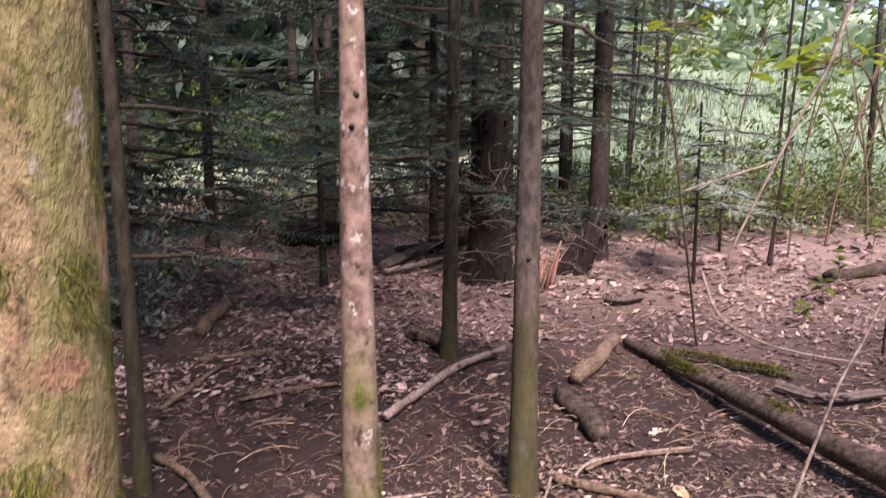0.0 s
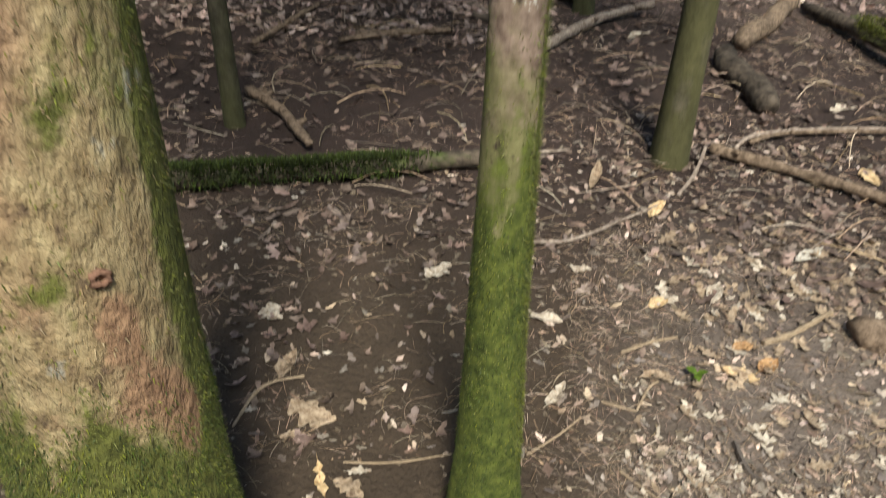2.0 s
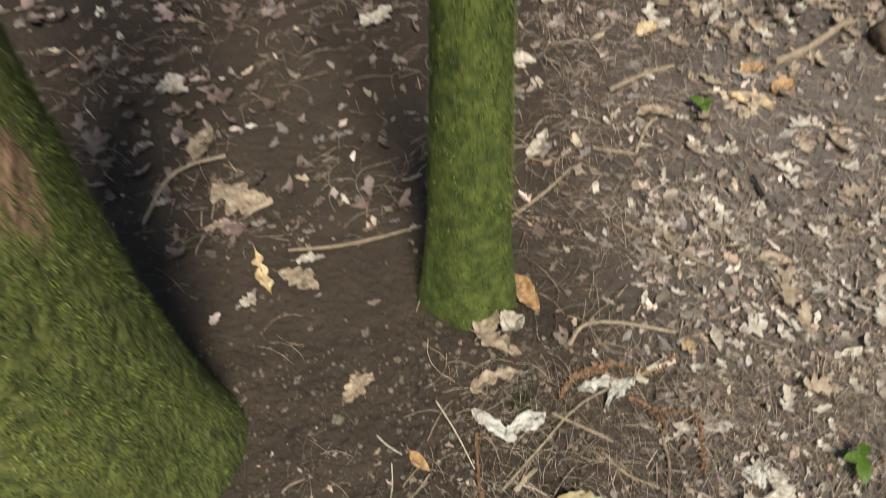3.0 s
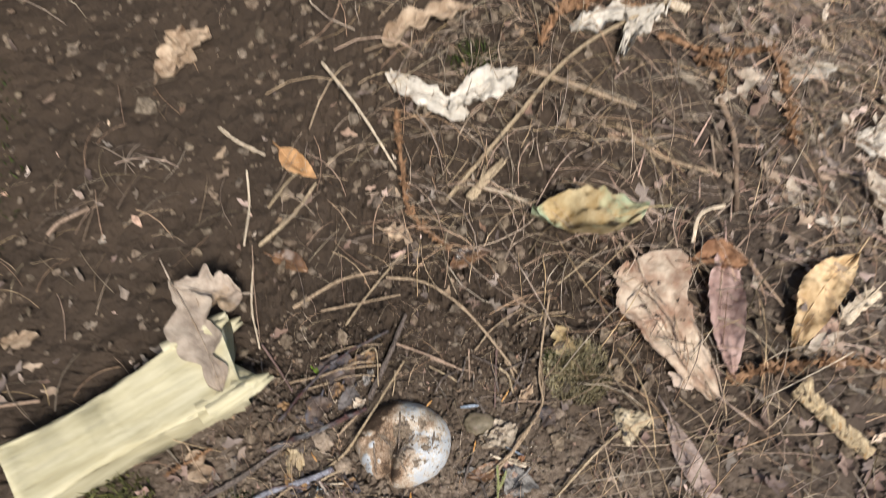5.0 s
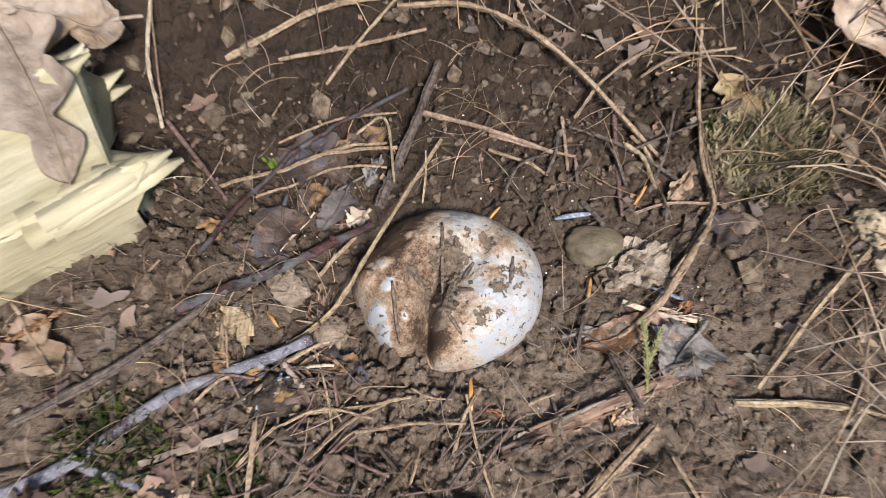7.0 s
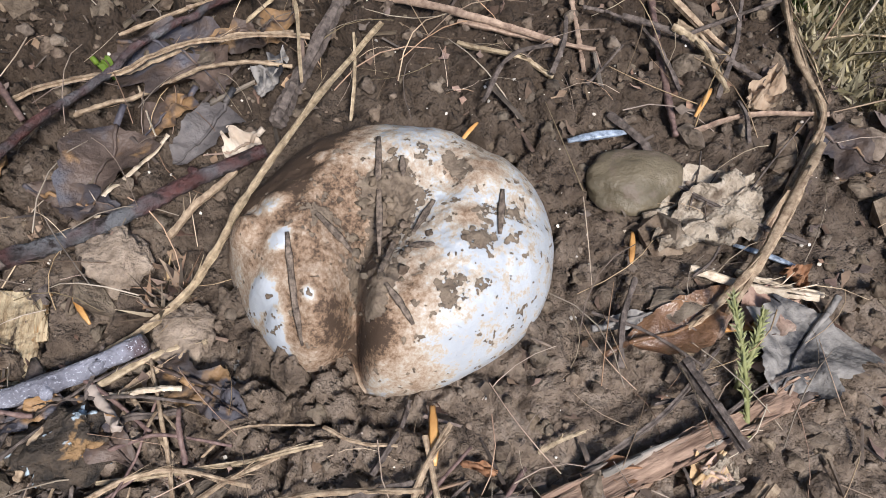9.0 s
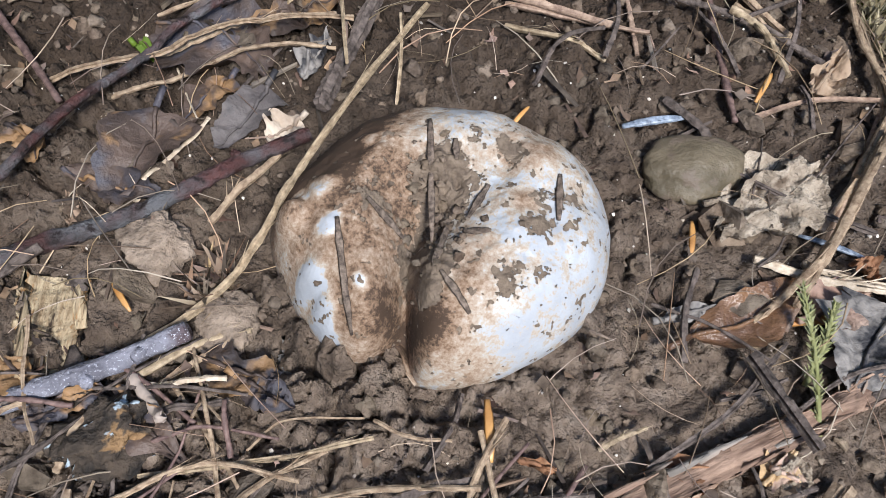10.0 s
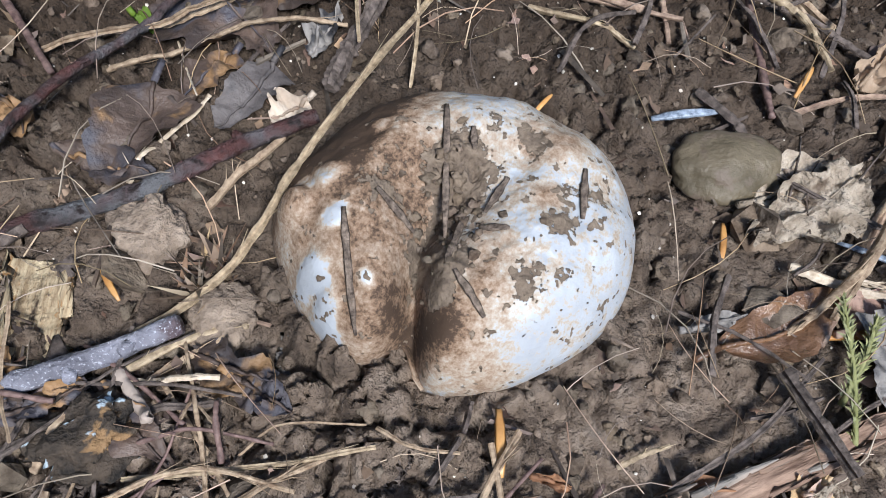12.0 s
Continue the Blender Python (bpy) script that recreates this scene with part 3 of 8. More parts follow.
def add_part(tree, inv, name, verts, faces, material, label="", smooth=True):
    ob = part(name, verts, faces, material, tree, label, smooth)
    ob.matrix_parent_inverse = inv
    return ob


def spots(angle, z, places):
    """Soft spots on a trunk: (angle, height, degrees, metres, strength)."""
    total = np.zeros(np.broadcast(angle, z).shape)
    for a0, z0, da, dz, k in places:
        d = (angle - a0 + 180) % 360 - 180
        total = total + k * np.exp(-(d / da) ** 2 - ((z - z0) / dz) ** 2)
    return total


def step_up(x):
    return 1 / (1 + np.exp(-np.clip(x, -30, 30)))


def big_moss(angle, z):
    """Where green moss covers the large trunk."""
    a = (angle + 180) % 360 - 180
    uneven = fbm(a / 14, z * 9, 71, 3)
    m = step_up((0.56 - z + 0.16 * uneven) / 0.035) + 0.75 * step_up((a + 2 + 30 * uneven) / 9) + 0.8 * step_up((-112 - a + 25 * uneven) / 8) * step_up((1.2 - z) / 0.05)
    m = m + spots(a, z, ((-84, 1.41, 12, 0.045, 0.9), (-26, 1.37, 13, 0.045, 1.0), (-64, 1.09, 11, 0.022, 0.9), (-90, 0.97, 16, 0.07, 0.6), (-45, 0.98, 15, 0.05, 0.55), (-70, 0.78, 22, 0.05, 0.5), (-55, 1.65, 20, 0.10, 0.4)))
    return np.clip(m + 0.45 * uneven + 0.05, 0, 1) * (1 - 0.9 * big_bare(angle, z))


def big_bare(angle, z):
    """Where the moss has gone and reddish bark shows."""
    a = (angle + 180) % 360 - 180
    return np.clip(spots(a, z, ((-40, 1.275, 24, 0.045, 0.9), (-37, 0.735, 11, 0.035, 1.0), (-33, 0.63, 16, 0.06, 0.9), (-12, 0.54, 15, 0.075, 1.0), (-68, 1.34, 10, 0.03, 0.5), (-75, 0.60, 9, 0.03, 0.5), (-100, 1.52, 12, 0.05, 0.6))), 0, 1)


def slim_moss(angle, z):
    """Where green moss covers the slim trunk."""
    a = (angle + 180) % 360 - 180
    uneven = fbm(a / 25, z * 9, 73, 3)
    m = step_up((0.57 - z + 0.16 * uneven) / 0.05) + 0.8 * np.exp(-((a + 2) / 36) ** 2) * step_up((1.0 - z) / 0.06) + 0.38 * step_up((0.93 - z + 0.2 * uneven) / 0.05)
    return np.clip(m + spots(a, z, ((-80, 1.09, 35, 0.03, 0.7), (-20, 1.42, 25, 0.03, 0.5))) + 0.3 * uneven, 0, 1)


def slim_bare(angle, z):
    a = (angle + 180) % 360 - 180
    return np.clip(spots(a, z, ((-95, 0.99, 35, 0.035, 0.45), (-70, 0.80, 20, 0.03, 0.4))), 0, 1)


def coat(tree, rows, moss, bare):
    """Lays the two fields on the trunk's mesh."""
    n, k, _ = rows.shape
    angle, z = np.meshgrid(np.arange(k) * 360 / k, rows[:, 0, 2] - rows[0, 0, 2] - 0.12)
    trunk = [o for o in tree.children if o.name.startswith("trunk")][0]
    for name, value in (("moss", moss(angle, z)), ("bare", bare(angle, z))):
        trunk.data.attributes.new(name, "FLOAT", "POINT").data.foreach_set("value", value.ravel().astype(np.float32))


def coated(m, moss, bare):
    """Adds moss and bare bark to a bark material, along the two fields."""
    n, link = m.node_tree.nodes, m.node_tree.links.new
    bsdf = n["Principled BSDF"]
    colour = bsdf.inputs["Base Color"].links[0].from_socket
    co = n.new("ShaderNodeTexCoord")
    for name, (dark, light) in (("bare", bare), ("moss", moss)):
        field = n.new("ShaderNodeAttribute")
        field.attribute_name = name
        grains = n.new("ShaderNodeTexNoise")
        grains.inputs["Scale"].default_value, grains.inputs["Detail"].default_value, grains.inputs["Roughness"].default_value = 45, 6, 0.7
        link(co.outputs["Object"], grains.inputs["Vector"])
        add = n.new("ShaderNodeMath")
        add.operation = "MULTIPLY_ADD"
        link(grains.outputs["Fac"], add.inputs[0])
        add.inputs[1].default_value = 0.9
        link(field.outputs["Fac"], add.inputs[2])
        cut = n.new("ShaderNodeMapRange")
        cut.inputs[1].default_value, cut.inputs[2].default_value = 0.80, 1.05
        link(add.outputs[0], cut.inputs[0])
        shade = n.new("ShaderNodeMix")
        shade.data_type = "RGBA"
        fine = n.new("ShaderNodeMapRange")
        fine.inputs[1].default_value, fine.inputs[2].default_value = 0.35, 0.65
        link(grains.outputs["Fac"], fine.inputs[0])
        link(fine.outputs[0], shade.inputs[0])
        shade.inputs[6].default_value, shade.inputs[7].default_value = (*dark, 1), (*light, 1)
        over = n.new("ShaderNodeMix")
        over.data_type = "RGBA"
        link(cut.outputs[0], over.inputs[0])
        link(colour, over.inputs[6])
        link(shade.outputs[2], over.inputs[7])
        colour = over.outputs[2]
    link(colour, bsdf.inputs["Base Color"])


coated(BIGBARK, ((0.045, 0.048, 0.011), (0.145, 0.145, 0.034)), ((0.16, 0.085, 0.05), (0.36, 0.215, 0.125)))
coated(SMALLBARK, ((0.03, 0.04, 0.007), (0.115, 0.13, 0.025)), ((0.20, 0.125, 0.09), (0.40, 0.28, 0.21)))

# the large trunk beside the path; its unseen limbs added to shade the ground
big_tree, big_rows, big_inv = conifer("large_tree", -0.673, 1.138, 0.138, -0.0102, 7.5, BIGBARK, "thick tree trunk with flaky tan bark and moss", lean=(0.0156, -0.015), count=14, first=2.9, last=5.8, length=(1.2, 2.4), seed=5, arc=(0.2, 2.9), droop=0.02, flare=0.055, segs=72, rough=0.06, size=0.28)
coat(big_tree, big_rows, big_moss, big_bare)
add_part(big_tree, big_inv, "hanging_moss", *hair(big_rows, 0.40, 2.7, 56000, 0.011, 4, 0.40, 0.0010, None, (9, 20, 0.03), lambda a, z: 1 - np.clip(0.85 * big_moss(a, z) + 1.1 * big_bare(a, z), 0, 1)), HAIRMOSS, "fine hanging yellowish moss", False)
add_part(big_tree, big_inv, "moss_cover", *hair(big_rows, 0.55, 2.7, 80000, 0.009, 44, 0.5, 0.0010, None, (9, 20, -0.10), lambda a, z: 0.6 * big_moss(a, z)), LIGHTMOSS, "yellow-green moss", False)
add_part(big_tree, big_inv, "foot_moss", *hair(big_rows, 0.02, 0.75, 34000, 0.008, 6, 0.6, 0.0010, None, (9, 20, -0.12), lambda a, z: big_moss(a, z) * step_up((0.56 - z) / 0.03)), MOSSGREEN, "short green moss", False)
add_part(big_tree, big_inv, "foot_moss", *hair(big_rows, 0.02, 0.7, 42000, 0.008, 61, 0.6, 0.0010, None, (9, 20, 0.05), lambda a, z: big_moss(a, z) * step_up((0.56 - z) / 0.03)), LIGHTMOSS, "yellowish moss tips", False)
for _a, _z in ((-84, 1.40), (-26, 1.36), (-64, 1.085)):
    add_part(big_tree, big_inv, "moss_tuft", *hair(big_rows, _z + 0.08, _z + 0.16, 280, 0.028, 300 + int(_a), 0.6, 0.0011, (_a, 11)), LIGHTMOSS, "hanging olive moss tuft", False)

# the slim mossy trunk
slim_tree, slim_rows, slim_inv = conifer("slim_tree", -0.168, 1.452, 0.055, -0.0165, 6.0, SMALLBARK, "slim tree trunk with green moss at its foot", lean=(-0.0042, 0.003), count=10, first=3.0, last=5.8, length=(0.7, 1.3), seed=8, flare=0.0245, segs=36, rough=0.05)
coat(slim_tree, slim_rows, slim_moss, slim_bare)
add_part(slim_tree, slim_inv, "foot_moss", *hair(slim_rows, 0.05, 0.80, 16000, 0.008, 7, 0.5, 0.0010, None, (6, 18, -0.12), lambda a, z: slim_moss(a, z) * step_up((0.66 - z) / 0.04)), MOSSGREEN, "short green moss", False)
add_part(slim_tree, slim_inv, "moss_cover", *hair(slim_rows, 0.05, 1.6, 34000, 0.007, 9, 0.5, 0.0010, None, (6, 18, -0.05), lambda a, z: 0.8 * slim_moss(a, z) * (0.4 + 0.6 * step_up((z - 0.40) / 0.06))), LIGHTMOSS, "thin yellow-green moss", False)
add_part(slim_tree, slim_inv, "moss_fringe", *hair(slim_rows, 0.3, 1.15, 5000, 0.009, 19, 0.7, 0.0011, (-4, 20)), LIGHTMOSS, "bright moss on one side", False)


def scar(tree, rows, inv, angle, z, width, height, seed):
    """The healed scar of a lost branch: a rim of bark round a dark hollow."""
    i = int(np.searchsorted(rows[:, 0, 2] - rows[0, 0, 2] - 0.12, z))
    j = int(round(angle % 360 / 360 * rows.shape[1])) % rows.shape[1]
    c = rows[i].mean(0)
    p = rows[i, j]
    d = (p - c) / np.linalg.norm(p - c)
    side, up = np.array([-d[1], d[0], 0]), np.array([0, 0, 1.0])
    t = np.linspace(0, 2 * np.pi, 17)
    ring = [p + side * width * math.cos(q) + up * height * math.sin(q) + d * 0.002 for q in t]
    add_part(tree, inv, "scar_rim", *tube(ring, 0.0045, 8, 0.35, seed, False), SCARBARK, "reddish bark rim")
    rim = [p + side * width * math.cos(q) + up * height * math.sin(q) + d * 0.001 for q in t[:-1]]
    add_part(tree, inv, "scar_hollow", rim + [p - d * 0.012], [[k, (k + 1) % 16, 16] for k in range(16)], ROTWOOD, "dark hollow")


scar(big_tree, big_rows, big_inv, -38, 0.733, 0.009, 0.007, 1)


def stubs(tree, rows, inv, count, lo, hi, r, material, seed):
    """Stubs of broken branches on a trunk."""
    g = rnd(seed)
    for k in range(count):
        i = int(np.searchsorted(rows[:, 0, 2] - rows[0, 0, 2], g.uniform(lo, hi)))
        c = rows[i].mean(0)
        j = int(g.integers(0, rows.shape[1]))
        p = rows[i, j]
        d = (p - c) / np.linalg.norm(p - c)
        L = r * g.uniform(0.8, 3.5)
        add_part(tree, inv, "branch_stub", *tube([p - d * r, p, p + d * L * 0.6 + (0, 0, L * 0.1), p + d * L + (0, 0, L * 0.3)], [r * 1.5, r * 1.1, r * 0.8, r * 0.5], 8, 0.08, k), material)


stubs(slim_tree, slim_rows, slim_inv, 12, 0.8, 2.6, 0.006, DARKBARK, 1)
right_tree, right_rows, right_inv = conifer("grey_tree", 0.345, 3.021, 0.060, -0.0078, 6.5, GREYBARK, "slim grey conifer trunk with stubs of branches", lean=(0.006, 0), count=22, first=2.0, last=6.0, length=(0.7, 1.6), seed=11, flare=0.012, segs=24, arc=(0.3, 2.9))
stubs(right_tree, right_rows, right_inv, 26, 0.4, 2.6, 0.008, DARKBARK, 2)
conifer("grey_tree", 0.039, 4.64, 0.049, -0.0048, 6.5, OLIVEBARK, "slim dark conifer trunk with dead low limbs", lean=(0.0141, 0), count=24, first=1.1, last=4.5, length=(0.7, 1.8), seed=12, flare=0.014)
conifer("dark_tree", -1.295, 3.0, 0.036, -0.005, 6.0, OLIVEBARK, "slim dark conifer trunk with a green bloom", lean=(-0.02, 0), count=17, first=1.0, last=4.4, length=(0.8, 2.0), seed=13, dense=0.7, arc=(0.0, 3.0), flare=0.006)
conifer("dark_tree", -1.065, 6.46, 0.03, -0.003, 6.5, DARKBARK, "slim dark conifer trunk", lean=(-0.013, 0), count=34, first=0.7, last=3.6, length=(0.9, 2.1), seed=14, size=0.24, flare=0.013)
conifer("tall_tree", 1.602, 7.6, 0.105, -0.007, 9.0, DARKBARK, "tall brown conifer trunk", lean=(0.0118, 0.0), count=26, first=1.3, last=5.0, length=(1.0, 2.2), seed=15, flare=0.03, size=0.24)
for _x, _y, _r, _s, _c, _f in ((-2.3, 5.2, 0.035, 21, 60, 0.7), (-0.1, 7.9, 0.05, 22, 56, 0.75), (-2.6, 8.2, 0.06, 23, 56, 0.9), (0.75, 9.6, 0.06, 24, 56, 0.8), (-1.6, 10.5, 0.08, 25, 56, 1.0), (-4.2, 6.8, 0.08, 26, 56, 0.7), (-4.5, 10.8, 0.1, 27, 46, 1.0), (1.1, 12.6, 0.1, 28, 46, 1.2), (-0.4, 13.5, 0.1, 29, 46, 1.2), (-2.8, 14.0, 0.1, 30, 46, 1.2), (1.7, 10.4, 0.07, 36, 60, 0.9), (2.2, 13.0, 0.08, 37, 70, 1.2), (3.0, 14.6, 0.09, 38, 70, 1.4), (0.3, 7.0, 0.04, 33, 30, 1.2), (-3.0, 3.6, 0.05, 35, 46, 0.9)):
    conifer("dark_tree", _x, _y, _r, -_r * 0.08, 7.5, DARKBARK, "dark conifer with low drooping limbs", count=int(_c * (0.7 if _y < 9 else 0.5)), first=_f * (1 if _y < 7.5 else 0.35), last=3.7 if _y < 9 else 4.5, length=(0.9, 2.3), seed=_s, size=0.27, segs=12)
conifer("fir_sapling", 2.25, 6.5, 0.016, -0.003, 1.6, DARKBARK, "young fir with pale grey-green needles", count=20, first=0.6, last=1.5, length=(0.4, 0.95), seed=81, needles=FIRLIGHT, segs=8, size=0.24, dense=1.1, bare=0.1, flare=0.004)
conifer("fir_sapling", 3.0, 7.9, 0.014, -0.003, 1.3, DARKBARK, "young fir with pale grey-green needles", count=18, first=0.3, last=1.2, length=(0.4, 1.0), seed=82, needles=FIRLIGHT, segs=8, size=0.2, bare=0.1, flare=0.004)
# unseen trees added to close the wood beside and behind the path, blocking skylight
for _x, _y, _r, _s in ((-2.7, 1.2, 0.1, 71), (-4.4, -1.4, 0.12, 72), (-5.2, 2.2, 0.12, 74), (5.6, -5.0, 0.12, 75), (4.8, 1.5, 0.12, 76)):
    conifer("dark_tree", _x, _y, _r, -_r * 0.08, 8.5, DARKBARK, "unseen dark conifer added beside the path", count=6 if _x > 0 else 16, first=1.6, last=8.0, length=(1.0, 2.4), seed=_s, size=0.34, segs=12)


# slim trunks before the clearing
for _x, _y, _r, _l, _s in ((3.1, 12.4, 0.07, 0.02, 41), (3.75, 12.8, 0.08, 0.03, 42), (3.24, 7.2, 0.025, 0.08, 43), (7.2, 12.5, 0.09, 0.0, 44), (5.4, 12.0, 0.05, 0.04, 45), (6.6, 10.5, 0.04, -0.03, 46), (8.8, 14.5, 0.1, 0.0, 47), (4.4, 15.5, 0.09, 0.0, 48), (2.5, 10.0, 0.03, 0.05, 49)):
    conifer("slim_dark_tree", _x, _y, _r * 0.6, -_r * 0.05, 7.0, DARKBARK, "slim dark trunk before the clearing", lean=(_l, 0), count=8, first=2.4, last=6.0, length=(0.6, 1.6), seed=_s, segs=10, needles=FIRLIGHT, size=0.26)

# ---- rotten stumps ----
def stump(x, y, r, height, lean, seed, label):
    v, f, rows = trunk_mesh(x, y, r, -0.03, height, lean, r * 0.5, 0.25, 28, 0.05, 0.35, seed)
    g = rnd(seed)
    top = v[:, 2] > v[:, 2].max() - 0.01
    v[top, 2] += g.uniform(-0.2, 0.12, top.sum())
    ob = thing("stump", v, f, ROTWOOD, label, "stump", "rotten stumps")
    return ob


stump(0.42, 6.75, 0.19, 1.5, (0.02, 0), 61, "dark rotten tree stump with dead twigs")
stump(1.22, 7.0, 0.13, 0.42, (0.55, 0.0), 62, "dark leaning broken stump on the leaf litter")


def log(name, a, b, r0, r1, material, label, za=0.0, zb=0.0, seed=0, sag=0.0, segs=16, category="log"):
    """A fallen stem from a to b, lying on the ground."""
    n = 26
    u = np.linspace(0, 1, n)
    g = rnd(seed)
    wob = np.cumsum(g.normal(0, 0.006, n))
    dx, dy = b[0] - a[0], b[1] - a[1]
    L = math.hypot(dx, dy)
    x, y = a[0] + dx * u - dy / L * wob, a[1] + dy * u + dx / L * wob
    r = (r0 + (r1 - r0) * u) * (1 + 0.08 * np.sin(u * 17 + seed))
    r[0] *= 0.75
    r[-1] *= 0.7
    ends = ground_h(x, y)
    z = np.linspace(ends[0] + za, ends[-1] + zb, n) + r * 0.75 - sag * np.sin(np.pi * u)
    v, f = tube(np.stack([x, y, z], -1), r, segs, 0.05, seed)
    return thing(name, v, f, material, label, category, "fallen wood"), np.stack([x, y, z], -1), r


def moss_on(parent, path, r, lo, hi, count, seed, material=None, width=0.9):
    """A cushion of moss blades on the upper side of a fallen stem."""
    g = rnd(seed)
    u = np.clip(lo + (hi - lo) * (g.random(count) ** 0.8 + g.normal(0, 0.07, count)), 0, 1) * (len(path) - 1)
    c = np.stack([np.interp(u, np.arange(len(path)), path[:, k]) for k in range(3)], -1)
    rr = np.interp(u, np.arange(len(path)), r)
    d = path[-1] - path[0]
    d /= np.linalg.norm(d)
    side = np.cross(d, (0, 0, 1.0))
    th = g.normal(0, width, count)
    nrm = np.cos(th)[:, None] * np.array([0, 0, 1.0]) + np.sin(th)[:, None] * side
    p = c + nrm * (rr * 0.97)[:, None]
    L = 0.008 + 0.014 * g.random((count, 1))
    tip = p + nrm * L + g.normal(0, 0.006, (count, 3))
    w = d * 0.0022 + g.normal(0, 0.0012, (count, 3))
    v = np.stack([p - w, p + w, tip], 1).reshape(-1, 3)
    part("moss", v, np.arange(count * 3).reshape(-1, 3), material or MOSSGREEN, parent, "green moss cushion", False)


_l, _p, _r = log("mossy_log", (-1.62, 2.45), (-0.26, 2.875), 0.039, 0.031, MOSSLOG, "thin mossy log lying behind the slim trunk", 0.0, 0.02, 3)
moss_on(_l, _p, _r, 0.0, 0.74, 14000, 31, MOSSGREEN, 1.0)
for _k, (_o, _q) in enumerate(((0.012, 0.24), (-0.006, 0.16), (-0.02, 0.10))):
    part("splinter", *tube([_p[-3] + (0, 0, _o), _p[-1] + (0, 0, _o), _p[-1] + (_q, 0.04 * _q, _o + 0.15 * _q)], [0.016, 0.013, 0.003], 6, 0.1, _k), DEADWOOD, _l, "pale broken wood")
_l, _p, _r = log("fallen_log", (1.24, 4.86), (2.0, 2.6), 0.028, 0.074, DARKLOG, "dark fallen log with moss patches", 0.02, 0.10, 5)
moss_on(_l, _p, _r, 0.2, 0.33, 2500, 32, LIGHTMOSS, 0.6)
moss_on(_l, _p, _r, 0.55, 0.62, 500, 33, LIGHTMOSS, 0.3)
_l, _p, _r = log("fallen_log", (1.42, 4.66), (2.1, 4.25), 0.017, 0.02, MOSSLOG, "mossy fallen branch on leaf litter", 0.03, 0.02, 6)
moss_on(_l, _p, _r, 0.1, 0.9, 3500, 34, LIGHTMOSS)
log("broken_log", (1.16, 4.85), (0.83, 4.12), 0.045, 0.05, BARKBROWN, "short brown broken log without bark", 0.02, 0.01, 7)
log("broken_log", (0.70, 4.02), (0.79, 3.46), 0.05, 0.055, DARKLOG, "short dark broken log", 0.0, 0.0, 8)
log("fallen_log", (0.72, 2.12), (1.35, 2.2), 0.05, 0.06, BARKBROWN, "brown log half sunk in litter", -0.02, -0.02, 9)
log("fallen_log", (-1.7215, 5.0222), (-1.739, 5.5986), 0.05, 0.05, BARKBROWN, "short weathered log on leaf litter", 0.0, 0.05, 10)
log("fallen_log", (-0.5, 7.6), (0.4, 8.2), 0.06, 0.05, ROTWOOD, "dark fallen log on leaf litter", 0.0, 0.05, 13)
# log-shaped dark hump, added for the black mass under the conifers
log("fallen_log", (-1.22, 8.2), (-1.8, 8.45), 0.2, 0.17, ROTWOOD, "low dark hump under the conifers", -0.06, -0.03, 15)
log("fallen_log", (3.5, 6.6), (5.0, 7.2), 0.06, 0.05, MOSSLOG, "dark fallen log on leaf litter", 0.0, 0.05, 14)


# ---- sticks and leaves ----
KIND = {}
for _m, _t in ((STRAW, "pale yellow dry straw stalk"), (STEM, "thin tan dried stem"), (PALE, "pale thin rootlet"), (PINKST, "thin pinkish dry stem"), (REDBROWN, "thin red-brown twig"), (REDTWIG, "dark red twig with grey patches"), (GREYTWIG, "grey twig speckled with pale dots"), (DARKTWIG, "dark brown twig"), (RUST, "rusty dead conifer twig"), (WOODCHIP, "pale split stick"), (PALEBARK, "pale dead stick"), (DEADWOOD, "weathered grey stick"), (BARKBROWN, "brown bark-covered stick")):
    KIND[_m.name] = _t
STICKS = 0


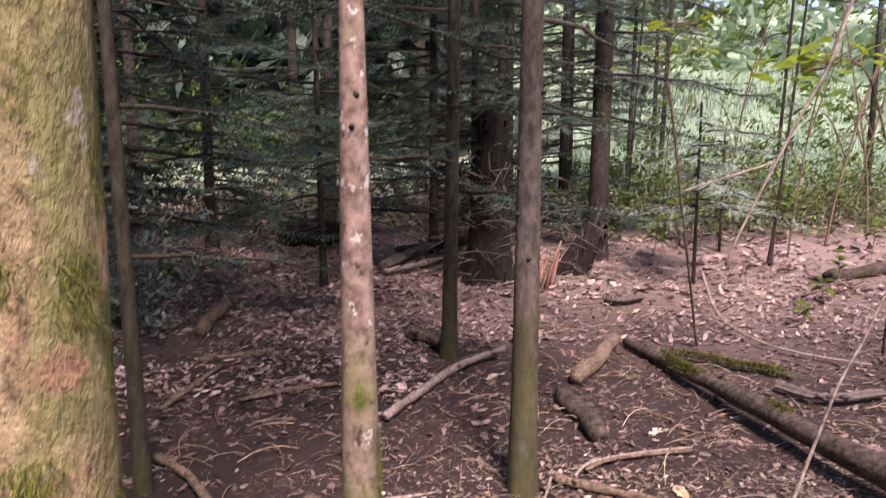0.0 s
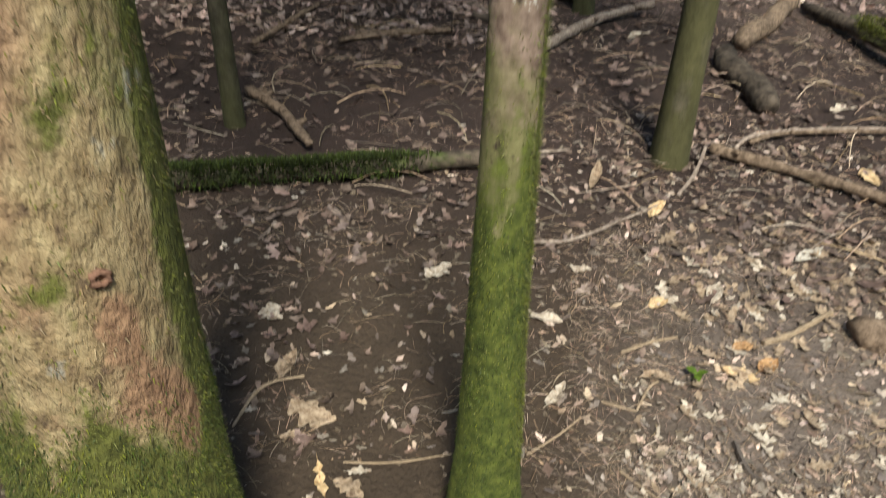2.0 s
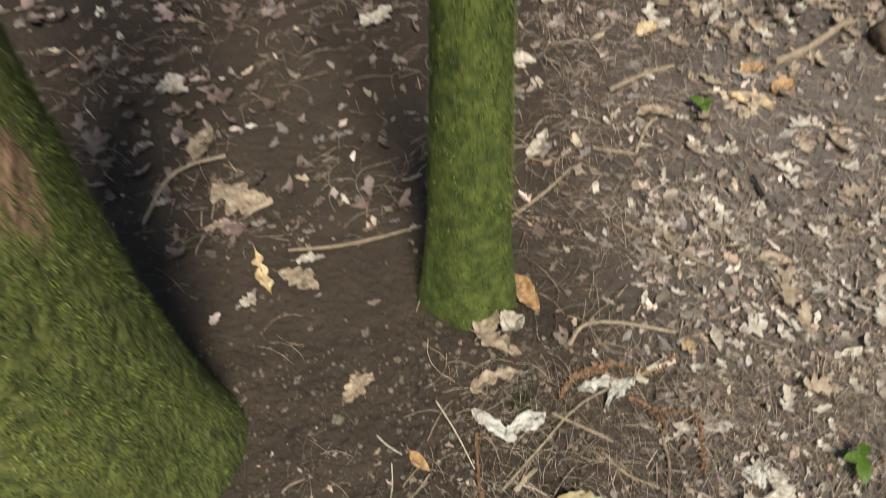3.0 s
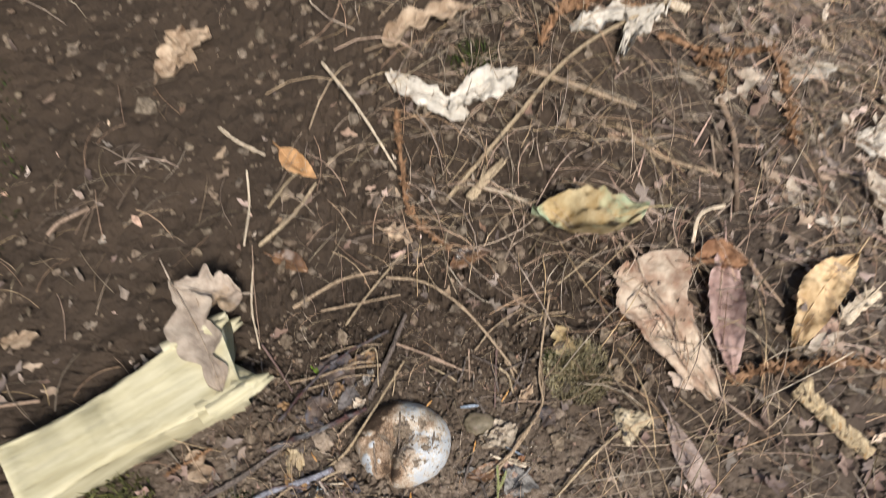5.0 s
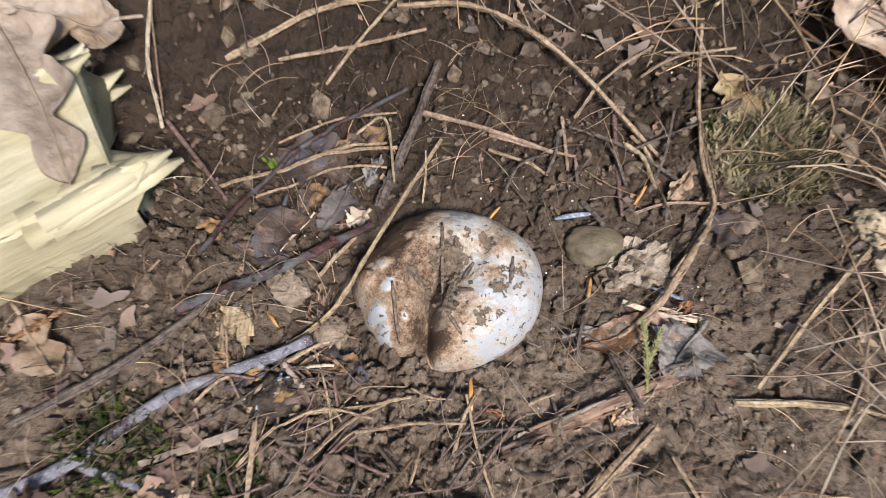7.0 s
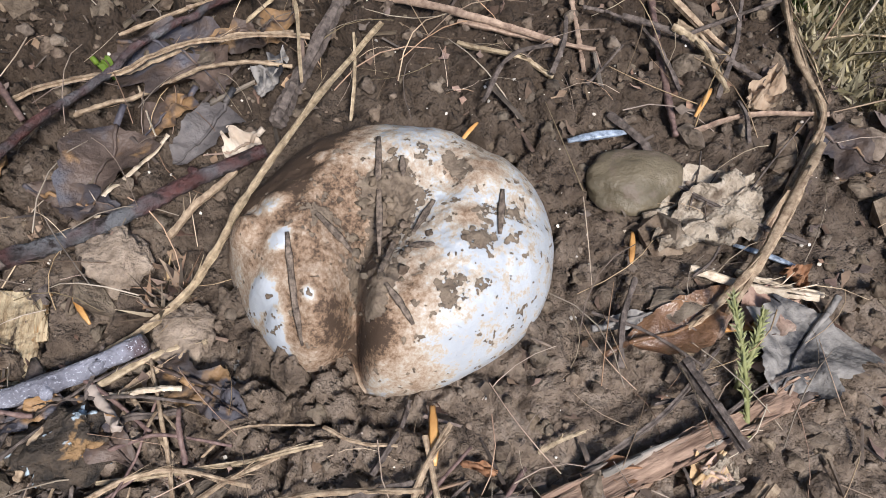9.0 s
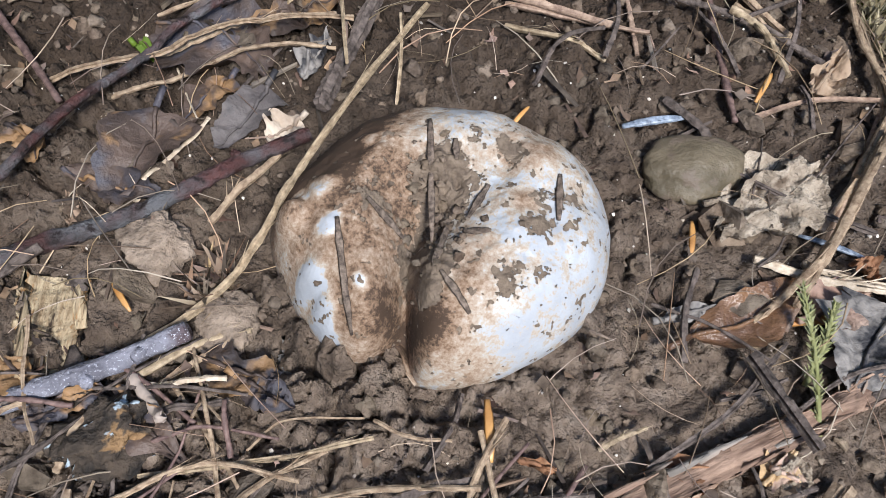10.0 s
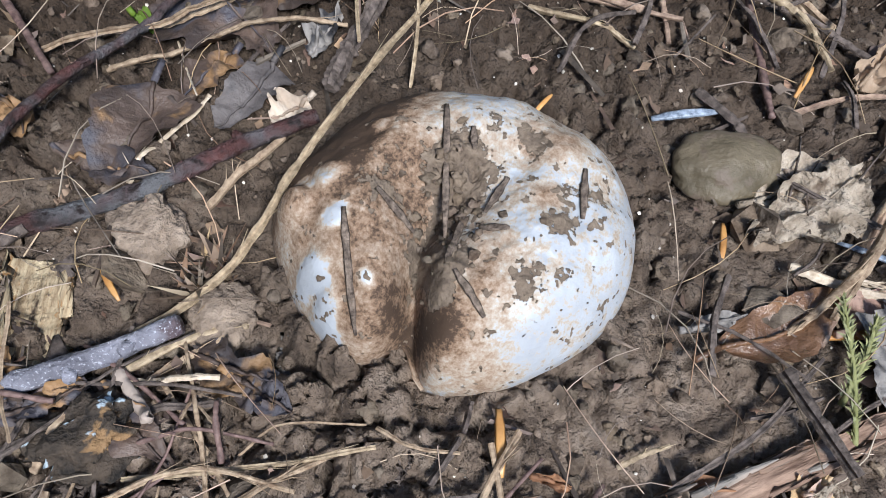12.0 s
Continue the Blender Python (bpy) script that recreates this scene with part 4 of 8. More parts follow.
def stick(name, points, r, material, where="lying on the soil"):
    """A twig or stem through points (x, y, height over the ground)."""
    global STICKS
    STICKS += 1
    g = rnd(900 + STICKS)
    n = max(12, 8 * len(points))
    q = smooth_path(points, n)
    L = np.hypot(*(q[-1] - q[0])[:2])
    bark = material in (REDTWIG, GREYTWIG)
    q[:, :2] += np.cumsum(g.normal(0, 0.0035, (n, 2)), 0) * L * 0.12
    base = ground_h(q[:, 0], q[:, 1])
    low = np.convolve(np.pad(base, 6, "edge"), np.ones(13) / 13, "valid")
    p = np.stack([q[:, 0], q[:, 1], low + np.maximum(q[:, 2], 0) + r * 0.8], -1)
    taper = np.linspace(1.1, 0.85, n) * (1 + (0.035 if bark else 0.10) * g.normal(size=n))
    taper[0] *= 0.8
    rugged = 0.11 if r > 0.0009 else 0.05
    dry = material in (STRAW, STEM, PALE, PINKST, DARKTWIG, WOODCHIP)
    v, f = tube(p, r * taper * (0.7 if material is RUST else 1), 11, rugged * (0.4 if dry else 0.7 if bark else 1), STICKS, ridge=0.2 if dry else 0.08)
    ob = thing(name, v, f, material, KIND[material.name] + " " + where, "stick", "sticks on the ground", smooth=not dry)
    if material is RUST:
        k = int(30 + L / 0.0012)
        u = g.random(k) * (n - 1)
        c = np.stack([np.interp(u, np.arange(n), p[:, a]) for a in range(3)], -1)
        tv, tf = np.array([(-0.3, 0, 0), (0.3, 0, 0), (0.1, 0, 1.0), (0, 0.35, 0.4)]), np.array([(0, 1, 2), (0, 3, 2), (1, 2, 3)])
        part("scale_leaves", *many(tv, tf, turns(g.uniform(0, 6.3, k), g.uniform(-1.4, 1.4, k), g.uniform(-1.2, 1.2, k)), c, r * g.uniform(1.6, 3.6, k)), RUST, ob, "tiny dry scale leaves", False)
    elif material in (STRAW, STEM, PALE) and r > 0.0003 and L < 0.25:
        for k in range(4):
            i = int(g.integers(1, n - 5))
            a = g.uniform(0, 6.3)
            d = np.array([math.cos(a), math.sin(a), 0.6 + g.random()]) * r
            q4 = np.stack([p[i], p[i + 2], p[i + 4]])
            part("frayed_fibre", *tube(q4 + d * np.array([[0.7], [1.4], [g.uniform(1.5, 4)]]), [r * 0.25, r * 0.2, r * 0.08], 4), material, ob)
    elif r > 0.0016 and L > 0.05:
        for k in range(2 if L < 0.3 else 4):
            i = int(g.integers(2, n - 2))
            a = g.uniform(0, 6.3)
            d = np.array([math.cos(a), math.sin(a), 0.5]) * r * (1.3 if bark else 2.4)
            part("knot", *tube([p[i], p[i] + d * 0.6, p[i] + d], [r * 0.75, r * 0.6, r * 0.45], 6, 0.1, k), material, ob)
    return ob


LEAVES = 0
OUTLINE = {
    "oak": lambda u, s: (np.sin(np.pi * u ** 0.8) ** 0.6) * (0.50 + 0.42 * np.abs(np.sin(np.pi * (3.3 * u + 0.37 * s + 0.5 * fbm(u * 3 + s, u * 0 + s, 9, 2)))) ** 0.8 + 0.75 * fbm(u * 4.5 + s * 5.1, u * 0 + s, 13, 3)),
    "chestnut": lambda u, s: (np.sin(np.pi * u ** 0.9) ** 0.75) * (0.95 + 0.035 * (np.mod(u * 17, 1.0) - 0.5) * 2 - 0.5 * np.clip(fbm(u * 3.5 + s * 4.3, u * 0 + s, 17, 3) - 0.18, 0, 1)),
    "beech": lambda u, s: (np.sin(np.pi * u ** 0.85) ** 0.8) * (0.97 + 0.05 * np.sin(u * 40)),
    "ragged": lambda u, s: (np.clip(1.02 - u, 0, 1) ** 0.5) * np.clip(u * 9 + 0.35, 0, 1) * (0.92 + 0.07 * (np.mod(u * 15, 1.0) - 0.5) + 0.55 * fbm(u * 5.0 + s * 3.1, u * 0 + s, 23, 3)),
    "fan": lambda u, s: np.clip(0.35 + u * 1.3, 0, 1) * np.where((np.arange(u.shape[0])[:, None] % 4 < 2) | (u < 0.55), 1.0, 0.35) * np.clip((1.0 - u) * 9, 0.05, 1),
    "torn": lambda u, s: (np.sin(np.pi * np.clip(u, 0.03, 0.97)) ** 0.45) * (0.85 + 0.9 * fbm(u * 4.0 + s * 7.7, u * 0 + s, 3, 4)),
}


def leaf(kind, a, b, width, material, lift, label, rest=None):
    """A dry leaf from its foot a to its tip b, curled, lying on the ground."""
    global LEAVES
    LEAVES += 1
    g = rnd(3000 + LEAVES)
    nu, nv = (48, 15) if width > 0.022 or material is PALECLAY else (22, 7)
    u, w = np.linspace(0, 1, nu), np.linspace(-1, 1, nv)
    U, W = np.meshgrid(u, w, indexing="ij")
    half = np.where(W < 0, OUTLINE[kind](U, LEAVES * 1.0), OUTLINE[kind](U, LEAVES + 0.5)) * width / 2
    dx, dy = b[0] - a[0], b[1] - a[1]
    L = math.hypot(dx, dy)
    ex, ey = dx / L, dy / L
    bend = g.normal(0, 0.05) * L * np.sin(np.pi * U)
    side = half * W + bend
    x, y = a[0] + ex * L * U - ey * side, a[1] + ey * L * U + ex * side
    fold, curl, wave = g.uniform(0.2, 0.9), g.uniform(-0.5, 1.2), g.uniform(0.4, 0.9)
    shape = fold * np.abs(W) ** 1.3 * np.sin(np.pi * np.clip(U, 0.05, 0.95)) + curl * 0.6 * (U - 0.5) ** 2 * 2 + wave * (2.2 if kind == "torn" else 1.3) * fbm(U * (6 if kind == "torn" else 4) + LEAVES, W * (2.6 if kind == "torn" else 1.8) + LEAVES, LEAVES, 4)
    if kind == "chestnut":
        shape = shape + 0.10 * np.sin(U * 75 - np.abs(W) * 5) * np.abs(W)
    shape = (shape - shape.min()) / (np.ptp(shape) + 1e-9)
    ground = ground_h(x, y)
    if rest is None:
        z = np.maximum(ground.mean() + shape * lift * 1.35, ground + 0.0006) + 0.0008
    else:
        z = rest[0] + (rest[1] - rest[0]) * U + shape * lift
    v = np.stack([x, y, z], -1).reshape(-1, 3)
    k = np.arange(nu * nv).reshape(nu, nv)
    f = np.stack([k[:-1, :-1], k[1:, :-1], k[1:, 1:], k[:-1, 1:]], -1).reshape(-1, 4)
    ob = thing("dry_leaf", v, f, material, label + (", lying on the soil" if rest is None else ""), "leaf", "fallen leaves")
    mid = nv // 2
    rib = v.reshape(nu, nv, 3)[:: max(1, nu // 12), mid] + np.array([0, 0, 0.0004])
    rr = np.linspace(0.0007, 0.0002, len(rib)) * max(0.7, min(1.6, width / 0.03))
    part("midrib", *tube(rib, rr, 5), material, ob)
    if kind != "torn":
        s0 = rib[0]
        s1 = s0 + np.array([-ex, -ey, 0]) * min(0.018, L * 0.2) + np.array([0, 0, 0.001])
        part("stalk", *tube([s0, (s0 + s1) / 2, s1], 0.0007, 5), material, ob)
    return ob




# ---- the mushroom ----
def mushroom_material():
    """White skin; tan and brown stains and caked mud follow the two fields that lie on the cap's mesh."""
    m = mat("cap_skin", [(0.1, (0.32, 0.33, 0.35)), (0.9, (0.40, 0.413, 0.435))], 160, 0.42, 0.35, 0.0005, 900, spec=0.35, big=0.08)
    n, link = m.node_tree.nodes, m.node_tree.links.new
    bsdf = n["Principled BSDF"]
    white = bsdf.inputs["Base Color"].links[0].from_socket
    co = n.new("ShaderNodeTexCoord")

    def nz(sc, det=5):
        t = n.new("ShaderNodeTexNoise")
        t.inputs["Scale"].default_value, t.inputs["Detail"].default_value, t.inputs["Roughness"].default_value = sc, det, 0.65
        link(co.outputs["Object"], t.inputs["Vector"])
        return t.outputs["Fac"]

    def ma(op, a, b):
        t = n.new("ShaderNodeMath")
        t.operation = op
        for s, v in zip(t.inputs, (a, b)):
            if isinstance(v, (int, float)):
                s.default_value = v
            else:
                link(v, s)
        return t.outputs[0]

    def mr(v, a, b):
        t = n.new("ShaderNodeMapRange")
        t.inputs[1].default_value, t.inputs[2].default_value = a, b
        link(v, t.inputs[0])
        return t.outputs[0]

    def mix(fac, a, b):
        x = n.new("ShaderNodeMix")
        x.data_type = "RGBA"
        link(fac, x.inputs[0])
        for s, v in ((x.inputs[6], a), (x.inputs[7], b)):
            if isinstance(v, tuple):
                s.default_value = (*v, 1)
            else:
                link(v, s)
        return x.outputs[2]

    def field(name):
        t = n.new("ShaderNodeAttribute")
        t.attribute_name = name
        return t.outputs["Fac"]

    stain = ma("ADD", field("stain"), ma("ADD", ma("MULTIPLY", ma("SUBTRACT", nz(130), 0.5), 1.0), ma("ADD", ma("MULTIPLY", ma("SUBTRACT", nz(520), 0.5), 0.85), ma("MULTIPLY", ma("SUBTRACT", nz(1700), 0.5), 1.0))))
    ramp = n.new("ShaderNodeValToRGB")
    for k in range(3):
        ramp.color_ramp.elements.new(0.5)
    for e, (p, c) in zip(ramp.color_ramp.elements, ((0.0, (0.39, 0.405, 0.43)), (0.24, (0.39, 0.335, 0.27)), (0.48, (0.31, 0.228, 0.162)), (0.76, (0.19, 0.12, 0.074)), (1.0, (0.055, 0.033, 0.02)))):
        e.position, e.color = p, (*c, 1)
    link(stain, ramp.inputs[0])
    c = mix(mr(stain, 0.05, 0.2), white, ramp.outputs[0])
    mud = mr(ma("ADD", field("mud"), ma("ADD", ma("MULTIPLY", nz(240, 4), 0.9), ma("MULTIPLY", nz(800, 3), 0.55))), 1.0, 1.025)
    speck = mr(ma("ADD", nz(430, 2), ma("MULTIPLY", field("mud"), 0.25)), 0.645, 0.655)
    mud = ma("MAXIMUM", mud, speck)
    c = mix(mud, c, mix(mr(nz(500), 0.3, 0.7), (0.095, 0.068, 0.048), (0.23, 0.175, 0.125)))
    link(c, bsdf.inputs["Base Color"])
    t = n.new("ShaderNodeMapRange")
    t.inputs[3].default_value, t.inputs[4].default_value = 0.38, 0.85
    link(ma("MAXIMUM", mud, mr(stain, 0.1, 0.6)), t.inputs[0])
    link(t.outputs[0], bsdf.inputs["Roughness"])
    relief = n.new("ShaderNodeBump")
    relief.inputs["Strength"].default_value, relief.inputs["Distance"].default_value = 1.0, 0.0009
    link(ma("MULTIPLY", mud, ma("ADD", 0.5, nz(700))), relief.inputs["Height"])
    link(relief.outputs[0], bsdf.inputs["Normal"].links[0].from_node.inputs["Normal"])
    return m


CAP = mushroom_material()
NOTCH = math.radians(-113)


# pale warts on the cap: place in shares of its half width, radius, height
WARTS = ((-0.59, 0.15, 0.09, 0.001), (-0.73, -0.33, 0.1, 0.001), (-0.66, -0.53, 0.09, 0.0009), (-0.67, -0.65, 0.08, 0.0006), (-0.32, 0.47, 0.06, 0.0007), (-0.28, 0.3, 0.1, 0.0008), (-0.59, -0.1, 0.07, 0.0006), (-0.43, -0.44, 0.06, 0.0006), (-0.8, 0.05, 0.1, 0.0036))
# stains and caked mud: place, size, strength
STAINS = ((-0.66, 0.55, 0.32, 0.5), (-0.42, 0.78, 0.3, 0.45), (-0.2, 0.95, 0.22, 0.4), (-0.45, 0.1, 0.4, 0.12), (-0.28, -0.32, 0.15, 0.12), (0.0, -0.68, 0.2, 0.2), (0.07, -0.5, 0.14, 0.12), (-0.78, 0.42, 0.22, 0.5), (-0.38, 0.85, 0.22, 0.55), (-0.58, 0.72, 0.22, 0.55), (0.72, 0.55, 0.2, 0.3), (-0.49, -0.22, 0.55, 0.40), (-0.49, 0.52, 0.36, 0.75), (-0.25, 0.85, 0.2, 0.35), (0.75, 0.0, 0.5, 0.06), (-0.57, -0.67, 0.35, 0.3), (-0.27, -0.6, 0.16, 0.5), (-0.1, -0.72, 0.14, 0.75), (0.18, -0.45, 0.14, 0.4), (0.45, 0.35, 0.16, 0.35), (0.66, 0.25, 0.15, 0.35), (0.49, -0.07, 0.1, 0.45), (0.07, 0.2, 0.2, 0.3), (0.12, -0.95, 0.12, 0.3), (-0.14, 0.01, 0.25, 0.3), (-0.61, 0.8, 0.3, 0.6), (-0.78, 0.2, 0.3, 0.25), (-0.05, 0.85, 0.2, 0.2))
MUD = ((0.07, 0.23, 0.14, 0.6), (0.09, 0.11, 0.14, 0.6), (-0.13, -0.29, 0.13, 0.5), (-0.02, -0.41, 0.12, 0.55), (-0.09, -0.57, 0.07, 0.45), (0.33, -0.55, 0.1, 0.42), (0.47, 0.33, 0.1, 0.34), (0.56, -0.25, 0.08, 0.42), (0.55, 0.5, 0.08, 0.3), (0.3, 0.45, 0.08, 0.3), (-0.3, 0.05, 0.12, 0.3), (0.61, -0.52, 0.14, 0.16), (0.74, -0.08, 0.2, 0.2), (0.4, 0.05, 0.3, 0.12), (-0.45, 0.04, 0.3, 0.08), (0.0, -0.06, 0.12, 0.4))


def cap_shape():
    """A kidney-shaped cap: dome, hollow middle, a deep notch towards -y, rim curled under."""
    na, nr = 280, 110
    ang = np.linspace(0, 2 * np.pi, na, endpoint=False)
    rad = np.concatenate([np.linspace(0.02, 1, nr), np.linspace(0.985, 0.80, 6)])
    A, Rr = np.meshgrid(ang, rad)
    dn = np.angle(np.exp(1j * (A - NOTCH)))
    out = 0.0305 * (1 + 0.05 * np.cos(A - 0.2) + 0.035 * np.cos(2 * A + 0.9) + 0.02 * np.cos(3 * A - 1.0) + 0.008 * np.sin(7 * A))
    out = out * (1 - 0.075 * np.exp(-((A - 2.35) / 0.45) ** 2))
    out = out * (1 - 0.22 * np.exp(-(dn / 0.12) ** 2))
    x, y = out * Rr * np.cos(A), out * Rr * np.sin(A) * 0.92
    q = np.clip(Rr, 0, 1)
    dome = 0.018 * (1 - q ** 3.2) ** 0.62
    dome = dome - 0.0065 * np.exp(-((x + 0.0012) ** 2 + (y + 0.001) ** 2) / 0.009 ** 2)
    along = x * math.cos(NOTCH) + y * math.sin(NOTCH)
    across = -x * math.sin(NOTCH) + y * math.cos(NOTCH) + 0.002 * np.sin(along * 180)
    dome = dome - 0.0115 * np.clip(along / 0.016 + 0.2, 0, 1) * np.exp(-np.abs(across / 0.0026) ** 1.2) * (q < 1.01)
    for bx, by, br, bh in WARTS:
        dome = dome + bh * np.exp(-((((x / 0.0305 - bx) ** 2 + (y / 0.029 - by) ** 2) / br ** 2) ** 2))
    dome = dome - 0.0022 * np.exp(-((x / 0.0305 - 0.45) ** 2 + (y / 0.029 - 0.12) ** 2) / 0.05) + 0.0014 * np.exp(-((x / 0.0305 - 0.62) ** 2 + (y / 0.029 - 0.2) ** 2) / 0.02)
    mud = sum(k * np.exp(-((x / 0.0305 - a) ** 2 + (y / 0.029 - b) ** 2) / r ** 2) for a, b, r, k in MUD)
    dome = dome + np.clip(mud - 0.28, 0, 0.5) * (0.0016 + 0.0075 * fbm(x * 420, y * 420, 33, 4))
    dome = dome + 0.0014 * fbm(x * 160 + 9, y * 160 + 4, 5, 5) + 0.0010 * fbm(x * 60 + 9, y * 60 + 4, 15, 2)
    under = np.arange(len(rad))[:, None] >= nr
    z = np.where(under, -0.001 - 0.02 * (1 - Rr), dome)
    z = z + 0.0015
    v = np.stack([x, y, z], -1).reshape(-1, 3)
    k = np.arange(len(rad) * na).reshape(len(rad), na)
    f = np.stack([k[:-1], np.roll(k[:-1], -1, 1), np.roll(k[1:], -1, 1), k[1:]], -1).reshape(-1, 4).tolist()
    f.append(list(range(na))[::-1])
    return v, f


GROUND0 = float(np.mean(ground_h(MX + 0.02 * np.cos(np.arange(60)), MY + 0.02 * np.sin(np.arange(60))))) - 0.0015
mushroom = holder("mushroom", "whitish mushroom with brown stains and soil on its cap, half buried", "mushroom")
mushroom.location = (MX - 0.0006, MY - 0.0014, GROUND0)
_v, _f = cap_shape()
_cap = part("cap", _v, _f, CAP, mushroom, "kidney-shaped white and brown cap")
_u, _w = _v[:, 0] / 0.0305, _v[:, 1] / 0.029
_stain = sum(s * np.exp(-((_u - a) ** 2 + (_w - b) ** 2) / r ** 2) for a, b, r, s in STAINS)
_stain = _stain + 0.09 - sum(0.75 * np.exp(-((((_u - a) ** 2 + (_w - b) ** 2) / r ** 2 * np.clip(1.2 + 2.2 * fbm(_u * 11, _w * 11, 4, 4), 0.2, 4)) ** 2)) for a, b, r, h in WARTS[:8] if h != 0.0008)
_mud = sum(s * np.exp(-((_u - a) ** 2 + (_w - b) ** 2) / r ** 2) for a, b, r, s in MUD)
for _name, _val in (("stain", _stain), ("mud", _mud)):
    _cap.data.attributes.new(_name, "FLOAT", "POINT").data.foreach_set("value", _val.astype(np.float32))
_st = smooth_path([(0, 0, -0.025), (0.001, 0, -0.012), (0, 0, 0.006)], 8)
part("stem", *tube(_st, [0.011, 0.012, 0.0125, 0.0125, 0.0125, 0.012, 0.011, 0.010], 20, 0.02), CAP, mushroom)
CAPV = _v


def cap_z(x, y):
    """Height of the cap's top over its foot."""
    d = np.hypot(CAPV[:30800, 0] - x, CAPV[:30800, 1] - y)
    return CAPV[np.argmin(d), 2]


_b = bmesh.new()
bmesh.ops.create_icosphere(_b, subdivisions=2, radius=1)
ICO2_V = np.array([v.co[:] for v in _b.verts])
ICO2_F = np.array([[v.index for v in f.verts] for f in _b.faces])
_b.free()
_b = bmesh.new()
bmesh.ops.create_icosphere(_b, subdivisions=1, radius=1)
ICO_V = np.array([v.co[:] for v in _b.verts])
ICO_F = np.array([[v.index for v in f.verts] for f in _b.faces])
_b.free()


def lumpy(v, seed, amount=0.25):
    out = []
    for p in v:
        q = Vector(p)
        out.append(p * (1 + amount * noise.noise(q * 1.3 + Vector((seed, 0, 0))) + amount * 0.5 * noise.noise(q * 3 + Vector((0, seed, 0))) + (amount * 0.45 * noise.noise(q * 7) if amount > 0.3 else 0)))
    return np.array(out)


# soil lying in the hollow and on the skin of the cap
_g = rnd(77)
_pts = []
for _k in range(70):
    _a = _g.random()
    if _a < 0.9:
        _px, _py = _g.normal(0.0, 0.0032), _g.normal(-0.002, 0.005)
    else:
        _px, _py = _g.uniform(-0.002, 0.02), _g.uniform(-0.012, 0.018)
    _pts.append((_px, _py, cap_z(_px, _py) + 0.0002))
_s = _g.uniform(0.0003, 0.0012, len(_pts)) * np.where(np.hypot(np.array(_pts)[:, 0], np.array(_pts)[:, 1]) > 0.013, 0.5, 1)
_v, _f = many(lumpy(ICO2_V, 3, 0.7) * (1, 1, 0.45), ICO2_F, turns(_g.uniform(0, 6.3, len(_pts)), _g.normal(0, 0.3, len(_pts)), _g.normal(0, 0.3, len(_pts))), _pts, _s)
tagged(part("caked_soil", _v, _f, CRUMB, mushroom, "crumbs of soil stuck on the cap"), kind="stuff")


def needle(a, b, width, material, label, z=None, on_cap=False):
    """A fallen conifer needle from a to b, with a groove along it."""
    n = 9
    u = np.linspace(0, 1, n)
    p = np.array([[a[0] + (b[0] - a[0]) * t, a[1] + (b[1] - a[1]) * t, 0] for t in u])
    for q, t in zip(p, u):
        q[2] = mushroom.location[2] + cap_z(q[0] - mushroom.location[0], q[1] - mushroom.location[1]) + 0.0004 if on_cap else gh(q[0], q[1])
    if on_cap:
        p[:, 2] = np.maximum(p[:, 2], p[0, 2] + (p[-1, 2] - p[0, 2]) * u)
    if not on_cap:
        line = p[:, 2].mean() + (p[-1, 2] - p[0, 2]) * 0.3 * (u - 0.5)
        p[:, 2] = line + max(0, (p[:, 2] - line).max()) * 0.9 + 0.0012 + 0.0006 * np.sin(u * 3)
    d = np.array([b[1] - a[1], a[0] - b[0], 0])
    d /= np.linalg.norm(d)
    prof = np.sin(np.pi * np.clip(u, 0.06, 0.97)) ** 0.35 * (1 + (0.10 if on_cap else 0.06) * np.sin(u * 23 + a[0] * 900) + (0.12 if on_cap else 0) * np.cos(u * 11 + a[1] * 700))
    rows = []
    for k in range(n):
        w = width / 2 * prof[k]
        rows.append([p[k] - d * w, p[k] - d * w * 0.5 + (0, 0, w * 0.5), p[k] + (0, 0, w * 0.2), p[k] + d * w * 0.5 + (0, 0, w * 0.5), p[k] + d * w, p[k] - (0, 0, w * 0.4)])
    v = np.array(rows).reshape(-1, 3)
    f = []
    for i in range(n - 1):
        for j in range(6):
            k = (j + 1) % 6
            f.append([i * 6 + j, i * 6 + k, (i + 1) * 6 + k, (i + 1) * 6 + j])
    f += [list(range(6))[::-1], list(range((n - 1) * 6, n * 6))]
    return thing("fir_needle", v, f, material, label, "needle", "fallen needles")


def stone(x, y, sx, sy, sz, yaw, material, label, seed, name="stone", sink=0.35, category="stone", amount=0.18):
    b = bmesh.new()
    bmesh.ops.create_icosphere(b, subdivisions=4, radius=1)
    v0 = np.array([v.co[:] for v in b.verts])
    f0 = [[v.index for v in q.verts] for q in b.faces]
    b.free()
    v = lumpy(v0, seed, amount) * (sx, sy, sz)
    c, s = math.cos(yaw), math.sin(yaw)
    v = v @ np.array([[c, s, 0], [-s, c, 0], [0, 0, 1]])
    z = gh(x, y)
    return thing(name, v + (x, y, z + sz * (1 - 2 * sink)), f0, material, label, category)


